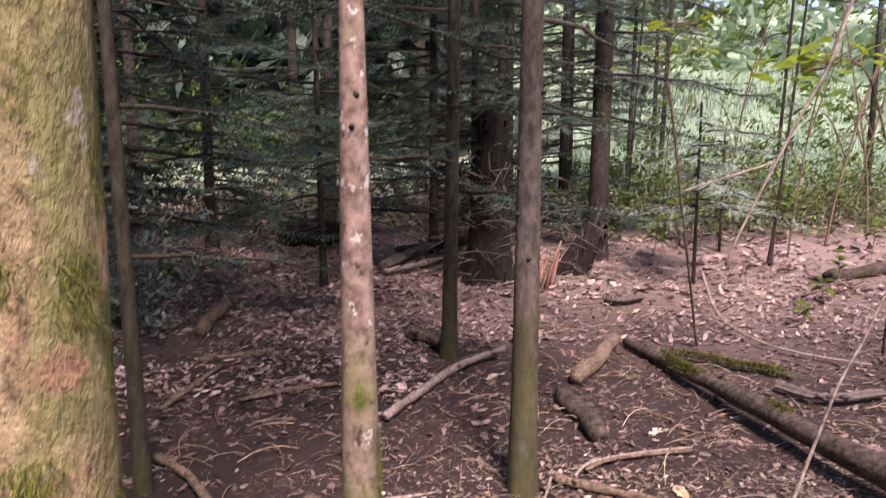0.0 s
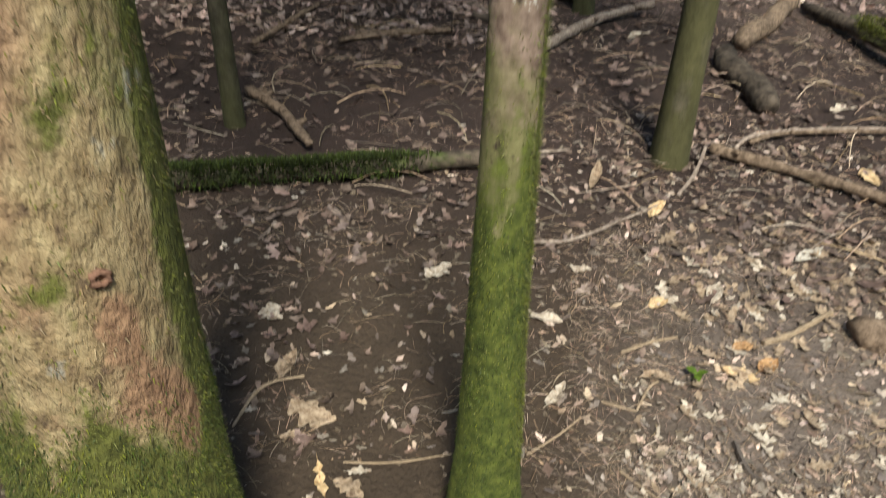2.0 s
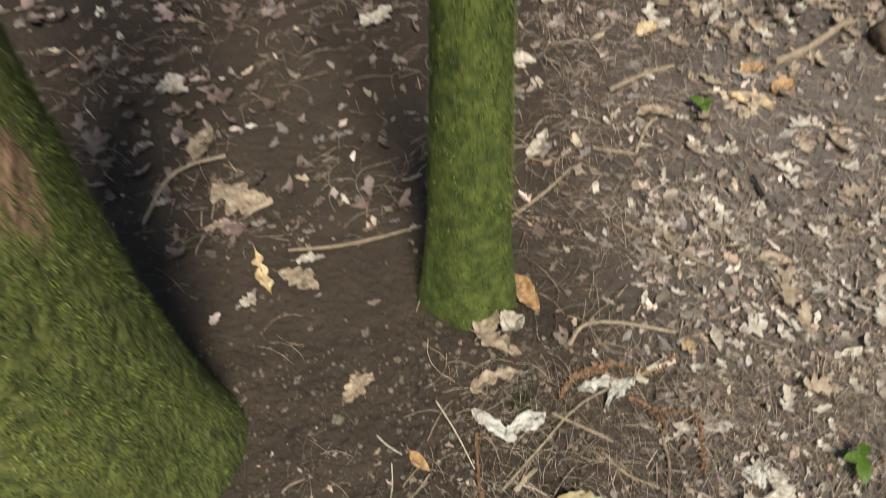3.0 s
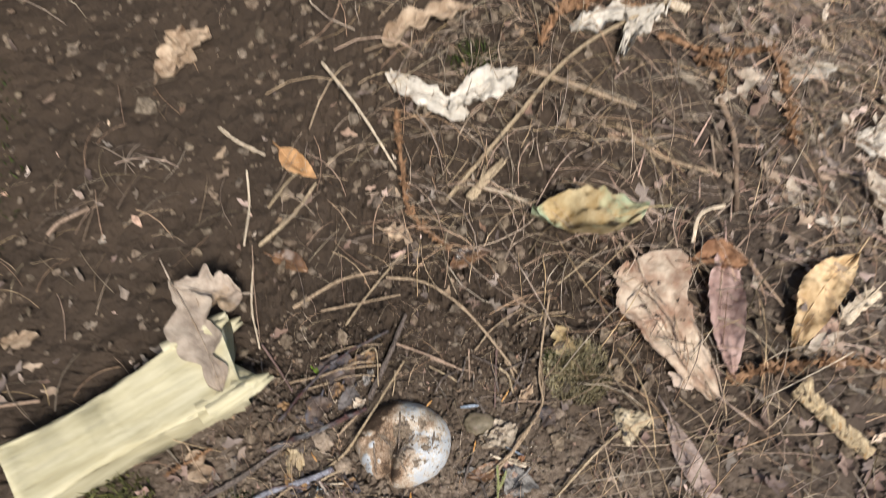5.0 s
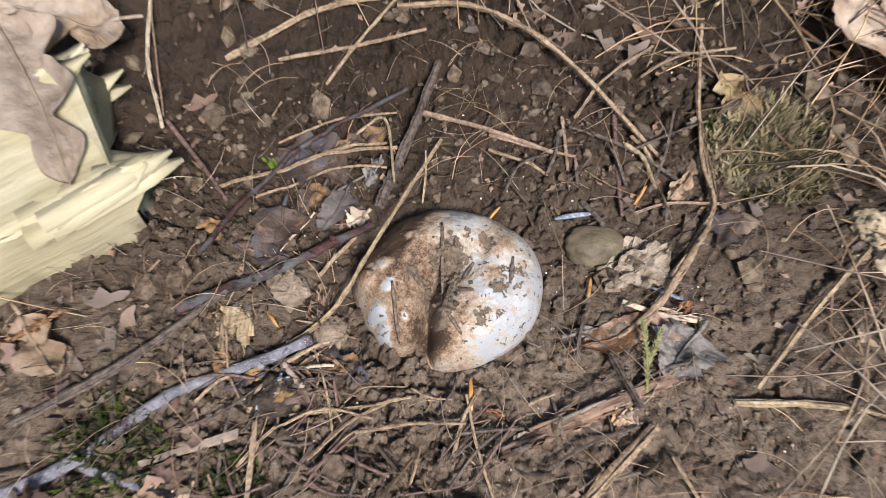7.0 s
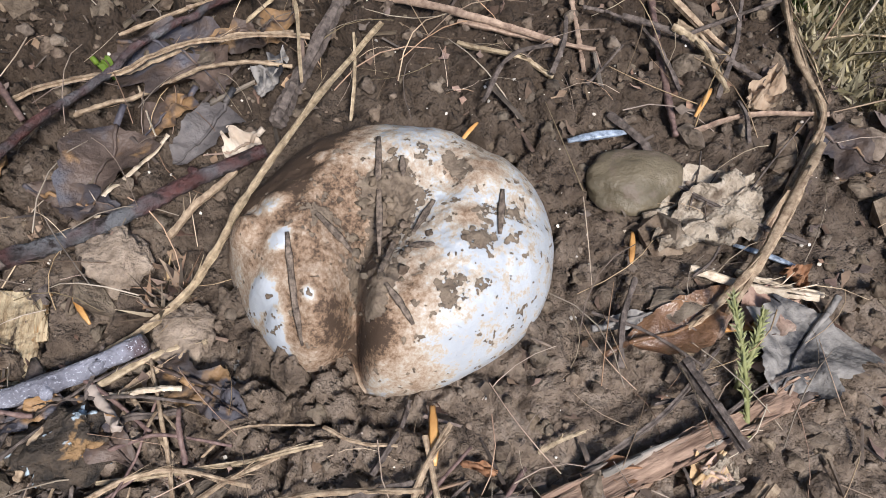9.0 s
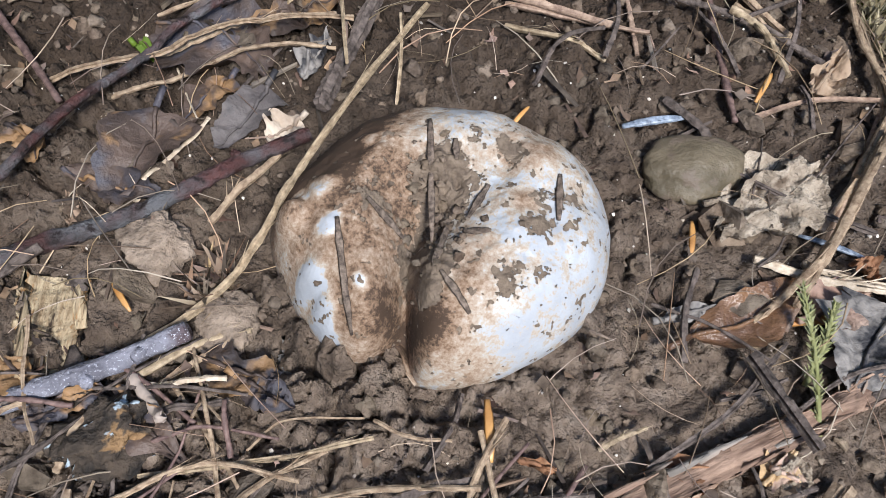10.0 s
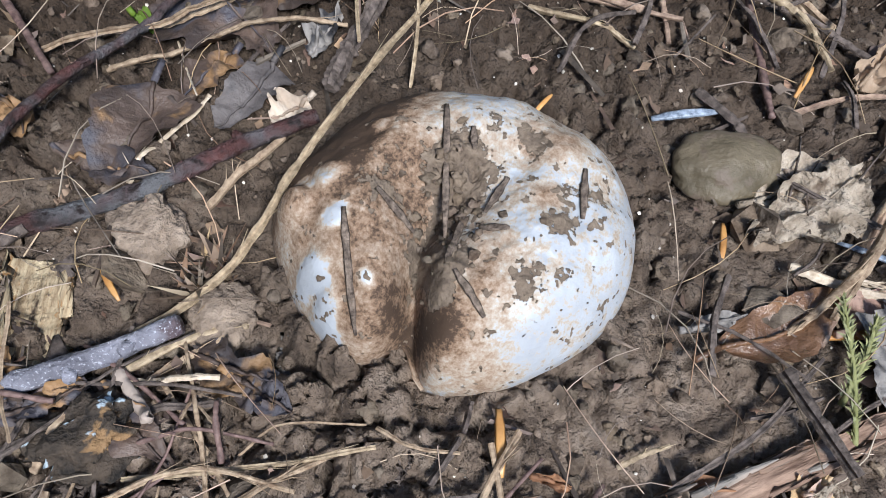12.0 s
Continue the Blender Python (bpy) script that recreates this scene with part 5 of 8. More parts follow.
PALESTONE = mat("beige_stone", [(0.1, (0.17, 0.125, 0.09)), (0.9, (0.32, 0.25, 0.19))], 90, 0.75, 0.8, 0.0010, 500, spec=0.3, patches=[((0.16, 0.10, 0.07), 60, 0.55, 0.66)])
ROTPALE = mat("pale_rotten_wood", [(0.1, (0.30, 0.23, 0.14)), (0.9, (0.52, 0.43, 0.30))], 150, 0.8, 0.9, 0.0015, 400, patches=[((0.025, 0.022, 0.022), 75, 0.53, 0.57)])
STONE = mat("grey_brown_stone", [(0.1, (0.072, 0.056, 0.032)), (0.9, (0.155, 0.122, 0.078))], 130, 0.55, 0.7, 0.0006, 900, spec=0.4, patches=[((0.14, 0.105, 0.075), 120, 0.55, 0.62)])
CLAY = mat("clay_lump", [(0.1, (0.17, 0.125, 0.09)), (0.9, (0.33, 0.255, 0.19))], 300, 0.9, 0.9, 0.0013, 900)
FRESHWOOD = mat("fresh_split_wood", [(0.1, (0.38, 0.33, 0.20)), (0.9, (0.54, 0.485, 0.335))], 110, 0.7, 0.7, 0.0012, 200, patches=[((0.46, 0.40, 0.25), 60, 0.62, 0.8)], along=(0.48, 9))

stone(-0.1125, 0.9415, 0.0100, 0.0070, 0.0042, -0.05, STONE, "small smooth grey-brown stone beside a crumpled leaf", 1)
stone(-0.1673, 0.8514, 0.0165, 0.0125, 0.008, 0.1, PALESTONE, "round beige stone half sunk in the soil", 2)
stone(-0.213, 0.937, 0.0058, 0.0068, 0.0024, 0.4, CLAY, "beige lump of clay", 3, "clay_lump", 0.2, "soil lump", 0.4)
stone(-0.201, 0.9205, 0.0052, 0.0064, 0.0024, 0.2, CLAY, "beige lump of clay", 4, "clay_lump", 0.2, "soil lump", 0.4)
stone(-0.0144, 0.9356, 0.0125, 0.010, 0.006, 0.4, ROTPALE, "charred black and pale bit of rotten wood", 9, "rotten_wood", 0.3, "wood", 0.6)


def plank(name, a, b, width, height, material, label, jag=0.006, seed=0, tilt=0.0, z=0.0):
    """A split piece of wood: flat faces, worn edges and torn ends."""
    g = rnd(seed)
    n = 24
    L = math.hypot(b[0] - a[0], b[1] - a[1])
    e = np.array([(b[0] - a[0]) / L, (b[1] - a[1]) / L, 0])
    s = np.array([-e[1], e[0], 0])
    m = 30
    prof = []
    for k in range(m):
        t = k / m * 2 * math.pi
        c, d = math.cos(t), math.sin(t)
        prof.append((math.copysign(abs(c) ** 0.1, c) * width / 2, math.copysign(abs(d) ** 0.1, d) * height / 2))
    prof = np.array(prof)
    prof[:, 1] += prof[:, 0] * tilt
    u = np.linspace(0, 1, n)
    zz = gh((a[0] + b[0]) / 2, (a[1] + b[1]) / 2) + height / 2 - 0.004 + z
    grain = g.normal(0, 0.018, m)
    rows = []
    for i, t in enumerate(u):
        taper = 1 + 0.12 * math.sin(t * 5 + seed)
        w = prof * taper * (1 + grain[:, None]) + g.normal(0, 0.0004, (m, 2))
        c = np.array([a[0], a[1], 0]) + e * L * t
        row = c + s * w[:, :1] + np.array([0, 0, 1.0]) * (w[:, 1:] + zz)
        if i in (0, n - 1):
            row = row + e * g.uniform(-jag, jag, (m, 1))
        rows.append(row)
    v = np.array(rows).reshape(-1, 3)
    f = []
    for i in range(n - 1):
        for j in range(m):
            k = (j + 1) % m
            f.append([i * m + j, i * m + k, (i + 1) * m + k, (i + 1) * m + j])
    v = np.vstack([v, rows[0].mean(0) + e * 0.004, rows[-1].mean(0) - e * 0.004])
    for j in range(m):
        k = (j + 1) % m
        f.append([k, j, n * m])
        f.append([(n - 1) * m + j, (n - 1) * m + k, n * m + 1])
    ob = thing(name, v, f, material, label, "wood", "pieces of wood")
    return ob, rows, e


_w, _rows, _e = plank("split_wood", (-0.3944, 0.9201), (-0.266, 0.9917), 0.048, 0.034, FRESHWOOD, "pale yellow split piece of wood on the soil", 0.008, 3)
_g = rnd(5)
for _k in range(16):
    _p = np.array(_rows[-1][_k % 15]) + (0, 0, -0.002 - 0.004 * (_k > 14))
    part("splinter", *tube([_p - _e * 0.03, _p - _e * 0.004, _p + _e * _g.uniform(0.002, 0.008) + (0, 0, _g.uniform(-0.002, 0.004))], [0.005, 0.0042, 0.0008], 5, 0.15, _k, squash=0.5), FRESHWOOD, _w)
_chip, _rows, _e = plank("wood_chip", (-0.2300, 0.9140), (-0.2312, 0.9335), 0.0100, 0.005, WOODCHIP, "small weathered chip of wood in the soil", 0.003, 4, 0.15, 0.002)
_strip, _rows2, _e2 = plank("bark_strip", (-0.152, 0.8790), (-0.0905, 0.8965), 0.0042, 0.0034, REDWOOD, "reddish strip of dead wood sunk in the soil", 0.003, 6, 0.0, 0.0042)

for _ob, _rr, _way, _m, _t in ((_chip, _rows, _e, WOODCHIP, 0.0012), (_strip, _rows2, _e2, REDWOOD, 0.0007)):
    for _k in range(7):
        _p = np.array(_rr[(5 + 2 * _k) % 22][3 + _k % 9])
        part("splinter", *tube([_p - _way * 0.004, _p + (0, 0, 0.0004), _p + _way * _g.uniform(0.003, 0.008) + (0, 0, _g.uniform(0.0002, 0.0010))], [_t, _t * 0.8, _t * 0.2], 5, 0.15, _k, squash=0.5), _m, _ob)
    for _k in range(2):
        _p = np.array(_rr[-2 if _k else 2][8])
        part("bark_flake", *tube([_p - _way * 0.003, _p + (0, 0, 0.0003), _p + _way * 0.004], [_t * 1.3, _t * 1.6, _t * 0.6], 6, 0.2, _k, squash=0.3), DARKTWIG, _ob, "dark flake of bark")

for _a, _b, _w, _m, _t in (
    ((-0.1088, 0.9095), (-0.0905, 0.9085), 0.0019, NEEDLE, "reddish-brown fir needle on the soil"),
    ((-0.1175, 0.9235), (-0.115, 0.931), 0.0013, NEEDLE, "orange fir needle on the soil"),
    ((-0.1585, 0.9015), (-0.1595, 0.8915), 0.0017, NEEDLE, "orange fir needle on the soil"),
    ((-0.1235, 0.9527), (-0.1108, 0.953), 0.0021, BLUENEEDLE, "bluish fir needle on the soil"),
    ((-0.096, 0.9545), (-0.0905, 0.961), 0.0012, NEEDLE, "orange fir needle on the soil"),
    ((-0.2205, 0.9305), (-0.217, 0.9245), 0.0012, NEEDLE, "orange fir needle on the soil"),
    ((-0.0965, 0.9254), (-0.0852, 0.919), 0.0014, BLUENEEDLE, "bluish fir needle on the soil"),
    ((-0.146, 0.954), (-0.1415, 0.958), 0.0010, NEEDLE, "orange fir needle on the soil"),
):
    needle(_a, _b, _w, _m, _t)
for _a, _b in (((0.03, 0.51), (-0.05, -0.26)), ((-0.54, -0.12), (-0.53, -0.71)), ((0.71, 0.05), (0.64, -0.26)), ((0.3, 0.02), (0.16, -0.16)), ((0.12, -0.26), (0.26, -0.31)), ((-0.03, -0.52), (0.09, -0.75)), ((-0.37, -0.01), (-0.2, -0.19)), ((0.06, -0.14), (-0.07, -0.48)), ((0.15, 0.32), (0.14, 0.18))):
    needle((MX + 0.0305 * _a[0], MY + 0.029 * _a[1]), (MX + 0.0305 * _b[0], MY + 0.029 * _b[1]), 0.0013, OLDNEEDLE, "old grey needle stuck on the mushroom cap", on_cap=True)

MOULD = mat("mouldy_wood", [(0.1, (0.02, 0.016, 0.013)), (0.9, (0.09, 0.065, 0.045))], 300, 0.7, 1.0, 0.0015, 600, patches=[((0.38, 0.44, 0.48), 150, 0.585, 0.61), ((0.25, 0.15, 0.07), 130, 0.60, 0.64)])
stone(-0.2195, 0.9025, 0.0075, 0.0060, 0.0036, 0.3, MOULD, "dark rotten wood with pale blue mould", 12, "rotten_wood", 0.25, "wood", 0.6)
stone(-0.2235, 0.9095, 0.0040, 0.0022, 0.0012, 0.1, MOULD, "bit of wood with pale blue mould", 13, "rotten_wood", 0.2, "wood", 0.6)

# split shards of wood and bark in the soil
plank("wood_shard", (-0.2335, 0.9081), (-0.2190, 0.9115), 0.0024, 0.00144, DARKTWIG, "dark brown splinter of wood lying in the soil", 0.002, 40, 0.1, 0.0015)
plank("wood_shard", (-0.2266, 0.8949), (-0.2111, 0.9003), 0.002, 0.0012, DARKTWIG, "dark brown splinter of wood lying in the soil", 0.002, 41, 0.1, 0.0015)
plank("wood_shard", (-0.2163, 0.9112), (-0.2101, 0.9036), 0.002, 0.0012, DEADWOOD, "grey splinter of wood lying in the soil", 0.002, 42, 0.1, 0.0015)
plank("wood_shard", (-0.2065, 0.8934), (-0.1995, 0.8989), 0.0018, 0.00108, REDWOOD, "reddish splinter of wood lying in the soil", 0.002, 43, 0.1, 0.0015)
plank("wood_shard", (-0.2324, 0.9130), (-0.2222, 0.9166), 0.0016, 0.00096, DARKTWIG, "dark brown splinter of wood lying in the soil", 0.002, 44, 0.1, 0.0015)
plank("wood_shard", (-0.1292, 0.9060), (-0.1271, 0.9010), 0.0014, 0.00084, PALEBARK, "pale splinter of wood lying in the soil", 0.002, 45, 0.1, 0.0015)
plank("wood_shard", (-0.1272, 0.8902), (-0.1260, 0.8850), 0.002, 0.0012, DARKTWIG, "dark brown splinter of wood lying in the soil", 0.002, 46, 0.1, 0.0015)
plank("wood_shard", (-0.1777, 0.8901), (-0.1720, 0.8971), 0.0013, 0.00078, DARKTWIG, "dark brown splinter of wood lying in the soil", 0.002, 47, 0.1, 0.0015)
plank("wood_shard", (-0.1202, 0.8974), (-0.1184, 0.8910), 0.0013, 0.00078, DARKTWIG, "dark brown splinter of wood lying in the soil", 0.002, 48, 0.1, 0.0015)
plank("wood_shard", (-0.2307, 0.9510), (-0.2267, 0.9334), 0.0018, 0.00108, BARKBROWN, "brown splinter of wood lying in the soil", 0.002, 49, 0.1, 0.0015)
plank("wood_shard", (-0.1910, 0.9169), (-0.1920, 0.9084), 0.0016, 0.00096, GREYLEAF, "grey splinter of wood lying in the soil", 0.002, 50, 0.1, 0.0015)

# an oak leaf leaning on the split wood
leaf("oak", (-0.3103, 1.0436), (-0.2707, 0.9648), 0.030, GREYTAN, 0.006, "greyish dry oak leaf leaning on the split wood", (0.030, 0.0335))
leaf("oak", (-0.2645, 1.0339), (-0.3065, 1.0381), 0.030, GREYTAN, 0.010, "tan curled oak leaf beside the split wood", (0.020, 0.030))


# ---- litter that nobody could count ----
def patch(seed, count, x0, x1, y0, y1, power=1.0):
    g = rnd(seed)
    x = g.uniform(x0, x1, count)
    y = y0 + (y1 - y0) * g.random(count) ** power
    return g, x, y


def litter_leaf(nu=6, lobes=0.0, fold=0.25, curl=0.3, jag=None):
    g = rnd(jag or 0)
    u = np.linspace(0, 1, nu)
    v, f = [], []
    for k, t in enumerate(u):
        w = 0.30 * math.sin(math.pi * min(0.97, max(0.03, t))) ** 0.7 * (1 + lobes * (1 if k % 2 else -1))
        z = curl * (t - 0.5) ** 2
        a, b, e = g.uniform(0.25, 1.1, 3) if jag else (1, 1, 0)
        v += [(t - 0.5, -w * a, z + fold * w), (t - 0.5, 0.12 * (e - 0.6) if jag else 0, z + 0.08 * e), (t - 0.5, w * b, z + fold * w * 0.6)]
    for k in range(nu - 1):
        a = 3 * k
        f += [(a, a + 3, a + 4, a + 1), (a + 1, a + 4, a + 5, a + 2)]
    return np.array(v), np.array(f)


def strew(name, seed, count, box, tpl, size, material, label, tilt=0.25, lift=0.006, power=1.0, gap=None):
    g, x, y = patch(seed, count, *box, power)
    keep = fbm(x * 1.7, y * 1.7, seed, 2) > -0.28 + 0.3 * (g.random(count) - 0.5)
    keep &= (g.random(count) < np.where(y > 1.55, 0.42, 0.28)) | ~((x > -1.5) & (x < 0.12) & (y < 3.6))
    keep &= (g.random(count) < 0.3) | ~((x > -0.9) & (x < -0.18) & (y > 1.0) & (y < 1.5))
    if gap:
        keep &= np.hypot(x - gap[0], y - gap[1]) > gap[2]
    x, y = x[keep], y[keep]
    n = len(x)
    z = ground_h(x, y) + lift * g.random(n)
    m = turns(g.uniform(0, 6.3, n), g.normal(0, tilt, n), g.normal(0, tilt, n))
    scale = g.uniform(*size, n)
    vs, fs, at = [], [], 0
    for k in range(5):
        v, f = many(*litter_leaf(*tpl, jag=seed * 5 + k), m[k::5], np.stack([x, y, z], -1)[k::5], scale[k::5])
        vs.append(v)
        fs.append(f + at)
        at += len(v)
    v, f = np.concatenate(vs), np.concatenate(fs)
    return thing(name, v, f, material, label, "leaf litter", kind="stuff")


strew("leaf_litter", 201, 9000, (-4.0, 5.0, 2.4, 10.0), (5, 0.12, 0.25, 0.3), (0.025, 0.06), MIDLITTER, "brown and pinkish dry leaves covering the forest floor", 0.3, 0.015, 1.2)
strew("leaf_litter", 202, 4200, (-3.0, 4.0, 2.2, 7.5), (8, 0.3, 0.25, 0.3), (0.03, 0.07), MIDLITTER, "dry lobed leaves covering the forest floor", 0.3, 0.012, 1.3)
strew("leaf_litter", 214, 9000, (-4.0, 3.6, 4.9, 9.0), (4, 0.1, 0.35, 0.6), (0.03, 0.085), FARLITTER, "pale pinkish dry leaves covering the mound", 0.35, 0.02, 1.0)
strew("leaf_litter", 217, 4200, (-2.6, -0.1, 4.0, 7.6), (5, 0.1, 0.3, 0.3), (0.03, 0.075), FARLITTER, "pale pinkish dry leaves under the conifers", 0.3, 0.015, 1.0)
strew("leaf_litter", 203, 5500, (-7.0, 9.0, 6.0, 15.0), (5, 0.0, 0.25, 0.3), (0.09, 0.18), FARLITTER, "dry leaves in the distance on the forest floor", 0.35, 0.02)
strew("leaf_litter", 213, 7500, (-6.0, 6.0, -5.0, 2.4), (4, 0.08, 0.4, 0.8), (0.03, 0.08), MIDLITTER, "brown dry leaves covering the forest floor", 0.3, 0.012, 1.0, (-0.1, 1.3, 1.25))
strew("leaf_scraps", 204, 4600, (-1.6, 1.9, 1.3, 3.2), (7, 0.25, 0.2, 0.2), (0.012, 0.04), LITTER, "small scraps of dry leaves on the soil", 0.2, 0.004, 1.0)
strew("leaf_scraps", 209, 2200, (0.02, 1.2, 0.95, 1.7), (6, 0.3, 0.25, 0.25), (0.008, 0.028), LITTER, "small curled scraps of dry leaves on the soil", 0.18, 0.003, 1.0)
strew("leaf_scraps", 210, 700, (0.10, 0.8, 0.95, 1.9), (7, 0.4, 0.6, 0.9), (0.01, 0.034), PALELEAF, "pale torn scraps of dry leaves on the soil", 0.5, 0.006, 1.0)
strew("leaf_scraps", 215, 380, (0.25, 1.5, 1.25, 2.7), (9, 0.4, 0.4, 0.5), (0.03, 0.07), TANLEAF, "tan lobed dry leaves on the soil", 0.25, 0.006, 1.0)
strew("leaf_scraps", 216, 140, (0.25, 1.3, 1.25, 2.4), (8, 0.4, 0.4, 0.5), (0.03, 0.06), PALELEAF, "pale lobed dry leaves on the soil", 0.25, 0.006, 1.0)
strew("leaf_scraps", 212, 520, (-1.4, -0.15, 1.5, 2.7), (7, 0.35, 0.5, 0.9), (0.018, 0.06), MIDLITTER, "curled scraps of dry leaves on dark soil", 0.35, 0.006, 1.0)
strew("leaf_scraps", 205, 3600, (-0.45, 0.4, 0.70, 1.2), (6, 0.3, 0.5, 0.9), (0.004, 0.014), LITTER, "tiny scraps of dry leaves on the soil", 0.3, 0.001, 1.0, (MX, MY, 0.10))


strew("leaf_scraps", 208, 2600, (-0.2, 3.0, 1.4, 3.4), (6, 0.25, 0.2, 0.15), (0.012, 0.04), LITTER, "small curled scraps of dry leaves", 0.2, 0.004, 1.0)
strew("leaf_scraps", 218, 240, (-0.05, 0.17, 0.79, 0.93), (7, 0.35, 0.5, 0.9), (0.006, 0.02), MIDLITTER, "small torn scraps of brown leaves on the soil", 0.4, 0.003, 1.0)
strew("leaf_scraps", 219, 160, (-0.36, -0.24, 0.85, 0.93), (7, 0.35, 0.5, 0.9), (0.005, 0.016), MIDLITTER, "small torn scraps of brown leaves beside the split wood", 0.4, 0.003, 1.0)
strew("debris", 206, 5200, (-0.32, 0.02, 0.82, 1.06), (4, 0.4, 0.3, 0.4), (0.0012, 0.0045), DEBRIS, "dark crumbled bits of leaf and bark on the soil", 0.5, 0.0015, 1.0, (MX, MY, 0.033))
strew("debris", 207, 5500, (-0.8, 0.9, 0.7, 1.7), (4, 0.4, 0.3, 0.4), (0.004, 0.014), DEBRIS, "dark crumbled bits of leaf and bark on the soil", 0.25, 0.003, 1.0, (MX, MY, 0.125))


def needle_litter(seed, count, box, size):
    """Single fallen needles and shreds, too many to count."""
    g, x, y = patch(seed, count, *box, 1.2)
    k = fbm(x * 3, y * 3, seed, 3) + 0.5 * (g.random(count) - 0.5) > np.where((x < -0.2) & (y < 2.2), 0.2, -0.1)
    x, y = x[k], y[k]
    n = len(x)
    tv = np.array([(-0.5, -0.026, 0), (0.5, -0.014, 0.04), (0.5, 0.014, 0.04), (-0.5, 0.026, 0)])
    v, f = many(tv, np.array([(0, 1, 2, 3)]), turns(g.uniform(0, 6.3, n), g.normal(0, 0.12, n), g.normal(0, 0.5, n)), np.stack([x, y, ground_h(x, y) + 0.002 + 0.004 * g.random(n)], -1), g.uniform(*size, n) * (1 + 0.2 * (y - 1.3)))
    return thing("needle_litter", v, f, NEEDLES, "reddish-brown fallen needles and shreds on the forest floor", "leaf litter", kind="stuff", smooth=False)


needle_litter(461, 34000, (-1.6, 3.0, 1.55, 6.0), (0.015, 0.045))
needle_litter(462, 14000, (0.0, 1.6, 1.0, 2.6), (0.012, 0.04))


def fibre_tpl(n=5, bow=0.18, thin=1.0):
    u = np.linspace(-0.5, 0.5, n)
    p = np.stack([u, bow * (1 - 4 * u * u), 0.10 * (1 - 4 * u * u)], -1)
    v, f = tube(p, np.linspace(0.011, 0.007, n) * thin, 3, 0, 0, False)
    return v, np.array(f)


def fibres(seed, count, box, size, bow, label, gap=None, thin=1.0):
    g, x, y = patch(seed, count, *box)
    if gap:
        k = np.hypot(x - gap[0], y - gap[1]) > gap[2]
        x, y = x[k], y[k]
    k = fbm(x * 9, y * 9, seed, 2) + 0.25 * (g.random(len(x)) - 0.5) > np.where((x < -0.24) & (y > 0.99) & (y < 1.5), 0.35, -0.06)
    x, y = x[k], y[k]
    n = len(x)
    z = ground_h(x, y) + 0.0012 + 0.003 * g.random(n)
    m = turns(g.uniform(0, 6.3, n), g.normal(0, 0.12, n), g.uniform(-0.5, 1.2, n))
    v, f = many(*fibre_tpl(bow=bow, thin=thin), m, np.stack([x, y, z], -1), g.uniform(*size, n))
    return thing("root_fibres", v, f, FIBRES, label, "leaf litter", kind="stuff")


fibres(301, 1100, (-0.32, 0.02, 0.82, 1.06), (0.006, 0.024), 0.12, "fine dry root fibres on the soil", (MX, MY, 0.035), 0.7)
fibres(302, 3000, (-0.55, 0.5, 0.72, 1.3), (0.015, 0.05), 0.09, "dry grass and root fibres on the soil", (MX, MY, 0.12), 0.8)
fibres(305, 1300, (-0.16, 0.4, 0.8, 1.35), (0.03, 0.08), 0.16, "tangled dry grass stems on the soil", (MX, MY, 0.12), 0.62)
fibres(306, 4600, (0.0, 1.2, 0.95, 1.7), (0.02, 0.07), 0.14, "dry stems scattered over the soil", None, 0.7)
fibres(303, 4200, (-1.0, 1.6, 1.15, 2.6), (0.03, 0.09), 0.16, "dry stems scattered over the litter", None, 0.8)
fibres(304, 1800, (-3.0, 4.0, 2.4, 7.0), (0.08, 0.3), 0.10, "dead twigs scattered over the litter")


def slivers(seed, count, box, size, label):
    """Thin split bits of bark and stalk."""
    g, x, y = patch(seed, count, *box)
    k = (np.hypot(x - MX, y - MY) > 0.034) & (fbm(x * 14, y * 14, seed, 2) + 0.9 * (MY - y) / 0.1 - 0.25 * (x - MX) / 0.1 > -0.15)
    x, y = x[k], y[k]
    n = len(x)
    tv = np.array([(-0.5, -0.05, 0), (-0.45, 0.06, 0), (0.5, 0.03, 0.02), (0.46, -0.04, 0.02), (-0.48, 0.0, 0.05), (0.47, 0.0, 0.055)])
    tf = np.array([(0, 3, 5, 4), (1, 4, 5, 2), (0, 4, 1, 1), (3, 2, 5, 5)])
    s = g.uniform(*size, n) * (0.5 + g.random(n))
    v, f = many(tv, tf[:2], turns(g.uniform(0, 6.3, n), g.normal(0, 0.15, n), g.normal(0, 0.4, n)), np.stack([x, y, ground_h(x, y) + 0.0008 + 0.0015 * g.random(n)], -1), s)
    return thing("bark_slivers", v, f, SLIVER, label, "debris", kind="stuff", smooth=False)


slivers(451, 420, (-0.30, 0.0, 0.84, 1.05), (0.003, 0.010), "thin dark slivers of bark and stalk on the soil")
slivers(452, 900, (-0.8, 0.8, 0.7, 1.6), (0.01, 0.03), "thin dark slivers of bark and stalk on the soil")


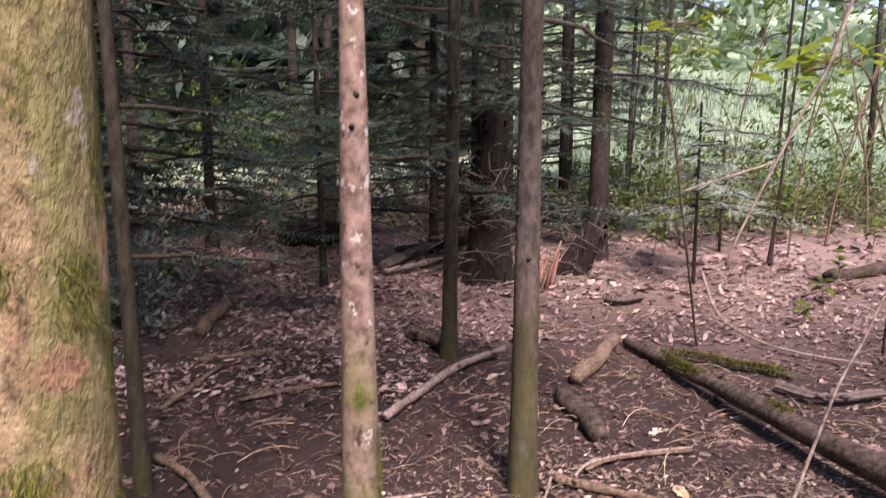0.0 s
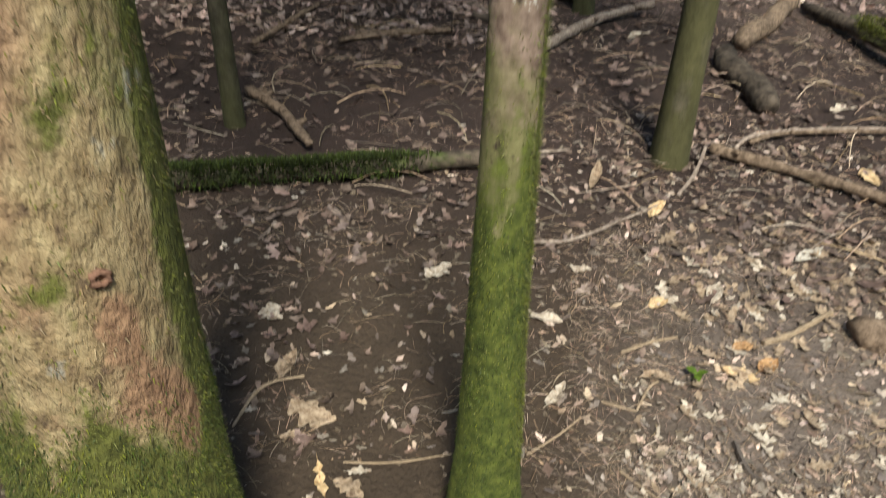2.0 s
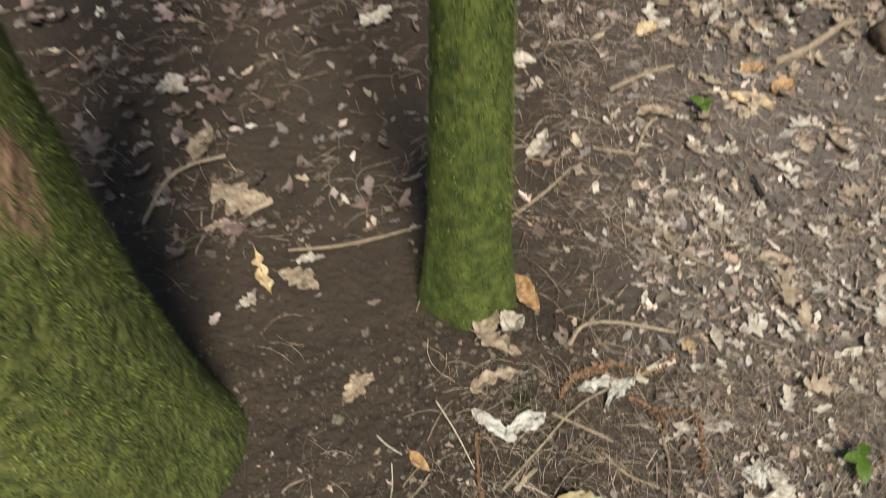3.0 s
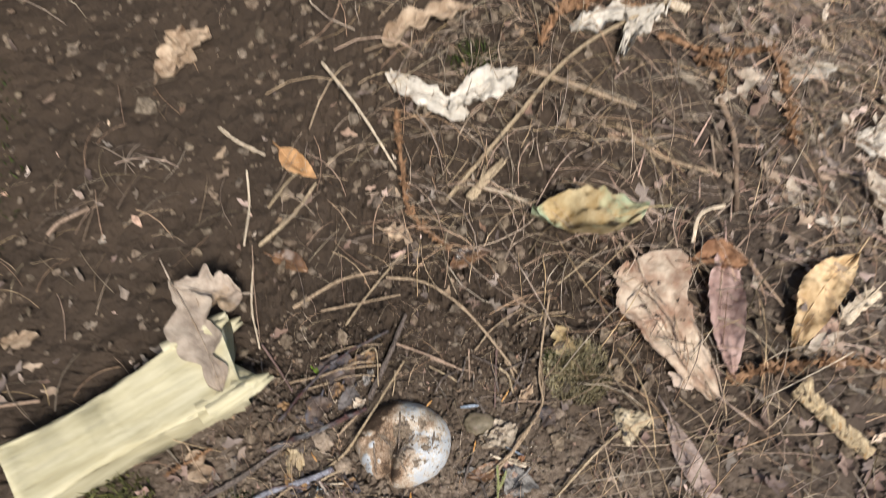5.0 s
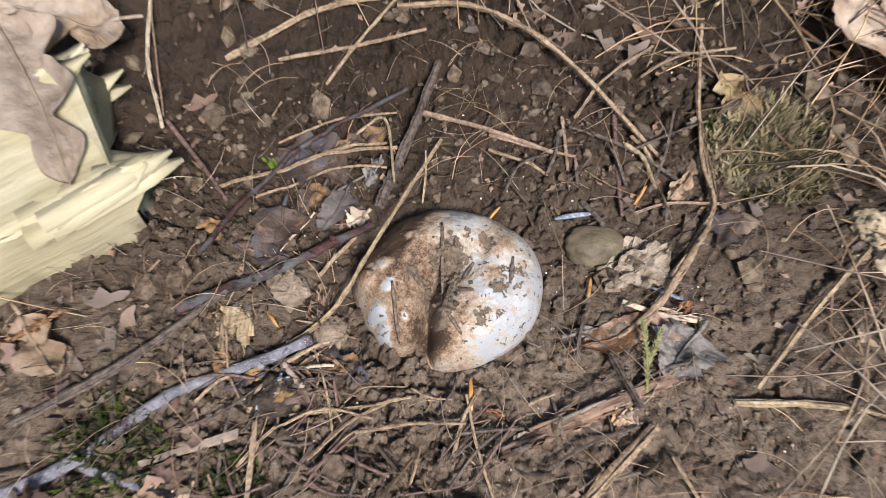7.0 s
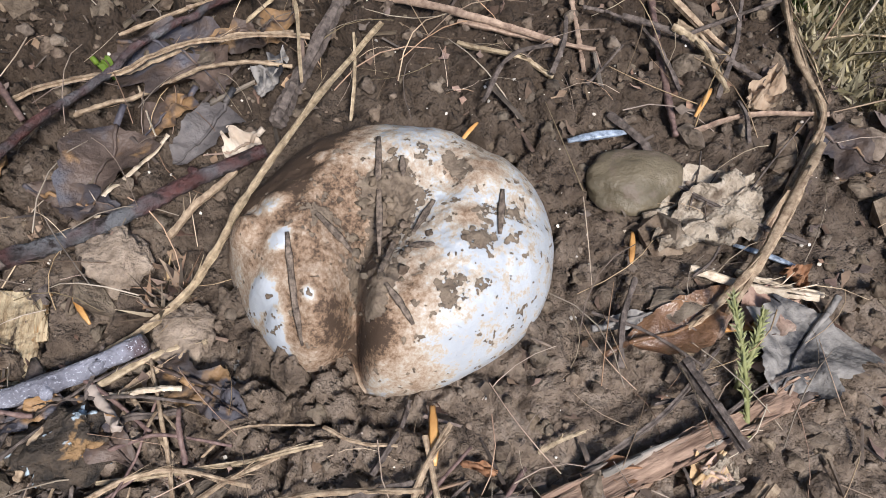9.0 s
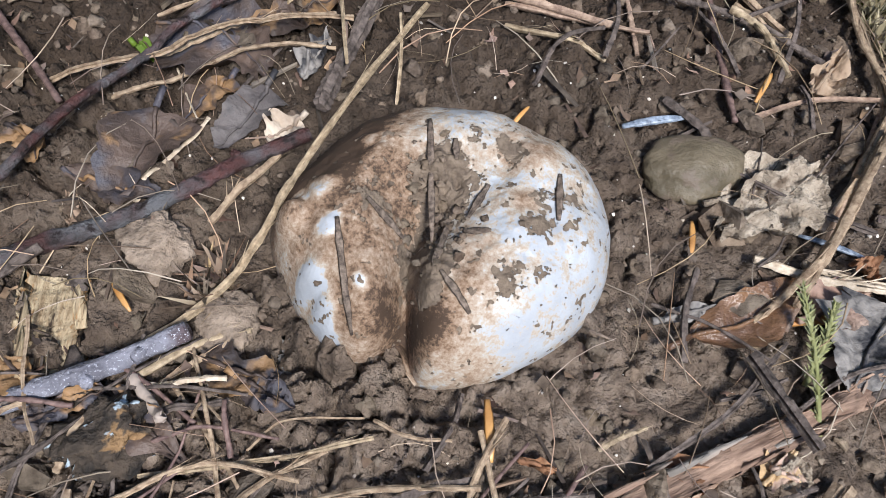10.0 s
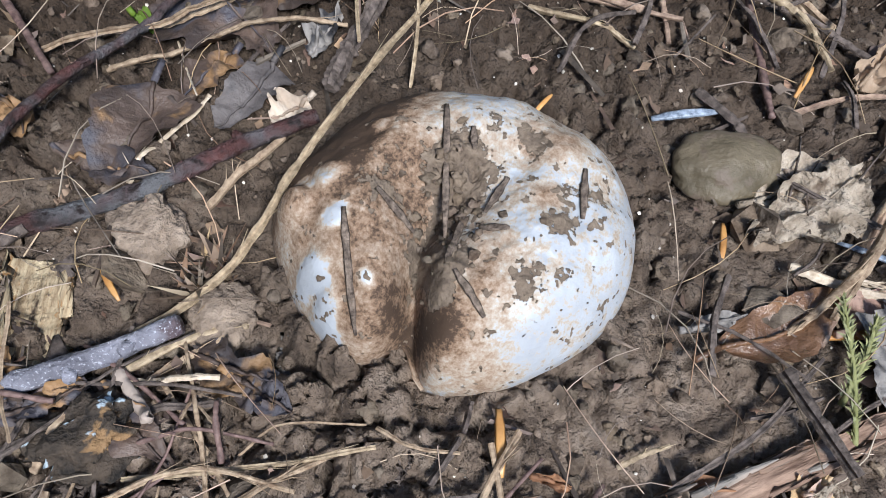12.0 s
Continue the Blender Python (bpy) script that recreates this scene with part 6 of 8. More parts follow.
def crumbs(seed, count, box, size, label, tpl=ICO_V, gap=None, flat=0.6):
    g, x, y = patch(seed, count, *box)
    if gap:
        k = np.hypot(x - gap[0], y - gap[1]) > gap[2]
        x, y = x[k], y[k]
    n = len(x)
    s = size[0] + (size[1] - size[0]) * g.random(n) ** 3
    z = ground_h(x, y) + s * 0.15
    tv, tf = (ICO2_V, ICO2_F) if seed == 401 else (ICO_V, ICO_F)
    v, f = many(lumpy(tv, seed, 0.7) * (1, 0.85, flat), tf, turns(g.uniform(0, 6.3, n), g.normal(0, 0.4, n), g.normal(0, 0.4, n)), np.stack([x, y, z], -1), s)
    return thing("soil_crumbs", v, f, CRUMB, label, "soil", kind="stuff", smooth=seed == 401)


crumbs(401, 1600, (-0.26, -0.06, 0.865, 1.01), (0.0003, 0.0021), "brown crumbs of soil", gap=(MX, MY, 0.031))
crumbs(405, 700, (-0.6, -0.28, 0.98, 1.35), (0.001, 0.004), "brown crumbs of soil")
crumbs(402, 5000, (-0.28, 0.5, 0.7, 1.35), (0.001, 0.006), "brown crumbs of soil", gap=(MX, MY, 0.05))
GRAIN = mat("pale_grit", [(0.1, (0.25, 0.20, 0.15)), (0.9, (0.62, 0.56, 0.48))], 60, 0.5, 0.0, island=0.4)
crumbs(404, 900, (-0.27, -0.05, 0.86, 1.02), (0.00012, 0.00055), "pale grains of grit in the soil", gap=(MX, MY, 0.032)).data.materials[0] = GRAIN
crumbs(403, 1100, (-1.2, 1.6, 1.2, 2.8), (0.003, 0.011), "brown crumbs of soil")


# ---- moss and small plants ----
def moss_tuft(x, y, r, count, length, material, label, seed):
    g = rnd(seed)
    a, d = g.uniform(0, 6.3, count), r * np.sqrt(g.random(count))
    px, py = x + d * np.cos(a), y + d * np.sin(a)
    p = np.stack([px, py, ground_h(px, py)], -1)
    L = length * g.uniform(0.4, 1.2, (count, 1)) * (1.1 - 0.6 * (d / r))[:, None]
    tip = p + L * np.concatenate([g.normal(0, 0.5, (count, 2)), np.ones((count, 1))], 1)
    w = g.normal(0, length * 0.05, (count, 3))
    w[:, 2] *= 0.2
    v = np.stack([p - w, p + w, tip], 1).reshape(-1, 3)
    return thing("moss_tuft", v, np.arange(count * 3).reshape(-1, 3), material, label, "moss", "moss tufts", smooth=False)


moss_tuft(-0.168, 1.452, 0.10, 1800, 0.011, MOSSGREEN, "green moss round the foot of the slim trunk", 7)
moss_tuft(-0.673, 1.138, 0.235, 5000, 0.011, MOSSGREEN, "green moss round the foot of the thick trunk", 8)
moss_tuft(-0.350, 0.897, 0.036, 1700, 0.012, OLIVEMOSS, "tuft of green moss beside the split wood", 1)
moss_tuft(-0.268, 0.893, 0.018, 500, 0.009, MOSSGREEN, "small tuft of green moss", 2)
moss_tuft(-0.232, 0.878, 0.010, 260, 0.008, MOSSGREEN, "small tuft of green moss", 3)
moss_tuft(-0.0425, 0.9713, 0.023, 3200, 0.009, STRAWMOSS, "dry straw-coloured moss tuft on the soil", 4)
moss_tuft(-0.058, 0.981, 0.008, 200, 0.006, MOSSGREEN, "small tuft of green moss", 5)
moss_tuft(-0.09, 1.24, 0.02, 400, 0.010, MOSSGREEN, "small tuft of green moss", 6)

moss_tuft(-0.2039, 0.9287, 0.0045, 70, 0.010, FIBRES, "frayed tuft of dry grass on the soil", 9)


def sprig(a, b, h, seed, label):
    """A scaly green moss shoot."""
    g = rnd(seed)
    p = smooth_path([(a[0], a[1], gh(*a) + 0.001), ((a[0] + b[0]) / 2 + 0.0006, (a[1] + b[1]) / 2, gh(*a) + h * 0.6), (b[0], b[1], gh(*a) + h)], 14)
    ob = thing("moss_shoot", *tube(p, np.linspace(0.0006, 0.0003, 14), 5), SHOOT, label, "moss")
    k = 170
    u = g.uniform(1, 13, k)
    c = np.stack([np.interp(u, np.arange(14), p[:, q]) for q in range(3)], -1)
    tv, tf = np.array([(0, -0.22, 0), (0, 0.22, 0), (1, 0, 0.25)]), np.array([(0, 1, 2)])
    yaw = math.atan2(b[1] - a[1], b[0] - a[0]) + np.where(g.random(k) < 0.5, 1, -1) * g.uniform(0.3, 0.9, k)
    part("scale_leaves", *many(tv, tf, turns(yaw, g.uniform(-0.8, 0.3, k), g.uniform(-1, 1, k)), c, g.uniform(0.0012, 0.0021, k)), SHOOT, ob, smooth=False)


sprig((-0.1055, 0.8895), (-0.1035, 0.9125), 0.009, 1, "green scaly moss shoot on the soil")
sprig((-0.1045, 0.898), (-0.0985, 0.909), 0.008, 2, "green scaly moss shoot on the soil")


def seedling(x, y, h, size, count, seed, label, material=None):
    """A small plant: a stem and separate broad leaves."""
    g = rnd(seed)
    z = gh(x, y)
    top = np.array([x + g.normal(0, 0.1) * h, y + g.normal(0, 0.1) * h, z + h])
    p = smooth_path([(x, y, z - 0.01), ((x + top[0]) / 2 + 0.05 * h, (y + top[1]) / 2, z + h * 0.55), top], 9)
    ob = holder("seedling", label, "plant", "small green plants")
    part("stem", *tube(p, np.linspace(0.006, 0.003, 9) * (h / 0.5) ** 0.5, 5), STEM, ob)
    tpl = litter_leaf(8, 0.0, 0.25, -0.5)
    mesh = mesh_of("leaf_blade", tpl[0] + (0.5, 0, 0.12), tpl[1], material or LEAFGREEN)
    for k in range(count):
        t = 0.35 + 0.65 * (k + 1) / count
        q = [float(np.interp(t * 8, np.arange(9), p[:, a])) for a in range(3)]
        lf = new("leaf_blade", mesh)
        lf.parent = ob
        lf.matrix_basis = Matrix.Translation(q) @ Euler((g.normal(0, 0.3), g.uniform(-0.2, 0.5), k * 2.4 + g.normal(0, 0.3))).to_matrix().to_4x4() @ Matrix.Scale(size * g.uniform(0.7, 1.2), 4)
    return ob


seedling(0.353, 1.15, 0.03, 0.03, 5, 1, "tiny bright green seedling on the soil")
seedling(0.30, 1.9, 0.02, 0.03, 3, 2, "tiny green seedling in the litter")
for _k, (_x, _y, _h, _s, _c) in enumerate(((2.6, 5.2, 0.18, 0.10, 7), (3.1, 5.9, 0.2, 0.12, 7), (3.5, 6.4, 0.35, 0.12, 9), (2.2, 7.6, 0.4, 0.13, 9), (2.7, 8.3, 0.5, 0.14, 12), (4.0, 8.8, 0.5, 0.14, 12), (1.9, 8.6, 0.6, 0.13, 12), (4.6, 7.8, 0.4, 0.13, 10), (-0.05, 8.9, 0.35, 0.12, 9), (-2.4, 6.3, 0.3, 0.12, 9), (5.2, 9.6, 0.5, 0.15, 12), (3.3, 9.9, 0.6, 0.15, 12), (2.9, 4.4, 0.12, 0.08, 6))):
    seedling(_x, _y, _h, _s, _c, 50 + _k, "small green broadleaf plant in the litter")


def leafy_branch(points, r, leaves, size, seed, label, spread=0.14, material=None):
    """A thin broadleaf branch in the air with separate leaves, rooted in the ground."""
    g = rnd(seed)
    p = smooth_path(points, 30)
    ob = holder("sapling", label, "sapling", "young broadleaf saplings")
    part("stem", *tube(p, np.linspace(r, r * 0.25, 30), 6, 0.05), BARKBROWN, ob)
    tpl = litter_leaf(9, 0.0, 0.2, -0.3)
    mesh = mesh_of("leaf_blade", tpl[0] + (0.5, 0, 0.07), tpl[1], material or SPRINGLEAF)
    for k in range(leaves):
        i = g.integers(20, 30)
        q = p[i] + g.normal(0, spread, 3) * (1, 1, 0.35)
        if np.linalg.norm(q - p[i]) > 0.05:
            part("twig", *tube([p[i], (p[i] + q) / 2 + (0, 0, 0.02), q], [r * 0.3, r * 0.2, r * 0.15], 4), BARKBROWN, ob)
        lf = new("leaf_blade", mesh)
        lf.parent = ob
        lf.matrix_basis = Matrix.Translation(q) @ Euler((g.normal(0, 0.35), g.uniform(-0.2, 0.5), g.uniform(0, 6.3))).to_matrix().to_4x4() @ Matrix.Scale(size * g.uniform(0.6, 1.2), 4)
    return ob


leafy_branch([(1.75, 4.9, 0.2), (1.55, 4.6, 0.9), (1.35, 4.35, 1.7), (1.25, 4.2, 2.15), (1.45, 4.1, 2.3)], 0.010, 16, 0.13, 3, "young sapling with bright green leaves", 0.13)
leafy_branch([(2.9, 4.7, 0.2), (2.6, 4.2, 1.2), (2.3, 4.0, 1.9), (2.1, 3.9, 2.05), (1.95, 3.85, 2.0)], 0.010, 26, 0.13, 4, "young sapling with bright green leaves", 0.16)

# dead arching twig close to the path
def bare_branch(points, r, label, seed, sides=()):
    material = DEADWOOD if seed < 20 else BARKBROWN
    p = smooth_path(points, 40)
    ob = thing("bare_branch", *tube(p, np.linspace(r, r * 0.45, 40), 7, 0.06, seed), material, label, "branch", "bare branches")
    for q in sides:
        part("side_twig", *tube(smooth_path(q, 14), np.linspace(r * 0.7, r * 0.3, 14), 6, 0.05, seed + 1), material, ob)
    return ob


bare_branch([(1.75, 1.55, -0.02), (1.62, 1.5, 1.0), (1.3, 1.4, 2.05), (0.85, 1.36, 2.2), (0.727, 1.35, 1.866), (0.695, 1.35, 1.759), (0.641, 1.35, 1.649), (0.55, 1.35, 1.453), (0.527, 1.35, 1.389)], 0.0048, "bare grey branch arching beside the path", 1, [[(0.6, 1.35, 1.578), (0.534, 1.35, 1.557), (0.437, 1.35, 1.526)]])
bare_branch([(1.24, 2.6, 0.04), (1.326, 2.6, 0.327), (1.445, 2.6, 0.722), (1.533, 2.6, 0.914), (1.597, 2.6, 1.082), (1.8, 2.55, 1.6)], 0.008, "bare grey sapling leaning beside the fallen log", 2)
for _k, (_x, _y, _dx, _h, _r) in enumerate(((3.6, 7.6, 0.5, 2.6, 0.012), (4.3, 8.2, 0.9, 2.8, 0.016), (3.0, 9.2, -0.3, 2.4, 0.010), (5.0, 8.6, -0.5, 3.0, 0.014), (4.0, 10.4, 0.6, 3.0, 0.014), (5.6, 10.0, 1.0, 3.2, 0.018), (2.6, 8.8, 0.25, 2.2, 0.008), (-2.2, 4.4, -0.1, 1.6, 0.008), (-2.5, 4.9, 0.12, 1.5, 0.008), (-1.9, 5.6, 0.25, 1.3, 0.006))):
    _z = gh(_x, _y) - 0.03
    bare_branch([(_x, _y, _z), (_x + _dx * 0.15, _y, _z + _h * 0.3), (_x + _dx * 0.5, _y + 0.1, _z + _h * 0.65), (_x + _dx, _y + 0.1, _z + _h)], _r, "thin bare sapling stem in the undergrowth", 20 + _k, [[(_x + _dx * 0.3, _y + 0.05, _z + _h * 0.48), (_x + _dx * 0.3 + 0.2, _y + 0.1, _z + _h * 0.7), (_x + _dx * 0.3 + 0.28, _y, _z + _h * 0.85)], [(_x + _dx * 0.2, _y + 0.03, _z + _h * 0.36), (_x + _dx * 0.2 - 0.2, _y, _z + _h * 0.5), (_x + _dx * 0.2 - 0.35, _y, _z + _h * 0.55)]])


# ---- bushes and far woods ----
def clump_tpl():
    g = rnd(8)
    v, f = [], []
    for k in range(7):
        a, t = g.uniform(0, 6.3), g.normal(0, 0.4)
        c = g.normal(0, 0.5, 3)
        d = np.array([math.cos(a), math.sin(a), t]) * 0.5
        s = np.array([-math.sin(a), math.cos(a), g.normal(0, 0.4)]) * 0.2
        b = len(v)
        v += [c - d, c + s, c + d, c - s]
        f.append((b, b + 1, b + 2, b + 3))
    return np.array(v), np.array(f)


CLUMP = clump_tpl()


def foliage(name, seed, count, centre, spread, size, material, label, floor=True):
    g = rnd(seed)
    p = g.normal(0, 1, (count, 3)) * spread + centre
    if floor:
        p[:, 2] = np.maximum(p[:, 2], ground_h(p[:, 0], p[:, 1]) + 0.05)
    m = turns(g.uniform(0, 6.3, count), g.normal(0, 0.5, count), g.normal(0, 0.5, count))
    v, f = many(*CLUMP, m, p, g.uniform(*size, count))
    return thing(name, v, f, material, label, "foliage", kind="stuff", smooth=False)


for _k, (_x, _y, _z, _sx, _sz, _n) in enumerate(((3.4, 9.5, 1.0, 0.8, 0.35, 80), (2.3, 9.0, 1.1, 0.5, 0.4, 70), (5.5, 10.5, 1.2, 1.0, 0.4, 100), (5.0, 13.0, 1.6, 1.6, 0.5, 160), (8.0, 12.0, 1.3, 1.2, 0.5, 120), (-3.5, 12.0, 1.6, 1.6, 0.7, 300))):
    foliage("bush", 500 + _k, _n * 2, (_x, _y, _z), (_sx, _sx * 0.7, _sz), (0.05, 0.13), LEAFGREEN, "loose green bush before the clearing")


for _k, (_x, _y, _z, _sx, _sz, _n) in enumerate(((-3.2, 10.0, 0.95, 1.2, 0.3, 420), (-0.6, 10.6, 1.0, 1.1, 0.3, 420), (1.4, 10.2, 0.95, 0.7, 0.25, 240))):
    foliage("undergrowth", 520 + _k, _n, (_x, _y, _z), (_sx, 0.6, _sz), (0.04, 0.11), FIR, "dark grey-green undergrowth under the conifers")
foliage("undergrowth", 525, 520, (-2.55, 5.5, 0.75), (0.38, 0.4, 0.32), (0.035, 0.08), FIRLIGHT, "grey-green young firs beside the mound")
for _k, (_x, _y, _z, _sx, _sz, _n) in enumerate(((3.3, 9.6, 0.8, 0.9, 0.16, 330), (5.4, 9.8, 0.85, 1.1, 0.16, 420), (7.6, 10.6, 0.95, 1.2, 0.2, 420), (4.4, 11.4, 1.0, 1.3, 0.2, 420))):
    foliage("undergrowth", 530 + _k, _n, (_x, _y, _z), (_sx, 0.7, _sz), (0.04, 0.10), BRUSH, "low brownish-green brambles before the clearing")


def dead_brush(x, y, r, height, count, seed, label):
    """Bare dead twigs standing and hanging round a stump."""
    g = rnd(seed)
    pieces = []
    for k in range(count):
        a, d = g.uniform(0, 6.3), r * math.sqrt(g.random())
        p = np.array([x + d * math.cos(a), y + d * math.sin(a), 0])
        p[2] = gh(p[0], p[1]) + height * g.random()
        way = g.normal(0, 1, 3) * (1, 0.6, 0.45) * g.uniform(0.10, 0.28)
        q = p + way
        q[2] = max(q[2], gh(q[0], q[1]) + 0.02)
        pieces.append(tube([p, (p + q) / 2 + g.normal(0, 0.03, 3), q], [0.006, 0.0045, 0.002], 4))
    return thing("dead_brush", *join(*pieces), DEADTWIG, label, "twigs", kind="stuff")


dead_brush(0.45, 6.55, 0.42, 1.25, 190, 91, "dead grey twigs round a rotten stump")
dead_brush(-2.3, 5.5, 0.6, 0.8, 90, 92, "thin grey twigs in the undergrowth")
dead_brush(1.35, 6.9, 0.4, 0.7, 70, 93, "dead grey twigs beside a broken stump")


def shards(x, y, count, seed, label):
    """Shredded rotten wood leaning on a stump."""
    g = rnd(seed)
    ob = holder("rotten_wood_heap", label, "wood")
    for k in range(count):
        a = np.array([x + g.normal(0, 0.09), y + g.normal(0, 0.06), 0])
        a[2] = gh(a[0], a[1]) - 0.01
        b = a + (g.uniform(0.02, 0.16), g.uniform(0.05, 0.2), g.uniform(0.15, 0.45))
        part("shard", *tube([a, (a + b) / 2 + g.normal(0, 0.012, 3), b], [0.022, 0.018, 0.006], 6, 0.2, k, squash=0.4), REDROT, ob)
    return ob


shards(0.78, 6.35, 12, 95, "reddish shredded rotten wood leaning by the stump")


def far_woods():
    g = rnd(640)
    n = 7200
    a = g.uniform(0, 2 * math.pi, n)
    d = g.uniform(26, 44, n)
    z = g.random(n) ** 1.3 * 13
    x, y = d * np.cos(a), 4 + d * np.sin(a)
    p = np.stack([x, y, ground_h(x, y) + z], -1)
    # clumps past the clearing take FARLIT, with sunlight in its colour
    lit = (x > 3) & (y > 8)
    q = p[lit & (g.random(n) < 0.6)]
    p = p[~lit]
    n = len(q)
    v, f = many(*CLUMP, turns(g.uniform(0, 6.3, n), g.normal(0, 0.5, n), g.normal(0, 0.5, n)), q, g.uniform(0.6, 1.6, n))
    thing("far_woods", v, f, FARLIT, "green woods beyond the clearing, painted sunlit", "woods", kind="stuff", smooth=False)
    n = len(p)
    m = turns(g.uniform(0, 6.3, n), g.normal(0, 0.5, n), g.normal(0, 0.5, n))
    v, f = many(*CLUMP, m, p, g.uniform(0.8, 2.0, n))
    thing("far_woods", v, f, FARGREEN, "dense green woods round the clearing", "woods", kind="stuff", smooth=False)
    n = 7000
    a = g.uniform(0.15, 2.9, n)
    d = g.uniform(14, 26, n)
    z = 0.2 + 10 * g.random(n)
    x, y = d * np.cos(a), 4 + d * np.sin(a)
    k = x < 1.5
    x, y, z = x[k], y[k], z[k]
    n = len(x)
    m = turns(g.uniform(0, 6.3, n), g.normal(0, 0.5, n), g.normal(0, 0.5, n))
    v, f = many(*CLUMP, m, np.stack([x, y, ground_h(x, y) + z], -1), g.uniform(0.4, 1.1, n))
    thing("tree_foliage", v, f, FIR, "dark green foliage of trees behind the dark conifers", "foliage", kind="stuff", smooth=False)

    n = 700
    y = g.uniform(15, 27, n)
    x = y * g.uniform(0.14, 0.75, n)
    z = 0.8 + 8 * g.random(n)
    m = turns(g.uniform(0, 6.3, n), g.normal(0, 0.5, n), g.normal(0, 0.5, n))
    v, f = many(*CLUMP, m, np.stack([x, y, ground_h(x, y) + z], -1), g.uniform(0.12, 0.42, n))
    thing("tree_foliage", v, f, LEAFGREEN, "light green foliage over the clearing", "foliage", kind="stuff", smooth=False)


far_woods()


def meadow():
    g = rnd(650)
    n = 9000
    y = g.uniform(12.5, 28, n)
    x = g.uniform(0.16, 0.9, n) * y
    p = np.stack([x, y, ground_h(x, y)], -1)
    tv = np.array([(-0.04, 0, 0), (0.04, 0, 0), (0.10, 0.05, 1.0), (0, 0.06, 0), (-0.02, -0.05, 0), (-0.22, 0.1, 0.8)])
    v, f = many(tv, np.array([(0, 1, 2), (3, 4, 5)]), turns(g.uniform(0, 6.3, n), g.normal(0, 0.2, n), g.normal(0, 0.2, n)), p, g.uniform(0.2, 0.55, n))
    thing("meadow_grass", v, f, GRASS, "light green grass in the clearing", "grass", kind="stuff", smooth=False)


meadow()


# ---- leaves and sticks on the ground, far to near ----
stick("straw_stalk", [(-0.2244, 0.9121, 0.001), (-0.2045, 0.9237, 0.003), (-0.1941, 0.9327, 0.008), (-0.1885, 0.9395, 0.012), (-0.1763, 0.9570, 0.012), (-0.1589, 0.9853, 0.005)], 0.00062, STRAW)
stick("dark_twig", [(-0.2488, 0.9330, 0.0020), (-0.2350, 0.9380, 0.0020), (-0.2231, 0.9417, 0.0020), (-0.2083, 0.9465, 0.0030), (-0.1976, 0.9505, 0.0040), (-0.1841, 0.9552, 0.0040)], 0.0017, REDTWIG)
stick("dark_stick", [(-0.1820, 0.9613, 0.004), (-0.1790, 0.9685, 0.004), (-0.1747, 0.9771, 0.004), (-0.1662, 0.9949, 0.004), (-0.1561, 1.0184, 0.0040)], 0.0016, DARKTWIG)
stick("grey_twig", [(-0.3637, 0.8570, 0), (-0.3110, 0.8785, 0), (-0.2809, 0.8885, 0), (-0.2520, 0.9060, 0), (-0.2330, 0.9110, 0.001), (-0.2175, 0.9150, 0.002), (-0.2053, 0.9188, 0.002)], 0.0021, GREYTWIG)
stick("side_twig", [(-0.2764, 0.8881, 0), (-0.2563, 0.8794, 0), (-0.2301, 0.8660, 0)], 0.0015, GREYTWIG)
stick("dark_twig", [(-0.2412, 0.9508, 0.0060), (-0.2357, 0.9551, 0.0060), (-0.2275, 0.9660, 0.0060), (-0.2175, 0.9776, 0.0060), (-0.2099, 0.9851, 0.0060), (-0.2006, 0.9904, 0.0060), (-0.1923, 0.9960, 0.0060), (-0.1680, 1.0074, 0.0060)], 0.0009, REDTWIG)
stick("stem", [(-0.2235, 0.9715, 0.0020), (-0.2120, 0.9741, 0.0050), (-0.2005, 0.9771, 0.0060), (-0.1891, 0.9775, 0.0060), (-0.1780, 0.9771, 0.0030)], 0.0004, STEM)
stick("stem", [(-0.2368, 0.9760, 0.0020), (-0.2230, 0.9775, 0.0060), (-0.2113, 0.9795, 0.0080), (-0.2001, 0.9817, 0.0080), (-0.1886, 0.9819, 0.0080), (-0.1740, 0.9834, 0.0030)], 0.0005, STEM)
stick("stem", [(-0.2138, 0.9809, 0.0040), (-0.2008, 0.9831, 0.0050), (-0.1903, 0.9866, 0.0050), (-0.1774, 0.9870, 0.0030)], 0.00042, STEM)
stick("thin_twig", [(-0.1981, 0.9698, 0.0030), (-0.1938, 0.9744, 0.0030), (-0.1894, 0.9795, 0.0030)], 0.0003, DARKTWIG)
stick("stem", [(-0.2033, 0.9395, 0.0040), (-0.1966, 0.9453, 0.0040), (-0.1902, 0.9518, 0.0040)], 0.0006, STEM)
stick("rootlet", [(-0.2172, 0.9459, 0.002), (-0.2131, 0.9534, 0.002), (-0.2036, 0.9626, 0.002)], 0.00045, PALE)
stick("thin_twig", [(-0.0953, 0.9927, 0.001), (-0.0994, 0.9632, 0.001), (-0.1006, 0.9515, 0.001)], 0.00074, REDBROWN)
stick("stem", [(-0.1412, 0.9875, 0.001), (-0.1289, 0.9815, 0.001), (-0.1123, 0.9750, 0.001)], 0.00058, PINKST)
stick("stem", [(-0.1420, 0.9821, 0.001), (-0.1304, 0.9739, 0.001), (-0.1231, 0.9694, 0.001)], 0.00056, STRAW)
stick("stem", [(-0.0970, 0.9517, 0.002), (-0.0849, 0.9538, 0.002), (-0.0671, 0.9521, 0.002)], 0.00058, PINKST)
stick("thin_twig", [(-0.0745, 0.9425, 0.006), (-0.0850, 0.9310, 0.007), (-0.0941, 0.9206, 0.006), (-0.1040, 0.9135, 0.003), (-0.1102, 0.9102, 0.001)], 0.00085, STEM)
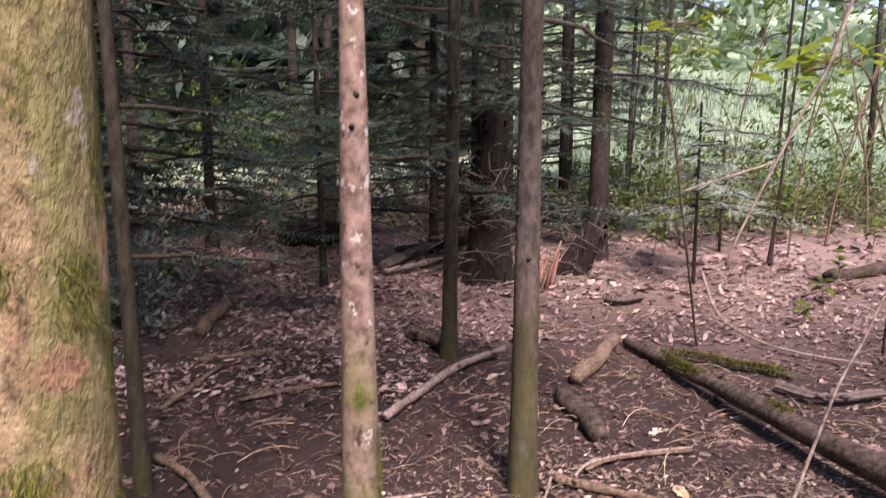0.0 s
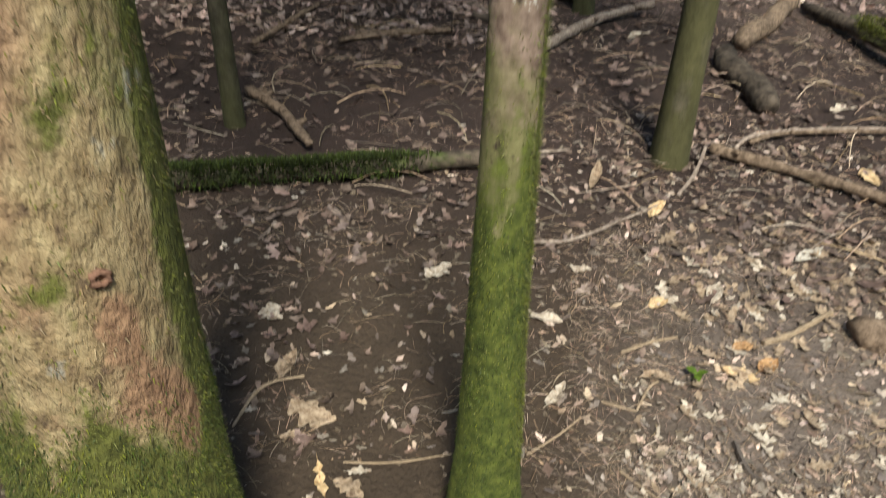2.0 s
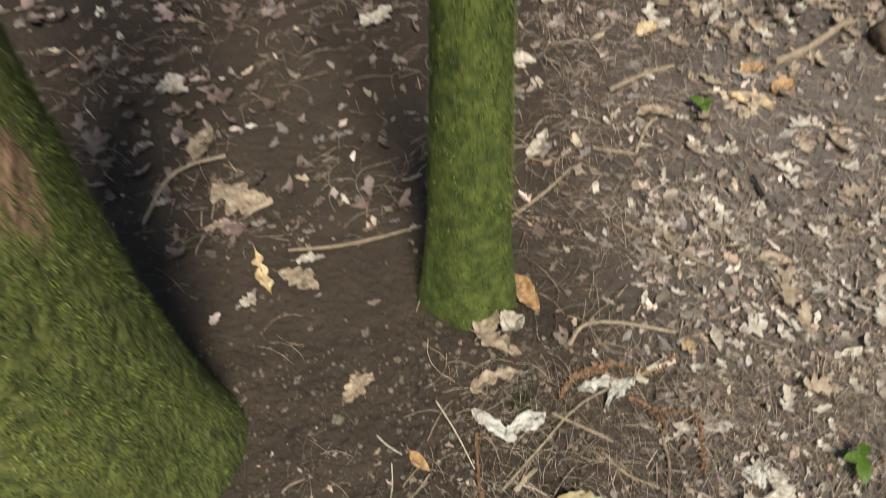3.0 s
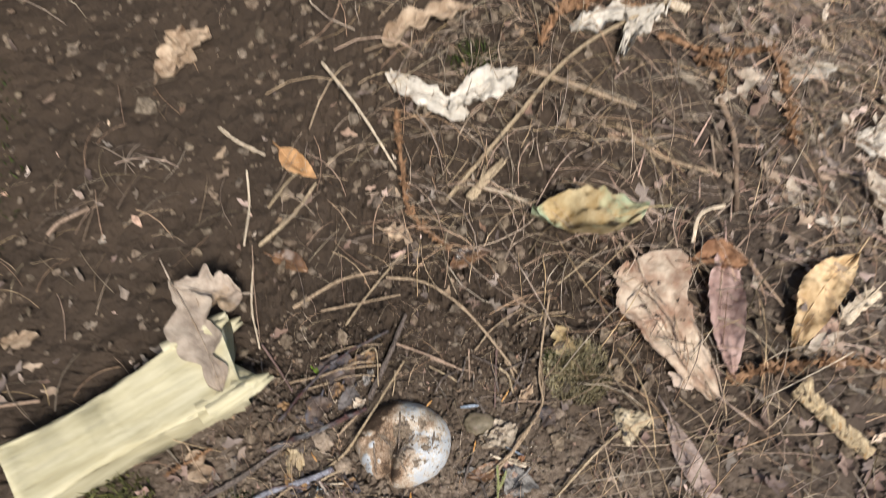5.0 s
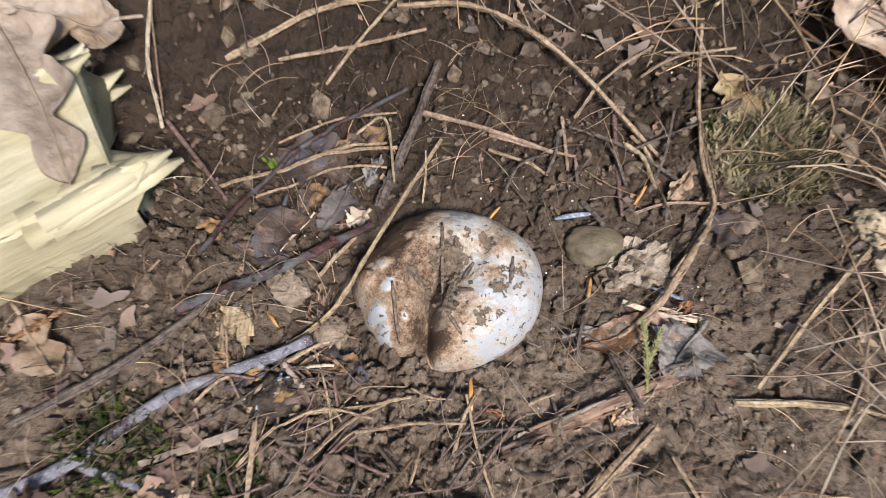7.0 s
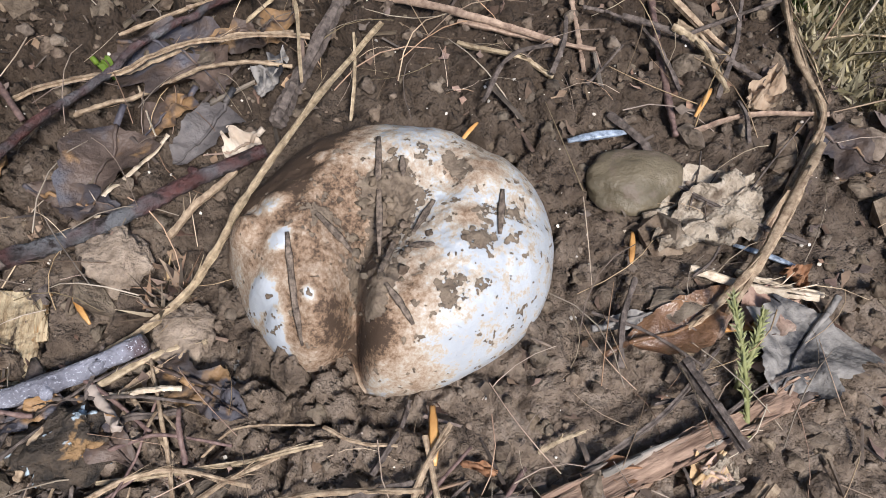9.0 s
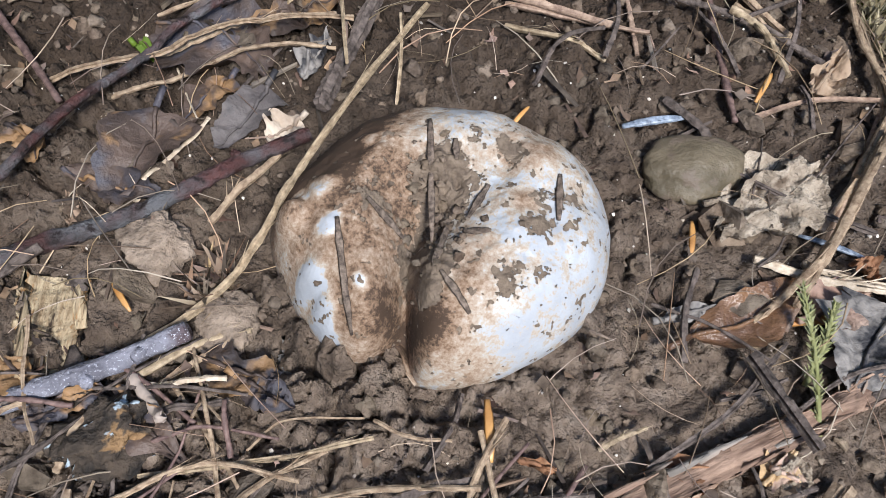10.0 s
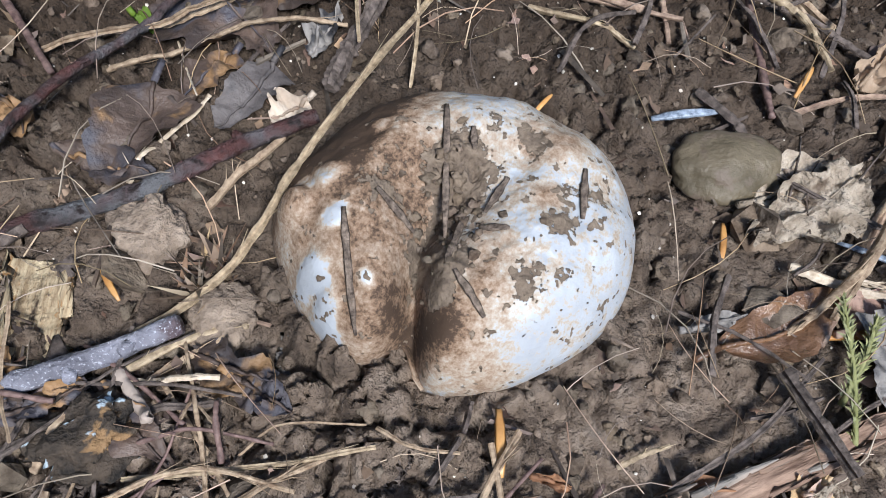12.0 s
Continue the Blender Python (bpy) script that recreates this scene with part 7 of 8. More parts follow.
stick("stem", [(-0.0665, 0.9838, 0.004), (-0.0697, 0.9672, 0.004), (-0.0694, 0.9518, 0.004), (-0.0772, 0.9414, 0.004), (-0.0837, 0.9341, 0.004)], 0.00065, STEM)
stick("stem", [(-0.1068, 0.9213, 0.002), (-0.0960, 0.9165, 0.002), (-0.0844, 0.9124, 0.002)], 0.0008, PALE)
stick("stem", [(-0.0973, 0.9201, 0.001), (-0.0913, 0.9167, 0.001), (-0.0825, 0.9130, 0.001)], 0.00059, PALE)
stick("grey_stick", [(-0.1144, 0.9030, 0.005), (-0.1090, 0.8865, 0.005)], 0.0011, DARKTWIG)
stick("stem", [(-0.2143, 0.8966, 0.002), (-0.1945, 0.8965, 0.002), (-0.1772, 0.8975, 0.002)], 0.00037, STRAW)
stick("stem", [(-0.2088, 0.9100, 0.002), (-0.2022, 0.8995, 0.002), (-0.1978, 0.8907, 0.002)], 0.00037, STEM)
stick("stem", [(-0.2155, 0.9120, 0.001), (-0.2126, 0.9089, 0.001), (-0.2097, 0.9049, 0.001)], 0.00078, STEM)
stick("stem", [(-0.1882, 0.9926, 0.004), (-0.1771, 0.9935, 0.008), (-0.1760, 0.9687, 0.009)], 0.00034, STRAW)
stick("stem", [(-0.1673, 0.9635, 0.001), (-0.1652, 0.9717, 0.006), (-0.1645, 0.9779, 0.01)], 0.00031, STRAW)
stick("stem", [(-0.1146, 0.9913, 0.001), (-0.1150, 0.9816, 0.001), (-0.1157, 0.9708, 0.001)], 0.00051, PINKST)
stick("stem", [(-0.0908, 0.9822, 0.001), (-0.0865, 0.9723, 0.001), (-0.0863, 0.9618, 0.001)], 0.00061, STEM)
stick("stem", [(-0.2325, 0.9014, 0.001), (-0.2251, 0.9032, 0.001), (-0.2159, 0.9065, 0.001)], 0.0006, DARKTWIG)
stick("stem", [(-0.2155, 0.9117, 0.002), (-0.2046, 0.9171, 0.002), (-0.1963, 0.9182, 0.002)], 0.00059, STRAW)
stick("stem", [(-0.2123, 0.9104, 0.002), (-0.2045, 0.9142, 0.002), (-0.1982, 0.9174, 0.002)], 0.00052, STEM)
stick("thin_twig", [(-0.2156, 0.9123, 0.003), (-0.2099, 0.9045, 0.003), (-0.2090, 0.9039, 0.003)], 0.0009, DEADWOOD)
stick("stem", [(-0.2142, 0.9103, 0.003), (-0.2058, 0.9094, 0.003), (-0.1996, 0.9091, 0.003)], 0.00039, PALE)
stick("stem", [(-0.2052, 0.9037, 0.004), (-0.2036, 0.9061, 0.004), (-0.2000, 0.9022, 0.004)], 0.00025, STEM)
stick("stem", [(-0.1977, 0.8987, 0.003), (-0.1908, 0.9023, 0.003), (-0.1786, 0.9013, 0.003)], 0.00025, STEM)
stick("stem", [(-0.1770, 0.9001, 0.002), (-0.1720, 0.8969, 0.002), (-0.1651, 0.8952, 0.002)], 0.0003, STEM)
stick("dark_twig", [(-0.1699, 0.8915, 0.002), (-0.1648, 0.8978, 0.002), (-0.1623, 0.9038, 0.002)], 0.00054, DARKTWIG)
stick("stem", [(-0.2325, 0.9244, 0.004), (-0.2315, 0.9111, 0.004), (-0.2278, 0.9020, 0.004)], 0.00028, STEM)
stick("dark_twig", [(-0.1133, 0.9582, 0.002), (-0.1081, 0.9483, 0.002), (-0.1070, 0.9405, 0.002)], 0.00069, DARKTWIG)
stick("thin_twig", [(-0.0958, 0.9760, 0.003), (-0.0902, 0.9708, 0.003), (-0.0882, 0.9589, 0.003)], 0.00077, STRAW)
stick("thin_twig", [(-0.2113, 0.9788, 0.0050), (-0.2081, 0.9686, 0.0050), (-0.2050, 0.9603, 0.0050)], 0.0002, PALE)
stick("stem", [(-0.1419, 0.8917, 0.002), (-0.1380, 0.8930, 0.002), (-0.1333, 0.8942, 0.002)], 0.00049, STRAW)
stick("stem", [(-0.1685, 1.0490, 0.001), (-0.1398, 1.0391, 0.006), (-0.1117, 1.0131, 0.008), (-0.0814, 0.9708, 0)], 0.0009, STEM)
stick("stem", [(-0.2138, 1.0244, 0.0040), (-0.1887, 1.0293, 0.0040), (-0.1586, 1.0335, 0.0040)], 0.0007, STEM)
stick("stem", [(-0.2334, 1.0289, 0.003), (-0.2009, 1.0476, 0.003), (-0.1736, 1.0529, 0.003)], 0.0009, STEM)
stick("stem", [(-0.1649, 0.9999, 0.002), (-0.1380, 0.9869, 0.002), (-0.1190, 0.9764, 0.002)], 0.0009, PINKST)
stick("stem", [(-0.1973, 1.0139, 0.004), (-0.1771, 1.0412, 0.004), (-0.1560, 1.0653, 0.004)], 0.0006, STRAW)
stick("stem", [(-0.0548, 1.0269, 0.002), (-0.0655, 0.9882, 0.002), (-0.0709, 0.9494, 0.002), (-0.0928, 0.9256, 0.002)], 0.00077, STEM)
stick("stem", [(-0.0797, 0.8856, 0.002), (-0.0418, 0.8794, 0.002), (0.0030, 0.8602, 0.002)], 0.00088, STRAW)
stick("stem", [(-0.0726, 0.8890, 0.004), (-0.0429, 0.9147, 0.004), (-0.0218, 0.9303, 0.004)], 0.0009, STRAW)
stick("stem", [(-0.1465, 0.8489, 0.002), (-0.1264, 0.8658, 0.002), (-0.1057, 0.8814, 0.002)], 0.001, STEM)
stick("stem", [(-0.1058, 0.9071, 0.002), (-0.0938, 0.9207, 0.002), (-0.0709, 0.9494, 0.002)], 0.00061, PINKST)
stick("stem", [(-0.0385, 0.8439, 0.003), (-0.0168, 0.8566, 0.003), (0.0064, 0.8652, 0.003)], 0.001, STRAW)
stick("stem", [(-0.0962, 0.8606, 0.002), (-0.0918, 0.8495, 0.002), (-0.0855, 0.8381, 0.002)], 0.00082, PINKST)
stick("stem", [(-0.2243, 0.8956, 0.003), (-0.2272, 0.8696, 0.003), (-0.2256, 0.8524, 0.003)], 0.00081, STEM)
stick("stem", [(-0.2623, 1.0629, 0.004), (-0.2618, 1.0311, 0.004), (-0.2551, 1.0007, 0.004)], 0.0007, PALE)
stick("thin_twig", [(-0.2981, 0.9023, 0.002), (-0.2659, 0.9180, 0.002), (-0.2325, 0.9375, 0.002)], 0.0014, DARKTWIG)
stick("straw_stick", [(-0.1212, 1.1072, 0.003), (-0.0672, 1.1693, 0.004), (-0.0008, 1.2380, 0.008), (0.1105, 1.2957, 0.012)], 0.0013, STRAW)
stick("stem", [(-0.2124, 1.2347, 0.01), (-0.1840, 1.1854, 0.012), (-0.1574, 1.1373, 0.003)], 0.001, PALE)
stick("conifer_stem", [(-0.1552, 1.1890, 0.004), (-0.1529, 1.1344, 0.004), (-0.1487, 1.0984, 0.004), (-0.1220, 1.0651, 0.004)], 0.002, RUST)
stick("stem", [(-0.1044, 1.1198, 0.004), (-0.0781, 1.1099, 0.004), (-0.0589, 1.0991, 0.004)], 0.0012, PALE)
stick("grey_twig", [(0.1047, 1.1864, 0.002), (0.1059, 1.1458, 0.002), (0.0921, 1.0814, 0.002)], 0.0023, BARKBROWN)
stick("stem", [(0.0536, 1.0595, 0.002), (0.0613, 1.0783, 0.012), (0.0840, 1.0884, 0.004)], 0.0012, PALE)
stick("stem", [(-0.2932, 1.1828, 0.003), (-0.2786, 1.1697, 0.003), (-0.2572, 1.1565, 0.003)], 0.0012, PALE)
stick("stem", [(-0.2698, 1.1418, 0.006), (-0.2671, 1.1100, 0.006), (-0.2692, 1.0785, 0.006)], 0.0008, PALE)
stick("stem", [(-0.2588, 1.0787, 0.004), (-0.2353, 1.1015, 0.004), (-0.2177, 1.1281, 0.004)], 0.0011, STRAW)
stick("stem", [(-0.2529, 1.1090, 0.006), (-0.2399, 1.1284, 0.006), (-0.2266, 1.1421, 0.006)], 0.0009, STRAW)
stick("stem", [(-0.4130, 1.0988, 0.003), (-0.4037, 1.1094, 0.003), (-0.3852, 1.1191, 0.003)], 0.0013, PINKST)
stick("stem", [(-0.4538, 0.9745, 0.004), (-0.4226, 0.9744, 0.004), (-0.3995, 0.9769, 0.004)], 0.0012, PINKST)
stick("conifer_stem", [(-0.0345, 1.2448, 0.006), (-0.0095, 1.2811, 0.006), (0.0276, 1.2886, 0.006), (0.0608, 1.2715, 0.006)], 0.0027, RUST)
stick("conifer_stem", [(0.0675, 1.2516, 0.005), (0.1129, 1.2271, 0.005), (0.1533, 1.2276, 0.005), (0.1573, 1.1856, 0.005), (0.1491, 1.1438, 0.005)], 0.003, RUST)
stick("conifer_stem", [(0.0929, 1.2261, 0.004), (0.1100, 1.2129, 0.004), (0.1057, 1.1896, 0.004)], 0.0024, RUST)
stick("conifer_stem", [(0.0562, 0.9574, 0.003), (0.0864, 0.9636, 0.003), (0.1280, 0.9646, 0.003), (0.1635, 0.9586, 0.003)], 0.0028, RUST)
stick("split_stick", [(0.0964, 0.9485, 0.004), (0.1127, 0.9277, 0.004), (0.1332, 0.9036, 0.004)], 0.005, WOODCHIP)
stick("white_straw", [(0.1407, 0.9908, 0.006), (0.1543, 1.0008, 0.006), (0.1725, 1.0107, 0.006)], 0.0038, PALE)
stick("stem", [(-0.0470, 1.2206, 0.003), (0.0038, 1.1968, 0.003), (0.0350, 1.1804, 0.003)], 0.0018, STEM)
stick("stem", [(0.0184, 1.1673, 0.003), (0.0458, 1.1355, 0.003), (0.0882, 1.1153, 0.003)], 0.0015, STEM)
stick("conifer_stem", [(-0.2231, 0.8496, 0.002), (-0.2158, 0.8573, 0.002), (-0.1957, 0.8556, 0.002), (-0.1876, 0.8466, 0.002)], 0.0018, RUST)
stick("conifer_stem", [(-0.1767, 0.8368, 0.003), (-0.1508, 0.8411, 0.003), (-0.1229, 0.8354, 0.003), (-0.0988, 0.8247, 0.003)], 0.0019, RUST)
stick("stem", [(-0.1048, 1.1063, 0.004), (-0.0880, 1.1251, 0.004), (-0.0752, 1.1379, 0.004)], 0.0027, STRAW)
stick("stick", [(-0.4737, 1.5253, 0.004), (-0.3575, 1.5431, 0.004), (-0.2492, 1.5827, 0.004)], 0.0022, STEM)
stick("root", [(-0.7378, 1.5756, 0.004), (-0.7248, 1.6754, 0.01), (-0.6922, 1.7201, 0.008), (-0.6303, 1.7537, 0.004)], 0.0036, STEM)
stick("stick", [(-0.0134, 1.3350, 0.003), (0.0135, 1.3682, 0.012), (0.0714, 1.3736, 0.014), (0.1540, 1.3638, 0.004)], 0.003, STEM)
stick("conifer_stem", [(-0.0114, 1.2775, 0.004), (0.0469, 1.3034, 0.004), (0.1004, 1.2912, 0.004), (0.1453, 1.3195, 0.004)], 0.0037, RUST)
stick("stick", [(0.0974, 1.2761, 0.006), (0.0840, 1.2899, 0.006), (0.1436, 1.3133, 0.006)], 0.0033, PALE)
stick("stick", [(-0.0899, 1.6063, 0.003), (-0.0285, 1.6731, 0.003), (0.0263, 1.7369, 0.003)], 0.0026, STEM)
stick("stick", [(0.0724, 1.7891, 0.003), (0.1519, 1.7734, 0.003)], 0.0034, STEM)
stick("stick", [(0.1259, 1.9676, 0.005), (0.1992, 2.0123, 0.005), (0.2735, 2.0490, 0.005)], 0.0036, STEM)
stick("stick", [(0.1515, 1.7722, 0.004), (0.1845, 1.8501, 0.004), (0.2111, 1.8826, 0.004)], 0.003, STEM)
stick("stick", [(0.3599, 1.7135, 0.003), (0.3707, 1.6441, 0.003), (0.3916, 1.6175, 0.003)], 0.006, DARKTWIG)
stick("stick", [(0.1054, 1.5926, 0.003), (0.1537, 1.5486, 0.003), (0.2327, 1.4946, 0.003)], 0.0028, STEM)
stick("stick", [(-0.1225, 2.4090, 0.005), (-0.0039, 2.4396, 0.008), (0.1358, 2.5511, 0.012), (0.2896, 2.7053, 0.006)], 0.006, PALEBARK)
stick("stick", [(0.4871, 2.0554, 0.004), (0.5666, 2.1010, 0.004), (0.6908, 2.2008, 0.004)], 0.0075, STEM)
stick("stick", [(0.5923, 3.1267, 0.01), (0.6721, 3.2322, 0.01), (0.8336, 3.3080, 0.01), (1.2097, 3.3979, 0.01)], 0.007, PALEBARK)
stick("long_branch", [(0.4978, 3.0930, 0.014), (0.7225, 2.9838, 0.014), (0.9417, 2.8822, 0.014), (1.1617, 2.7000, 0.014), (1.3895, 2.5050, 0.014)], 0.018, BARKBROWN)
stick("pale_twig", [(0.4809, 3.1012, 0.02), (0.4242, 2.9248, 0.012), (0.3516, 2.7732, 0.004)], 0.007, PALEBARK)
stick("stick", [(-1.3338, 3.2461, 0.02), (-1.1362, 3.0920, 0.02), (-0.9450, 2.8412, 0.02)], 0.019, BARKBROWN)
stick("stick", [(-1.1278, 3.9022, 0.01), (-0.8753, 4.0265, 0.01), (-0.6683, 4.1455, 0.01)], 0.012, BARKBROWN)
stick("stick", [(-1.5218, 3.8006, 0.01), (-1.4578, 4.0949, 0.01), (-1.3986, 4.4826, 0.01)], 0.015, BARKBROWN)
stick("stick", [(-1.5667, 4.5569, 0.01), (-1.2589, 4.6523, 0.01), (-0.9914, 4.6139, 0.01)], 0.017, BARKBROWN)
stick("stick", [(-1.0668, 3.9903, 0.01), (-0.8220, 4.0649, 0.01), (-0.6702, 4.1440, 0.01)], 0.013, BARKBROWN)
stick("stick", [(-0.2401, 5.0391, 0.02), (-0.0595, 4.8636, 0.02), (0.0350, 4.6983, 0.02)], 0.043, BARKBROWN)
stick("stick", [(-1.0416, 3.9731, 0.01), (-0.8496, 4.0560, 0.01), (-0.6170, 4.1424, 0.01)], 0.014, BARKBROWN)
stick("stick", [(0.6465, 3.1537, 0.02), (0.7989, 3.2608, 0.02), (1.1966, 3.3494, 0.02)], 0.0086, BARKBROWN)
stick("stick", [(1.3043, 5.8508, 0.03), (1.4223, 5.7721, 0.03), (1.6334, 5.8885, 0.03)], 0.028, DARKTWIG)
stick("fallen_branch", [(2.1214, 5.9500, 0.25), (2.0015, 5.2821, 0.12), (2.0645, 5.0138, 0.06), (2.2661, 4.6816, 0.03), (2.6408, 4.3881, 0.03)], 0.010, PALEBARK)
stick("fallen_branch", [(-0.3017, 3.6826, 0.02), (-0.1471, 3.9624, 0.02), (0.0837, 4.3700, 0.03), (0.3997, 4.6198, 0.05)], 0.023, PALEBARK)
stick("fallen_stick", [(-0.5554, 6.8353, 0.05), (-0.2588, 7.5819, 0.05), (-0.0239, 8.0178, 0.05)], 0.048, DARKTWIG)
stick("fallen_stick", [(-0.5534, 6.8067, 0.03), (-0.2420, 7.0383, 0.03), (0.0342, 7.4113, 0.03)], 0.028, DEADWOOD)
stick("fallen_stick", [(1.9470, 4.1302, 0.03), (2.1391, 3.9329, 0.03), (2.4751, 3.9763, 0.03)], 0.026, DARKTWIG)
leaf("ragged", (0.0097, 1.0485), (0.0433, 0.9456), 0.058, OLDCHESTNUT, .014, "curled sweet chestnut leaf, tan and pinkish")
leaf("chestnut", (0.0783, 1.0588), (0.0583, 0.9566), 0.027, PINKDARK, .012, "folded leaf with brown upper end")
leaf("chestnut", (0.166, 1.0392), (0.1012, 0.9715), 0.030, ORANGEPALE, .012, "orange-brown ribbed leaf")
leaf("beech", (0.0216, 1.0821), (-0.0614, 1.0874), 0.037, GREENTAN, .024, "tan and green ribbed leaf, curled")
leaf("chestnut", (0.0117, 0.9376), (0.0371, 0.8736), 0.017, LAVLEAF, .004, "narrow greyish lavender leaf")
leaf("oak", (-0.1632, 1.2551), (-0.0857, 1.2881), 0.031, TANLEAF, .012, "tan curled dry leaf")
leaf("oak", (-0.1544, 1.3564), (-0.0938, 1.3150), 0.034, TANLEAF, .012, "tan curled dry leaf")
leaf("torn", (-0.1595, 1.2264), (-0.0996, 1.1793), 0.03, WHITELEAF, .008, "pale torn dry leaf")
leaf("torn", (-0.1137, 1.1813), (-0.0565, 1.2181), 0.027, WHITELEAF, .012, "pale torn dry leaf")
leaf("torn", (-0.0071, 1.2618), (0.0701, 1.2665), 0.029, WHITELEAF, .010, "pale torn dry leaf")
leaf("torn", (0.0302, 1.2296), (0.0798, 1.2799), 0.024, WHITELEAF, .014, "pale torn dry leaf")
leaf("torn", (0.1218, 1.2095), (0.1546, 1.2014), 0.019, PALELEAF, .006, "pale torn dry leaf")
leaf("torn", (0.1604, 1.1951), (0.2044, 1.2102), 0.022, WHITELEAF, .006, "pale torn dry leaf")
leaf("torn", (0.2041, 1.1440), (0.2437, 1.1359), 0.032, WHITELEAF, .006, "pale torn dry leaf")
leaf("torn", (0.2035, 1.1117), (0.2058, 1.0417), 0.029, PALELEAF, .006, "pale torn dry leaf")
leaf("beech", (0.0502, 1.0457), (0.0885, 1.0395), 0.024, RUSTLEAF, .014, "folded brown end of a dry leaf")
leaf("oak", (-0.3439, 1.2372), (-0.3283, 1.2852), 0.029, TANLEAF, .010, "small tan curled leaf")
leaf("beech", (-0.2457, 1.1618), (-0.2177, 1.1335), 0.017, ORANGELEAF, .006, "small orange-brown leaf")
leaf("beech", (-0.1229, 1.0518), (-0.0914, 1.0639), 0.015, BROWNLEAF, .004, "small dull brown leaf")
leaf("beech", (-0.2500, 1.0710), (-0.2230, 1.0560), 0.015, BROWNLEAF, .004, "rusty brown leaf")
leaf("oak", (-0.1692, 1.0857), (-0.1477, 1.0747), 0.018, TANLEAF, .004, "small tan leaf")
leaf("oak", (-0.0457, 0.9828), (-0.0531, 1.0046), 0.017, GREENTAN, .004, "small olive leaf")
leaf("oak", (-0.4313, 1.0185), (-0.4053, 1.0210), 0.017, TANLEAF, .004, "small tan leaf")
leaf("torn", (0.1257, 1.0013), (0.1301, 0.9586), 0.019, TANPINK, .006, "pinkish torn dry leaf")
leaf("oak", (-0.0521, 0.8127), (0.0014, 0.8275), 0.056, TANPINK, .008, "pale pinkish dry oak leaf")
leaf("torn", (-0.0115, 0.8183), (-0.0135, 0.8424), 0.018, TANLEAF, .006, "pale pinkish torn dry leaf")
leaf("torn", (0.0073, 0.8185), (0.0396, 0.8211), 0.026, TANLEAF, .010, "tan torn dry leaf")
leaf("oak", (0.0444, 0.8372), (0.0754, 0.8604), 0.02, TANLEAF, .010, "tan curled dry leaf")
leaf("torn", (-0.1042, 0.8475), (-0.0915, 0.8353), 0.015, TANPINK, .006, "pale pinkish torn dry leaf")
leaf("torn", (-0.2228, 0.8412), (-0.1865, 0.8506), 0.026, DARKLEAF, .006, "dark rotting leaf with a rusty rim")
leaf("oak", (-0.2964, 0.9359), (-0.2834, 0.9159), 0.017, TANLEAF, .006, "tan curled dry leaf")
leaf("beech", (-0.1093, 0.9336), (-0.0897, 0.9386), 0.013, PALECLAY, .003, "small beige leaf caked with soil")
leaf("torn", (-0.1122, 0.9268), (-0.0882, 0.9384), 0.0118, PALECLAY, .005, "beige crumpled leaf")
leaf("beech", (-0.1225, 0.9082), (-0.0985, 0.9178), 0.0105, BROWNLEAF, .003, "glossy brown curled leaf")
leaf("ragged", (-0.0850, 0.9085), (-0.0985, 0.8950), 0.026, GREYLEAF, .004, "grey rotting leaf with a pale edge")
leaf("beech", (-0.1000, 0.9095), (-0.0870, 0.9130), 0.011, TANPINK, .003, "pinkish dry leaf scrap")
leaf("ragged", (-0.2136, 0.9658), (-0.2213, 0.9455), 0.018, DARKLEAF, .005, "dark mottled rotting leaf with an orange rim")
leaf("ragged", (-0.1925, 0.9700), (-0.2025, 0.9560), 0.0125, SMOKELEAF, .003, "dark rotting leaf")
leaf("fan", (-0.1862, 0.9612), (-0.1932, 0.9580), 0.0085, PALELEAF, .003, "pale fan-shaped leaf skeleton")
leaf("beech", (-0.1983, 0.9100), (-0.1893, 0.9035), 0.0068, DARKLEAF, .002, "dark rotting leaf")
leaf("torn", (-0.2045, 0.9143), (-0.1918, 0.9081), 0.009, DARKLEAF, .003, "dark rotting torn leaf")
leaf("torn", (-0.2329, 0.9065), (-0.2195, 0.9104), 0.0064, DARKLEAF, .003, "dark rotting torn leaf")
leaf("torn", (-0.2175, 0.9109), (-0.2071, 0.8974), 0.0071, DARKLEAF, .004, "dark rotting torn leaf")
leaf("torn", (-0.2363, 0.9179), (-0.2280, 0.9086), 0.0066, DARKLEAF, .003, "dark rotting torn leaf")
leaf("torn", (-0.1856, 0.9713), (-0.1796, 0.9809), 0.0071, GREYLEAF, .004, "grey curled leaf scrap")
leaf("torn", (-0.2295, 0.9528), (-0.2128, 0.9462), 0.0083, DARKLEAF, .003, "brown mottled rotting leaf")
leaf("torn", (-0.2408, 0.9637), (-0.2346, 0.9554), 0.0076, DARKLEAF, .004, "dark leaf scrap")
leaf("torn", (-0.1747, 0.9338), (-0.1700, 0.9311), 0.0031, PALECLAY, .003, "beige leaf scrap")
leaf("torn", (-0.0847, 0.9548), (-0.0745, 0.9637), 0.0064, TANLEAF, .004, "tan leaf scrap")
leaf("torn", (-0.0893, 0.9185), (-0.0858, 0.9149), 0.0046, RUSTLEAF, .004, "rusty leaf scrap")
leaf("torn", (-0.1156, 0.8854), (-0.1113, 0.8824), 0.006, TANPINK, .002, "pale leaf scrap")
leaf("torn", (-0.1550, 0.8917), (-0.1493, 0.8893), 0.0023, RUSTLEAF, .002, "rusty leaf scrap")
leaf("beech", (-0.1264, 0.9116), (-0.1167, 0.9131), 0.0035, GREYLEAF, .002, "grey leaf scrap")
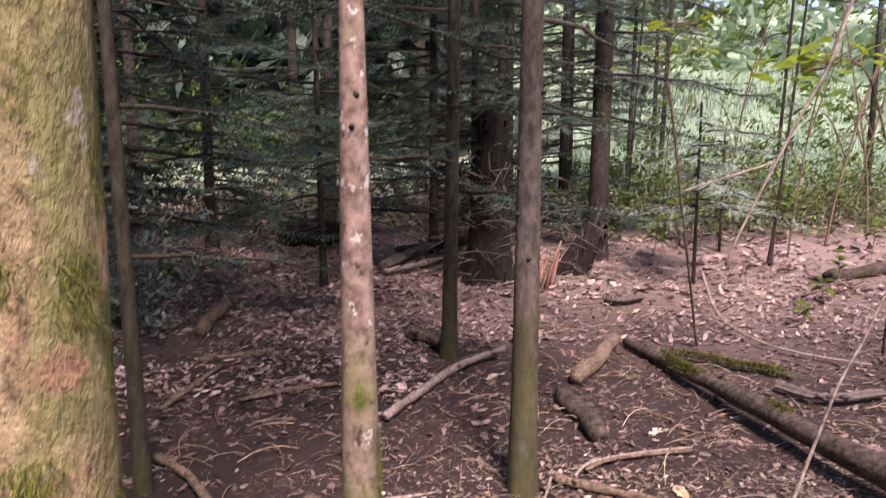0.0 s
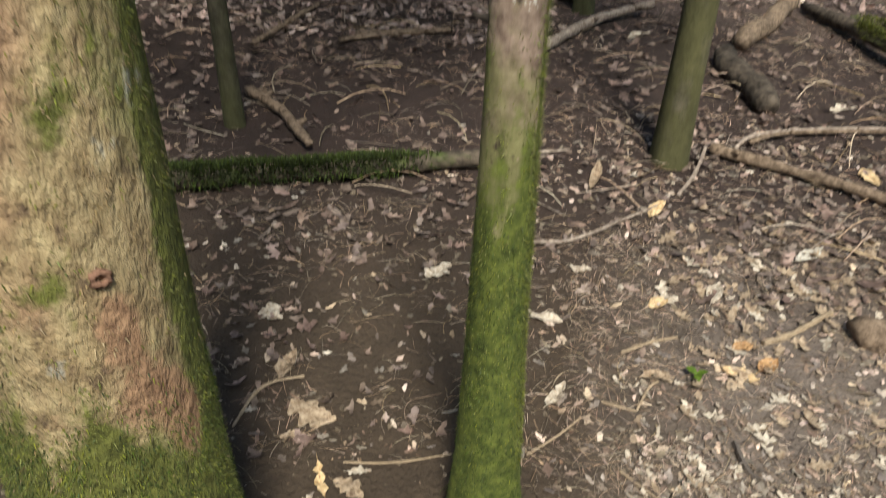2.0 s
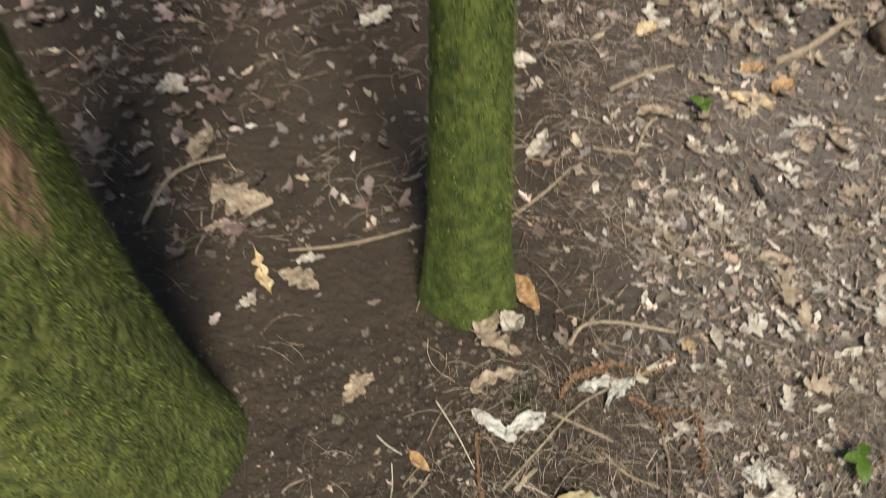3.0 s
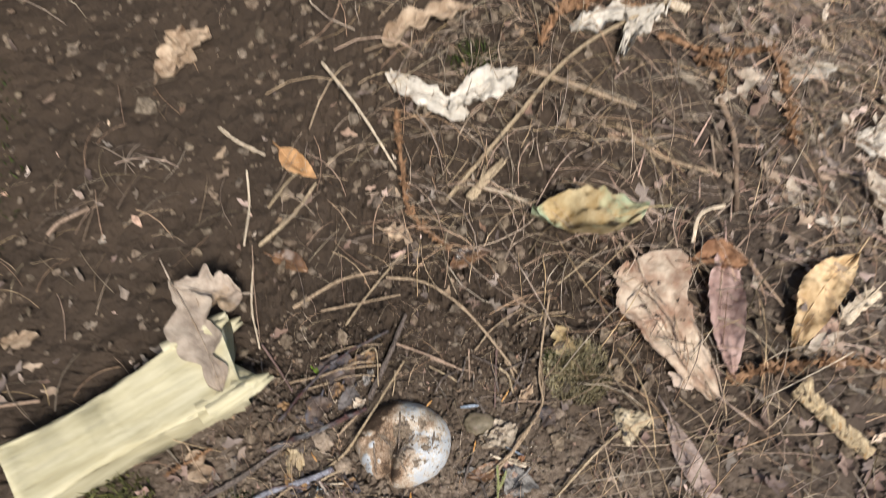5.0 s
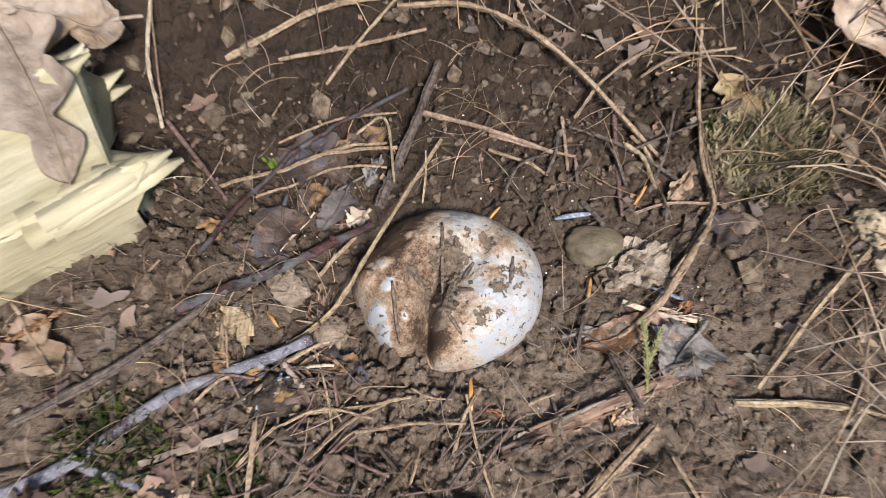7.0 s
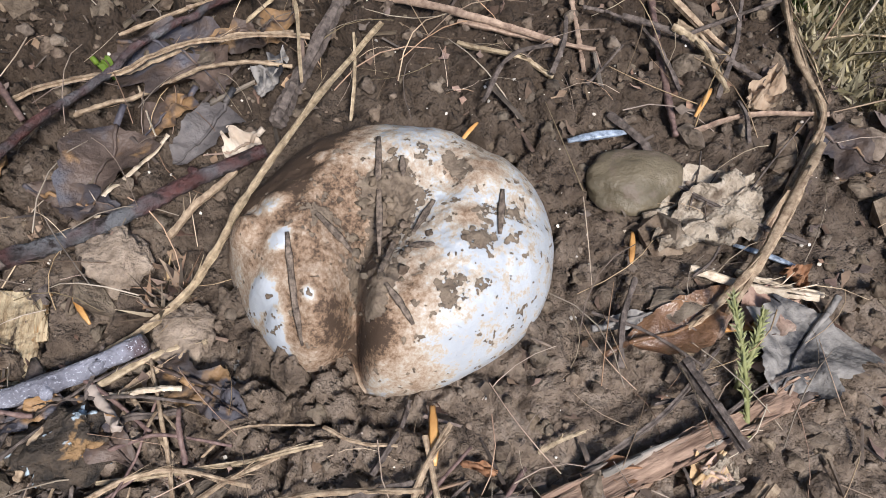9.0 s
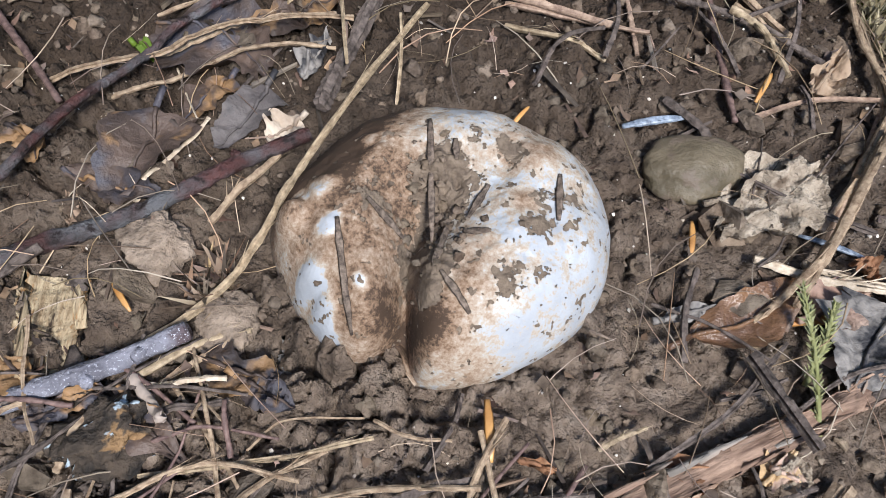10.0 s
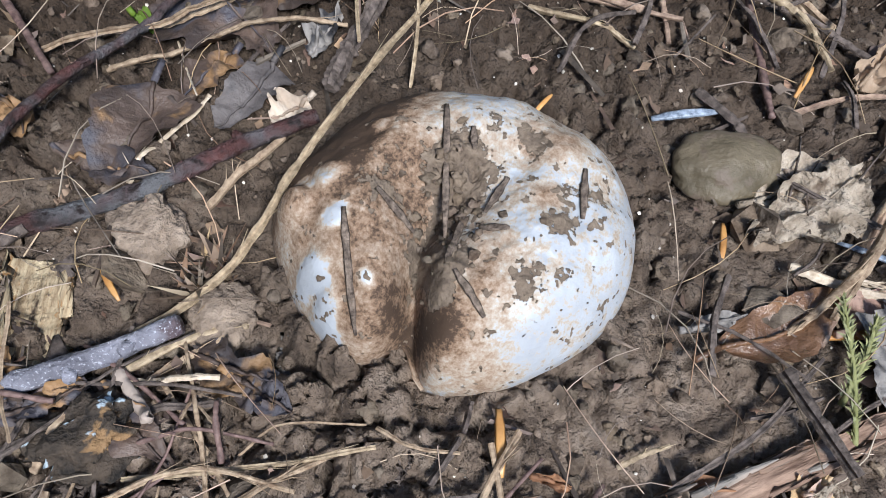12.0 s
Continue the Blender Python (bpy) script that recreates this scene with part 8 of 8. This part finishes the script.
leaf("beech", (-0.1145, 0.8844), (-0.1099, 0.8822), 0.006, PALECLAY, .003, "beige leaf scrap")
leaf("oak", (-0.6367, 1.6712), (-0.5188, 1.6366), 0.079, TANLEAF, .012, "tan dry oak leaf")
leaf("oak", (-0.6285, 1.5681), (-0.5706, 1.5805), 0.04, TANLEAF, .008, "tan dry oak leaf")
leaf("oak", (-0.5252, 1.5117), (-0.4829, 1.4210), 0.033, ORANGEPALE, .010, "yellowish curled leaf")
leaf("oak", (-0.4790, 1.4729), (-0.4086, 1.4391), 0.041, TANLEAF, .006, "tan dry oak leaf")
leaf("oak", (-0.4567, 1.5018), (-0.4089, 1.5135), 0.023, PALELEAF, .006, "pale dry oak leaf")
leaf("oak", (-0.5269, 1.4016), (-0.5105, 1.4284), 0.027, PALELEAF, .006, "pale dry oak leaf")
leaf("beech", (-0.1511, 1.3510), (-0.1248, 1.4076), 0.042, TANLEAF, .014, "tan curled leaf")
leaf("beech", (-0.1142, 1.3592), (-0.0796, 1.3898), 0.042, PALELEAF, .018, "pale grey-green round leaf")
leaf("beech", (-0.0917, 1.4791), (-0.0535, 1.4021), 0.04, ORANGELEAF, .014, "orange-brown curled leaf")
leaf("beech", (-0.1350, 1.3388), (-0.0834, 1.3192), 0.021, TANLEAF, .008, "tan curled leaf")
leaf("oak", (-0.3298, 1.2450), (-0.3083, 1.2857), 0.024, TANLEAF, .010, "tan curled leaf")
leaf("oak", (-0.8172, 1.9817), (-0.7545, 1.9545), 0.058, PALELEAF, .010, "pale dry oak leaf")
leaf("beech", (-0.6868, 1.7369), (-0.6803, 1.8445), 0.039, TANLEAF, .010, "tan curled leaf")
leaf("oak", (-0.0529, 1.7559), (-0.0111, 1.8406), 0.037, PALELEAF, .010, "pale dry oak leaf")
leaf("beech", (0.1769, 1.9053), (0.2505, 1.8964), 0.029, TANLEAF, .010, "tan dry leaf")
leaf("beech", (0.3658, 1.9557), (0.4503, 1.9035), 0.037, TANLEAF, .010, "tan dry leaf")
leaf("beech", (0.3182, 1.5210), (0.3772, 1.5090), 0.035, TANLEAF, .010, "tan dry leaf")
leaf("oak", (0.2565, 1.6699), (0.2824, 1.6359), 0.037, PALELEAF, .008, "pale dry leaf")
leaf("beech", (0.2129, 1.3724), (0.2147, 1.3276), 0.02, PALELEAF, .010, "pale dry leaf")
leaf("oak", (0.5377, 1.7618), (0.5576, 1.7322), 0.042, PALELEAF, .008, "pale dry leaf")
leaf("beech", (0.4556, 1.9447), (0.5089, 1.9977), 0.044, ORANGELEAF, .012, "orange-tan leaf")
leaf("oak", (0.2410, 1.1503), (0.2564, 1.0624), 0.049, PALELEAF, .008, "pale torn dry leaf")
leaf("beech", (0.1574, 1.3424), (0.1786, 1.3277), 0.022, ORANGEPALE, .010, "orange leaf")
leaf("oak", (-0.4072, 2.1867), (-0.3485, 2.2675), 0.071, PALELEAF, .012, "pale dry oak leaf")
leaf("oak", (-0.8118, 1.9673), (-0.7723, 1.9982), 0.06, PALELEAF, .012, "pale dry oak leaf")
leaf("beech", (0.6526, 2.4379), (0.7540, 2.5247), 0.044, WHITELEAF, .012, "whitish dry leaf")
leaf("beech", (0.2487, 2.6174), (0.3089, 2.7379), 0.046, ORANGEPALE, .015, "tan curled leaf")
leaf("beech", (0.0557, 2.7363), (0.0926, 2.9745), 0.038, TANLEAF, .015, "tan curled leaf")
leaf("oak", (-0.0040, 2.3063), (0.0575, 2.3013), 0.046, PALELEAF, .012, "pale dry leaf")
leaf("oak", (-0.6964, 1.7512), (-0.6756, 1.8273), 0.047, TANLEAF, .012, "tan dry leaf")
leaf("beech", (0.3799, 2.2083), (0.4213, 2.3148), 0.046, PALELEAF, .012, "pale dry leaf")
leaf("beech", (0.3694, 1.9433), (0.4507, 1.9145), 0.047, ORANGEPALE, .012, "tan dry leaf")
leaf("beech", (0.1660, 1.8857), (0.2453, 1.8835), 0.035, TANLEAF, .012, "tan dry leaf")
leaf("beech", (0.2109, 2.1618), (0.2647, 2.2090), 0.044, ORANGEPALE, .012, "tan dry leaf")
leaf("beech", (-0.1084, 2.0752), (-0.0193, 2.0644), 0.037, PALELEAF, .012, "pale dry leaf")
leaf("beech", (0.4053, 2.0243), (0.4618, 2.0441), 0.038, ORANGELEAF, .012, "orange-tan leaf")
leaf("beech", (1.0213, 3.0580), (1.0518, 2.9562), 0.063, ORANGEPALE, .015, "orange-tan leaf")
leaf("oak", (1.0465, 3.5432), (1.1668, 3.6225), 0.071, PALELEAF, .015, "pale dry leaf")
leaf("oak", (0.2638, 4.2614), (0.3785, 4.3707), 0.064, PALELEAF, .015, "pale dry leaf")
leaf("beech", (-1.1574, 2.6006), (-1.1354, 2.6036), 0.02, WHITELEAF, .002, "small white leaf scrap on the mossy log", (0.172, 0.172))

# thin dark twigs and stalks that lie in the soil before the mushroom
_g = rnd(808)
for _k in range(96):
    _x, _y = _g.uniform(-0.238, -0.150), _g.uniform(0.872, 0.915)
    if _k % 4 == 3:
        _x, _y = _g.uniform(-0.140, -0.075), _g.uniform(0.872, 0.985)
    if math.hypot(_x - MX, _y - MY) < 0.044:
        continue
    _a, _q = _g.normal(0.35, 0.7), _g.uniform(0.004, 0.017)
    _c, _d = _q * math.cos(_a), _q * math.sin(_a)
    _bow = _g.normal(0, 0.12) * _q
    stick("thin_twig", [(_x - _c, _y - _d, 0.003), (_x - _bow * math.sin(_a), _y + _bow * math.cos(_a), 0.0035), (_x + _c, _y + _d, 0.003)], _g.uniform(0.00018, 0.0006), (DARKTWIG, REDBROWN, STEM, DARKTWIG)[_k % 4])
leaf("torn", (-0.1953, 0.9864), (-0.1761, 0.9932), 0.010, DARKLEAF, .003, "dark brown rotting leaf")
leaf("ragged", (-0.2005, 0.9737), (-0.2093, 0.9625), 0.011, DARKLEAF, .003, "dark rotting leaf under thin stalks")
leaf("torn", (-0.0721, 0.9478), (-0.0627, 0.9367), 0.014, DARKLEAF, .003, "flat brown rotting leaf")
leaf("beech", (-0.2204, 0.9863), (-0.2159, 0.981), 0.003, LEAFGREEN, .001, "small green leaf tip")
leaf("torn", (-0.1172, 0.8832), (-0.1109, 0.8878), 0.006, ORANGEPALE, .002, "pale yellowish leaf scrap")
leaf("torn", (-0.1361, 0.8867), (-0.1238, 0.8864), 0.005, RUSTLEAF, .002, "rusty leaf scrap")
# narrow dark brown strip along the lower left edge of the chestnut leaf
leaf("chestnut", (-0.0093, 1.0107), (0.0462, 0.9406), 0.016, BROWNLEAF, .003, "dark brown strip beside the chestnut leaf")
leaf("torn", (-0.2151, 0.9886), (-0.1928, 0.9727), 0.022, DARKLEAF, .004, "dark crumpled leaf")
leaf("torn", (-0.2587, 0.8782), (-0.2451, 0.8604), 0.016, TANLEAF, .004, "tan leaf scrap")
# stems and dead conifer twigs round the split wood
stick("thin_twig", [(-0.2538, 1.0038, 0.0040), (-0.2421, 0.9859, 0.0040), (-0.2324, 0.9696, 0.0040)], 0.0008, REDBROWN)
stick("conifer_stem", [(-0.3106, 0.9229, 0.0040), (-0.2962, 0.9298, 0.0040), (-0.2844, 0.9367, 0.0040)], 0.0011, RUST)
stick("stem", [(-0.1108, 0.9890, 0.0040), (-0.0965, 1.0045, 0.0040), (-0.0755, 1.0179, 0.0040)], 0.0005, STEM)
stick("stem", [(-0.0833, 1.0047, 0.0040), (-0.0687, 1.0118, 0.0040), (-0.0456, 1.0132, 0.0040)], 0.0005, STEM)
stick("stem", [(-0.0477, 1.0344, 0.0040), (-0.0295, 1.0475, 0.0040), (-0.0079, 1.0608, 0.0040)], 0.0005, STRAW)
stick("stem", [(-0.2152, 0.9916, 0.0040), (-0.1933, 0.9981, 0.0040), (-0.1727, 0.9983, 0.0040)], 0.0004, STEM)
stick("stem", [(-0.0331, 1.0151, 0.0040), (-0.0193, 1.0162, 0.0040), (-0.0084, 1.0112, 0.0040)], 0.0005, DARKTWIG)
stick("thin_twig", [(-0.2971, 0.9019, 0.0030), (-0.2695, 0.9142, 0.0030), (-0.2491, 0.9265, 0.0030)], 0.0009, DARKTWIG)
stick("stem", [(-0.2634, 1.0788, 0.0040), (-0.2605, 1.0419, 0.0040), (-0.2556, 1.0060, 0.0040)], 0.0004, PINKST)
stick("stem", [(-0.1024, 0.8717, 0.0040), (-0.0966, 0.8560, 0.0040), (-0.0900, 0.8412, 0.0040)], 0.0006, STEM)
stick("stem", [(-0.0406, 0.8429, 0.0040), (-0.0196, 0.8502, 0.0040), (0.0032, 0.8597, 0.0040)], 0.0007, STRAW)
stick("stem", [(-0.1492, 0.8465, 0.0040), (-0.1259, 0.8643, 0.0040), (-0.1045, 0.8808, 0.0040)], 0.0007, STEM)
stick("stem", [(-0.1030, 0.9111, 0.0040), (-0.0869, 0.9269, 0.0040), (-0.0719, 0.9462, 0.0040)], 0.0005, STEM)
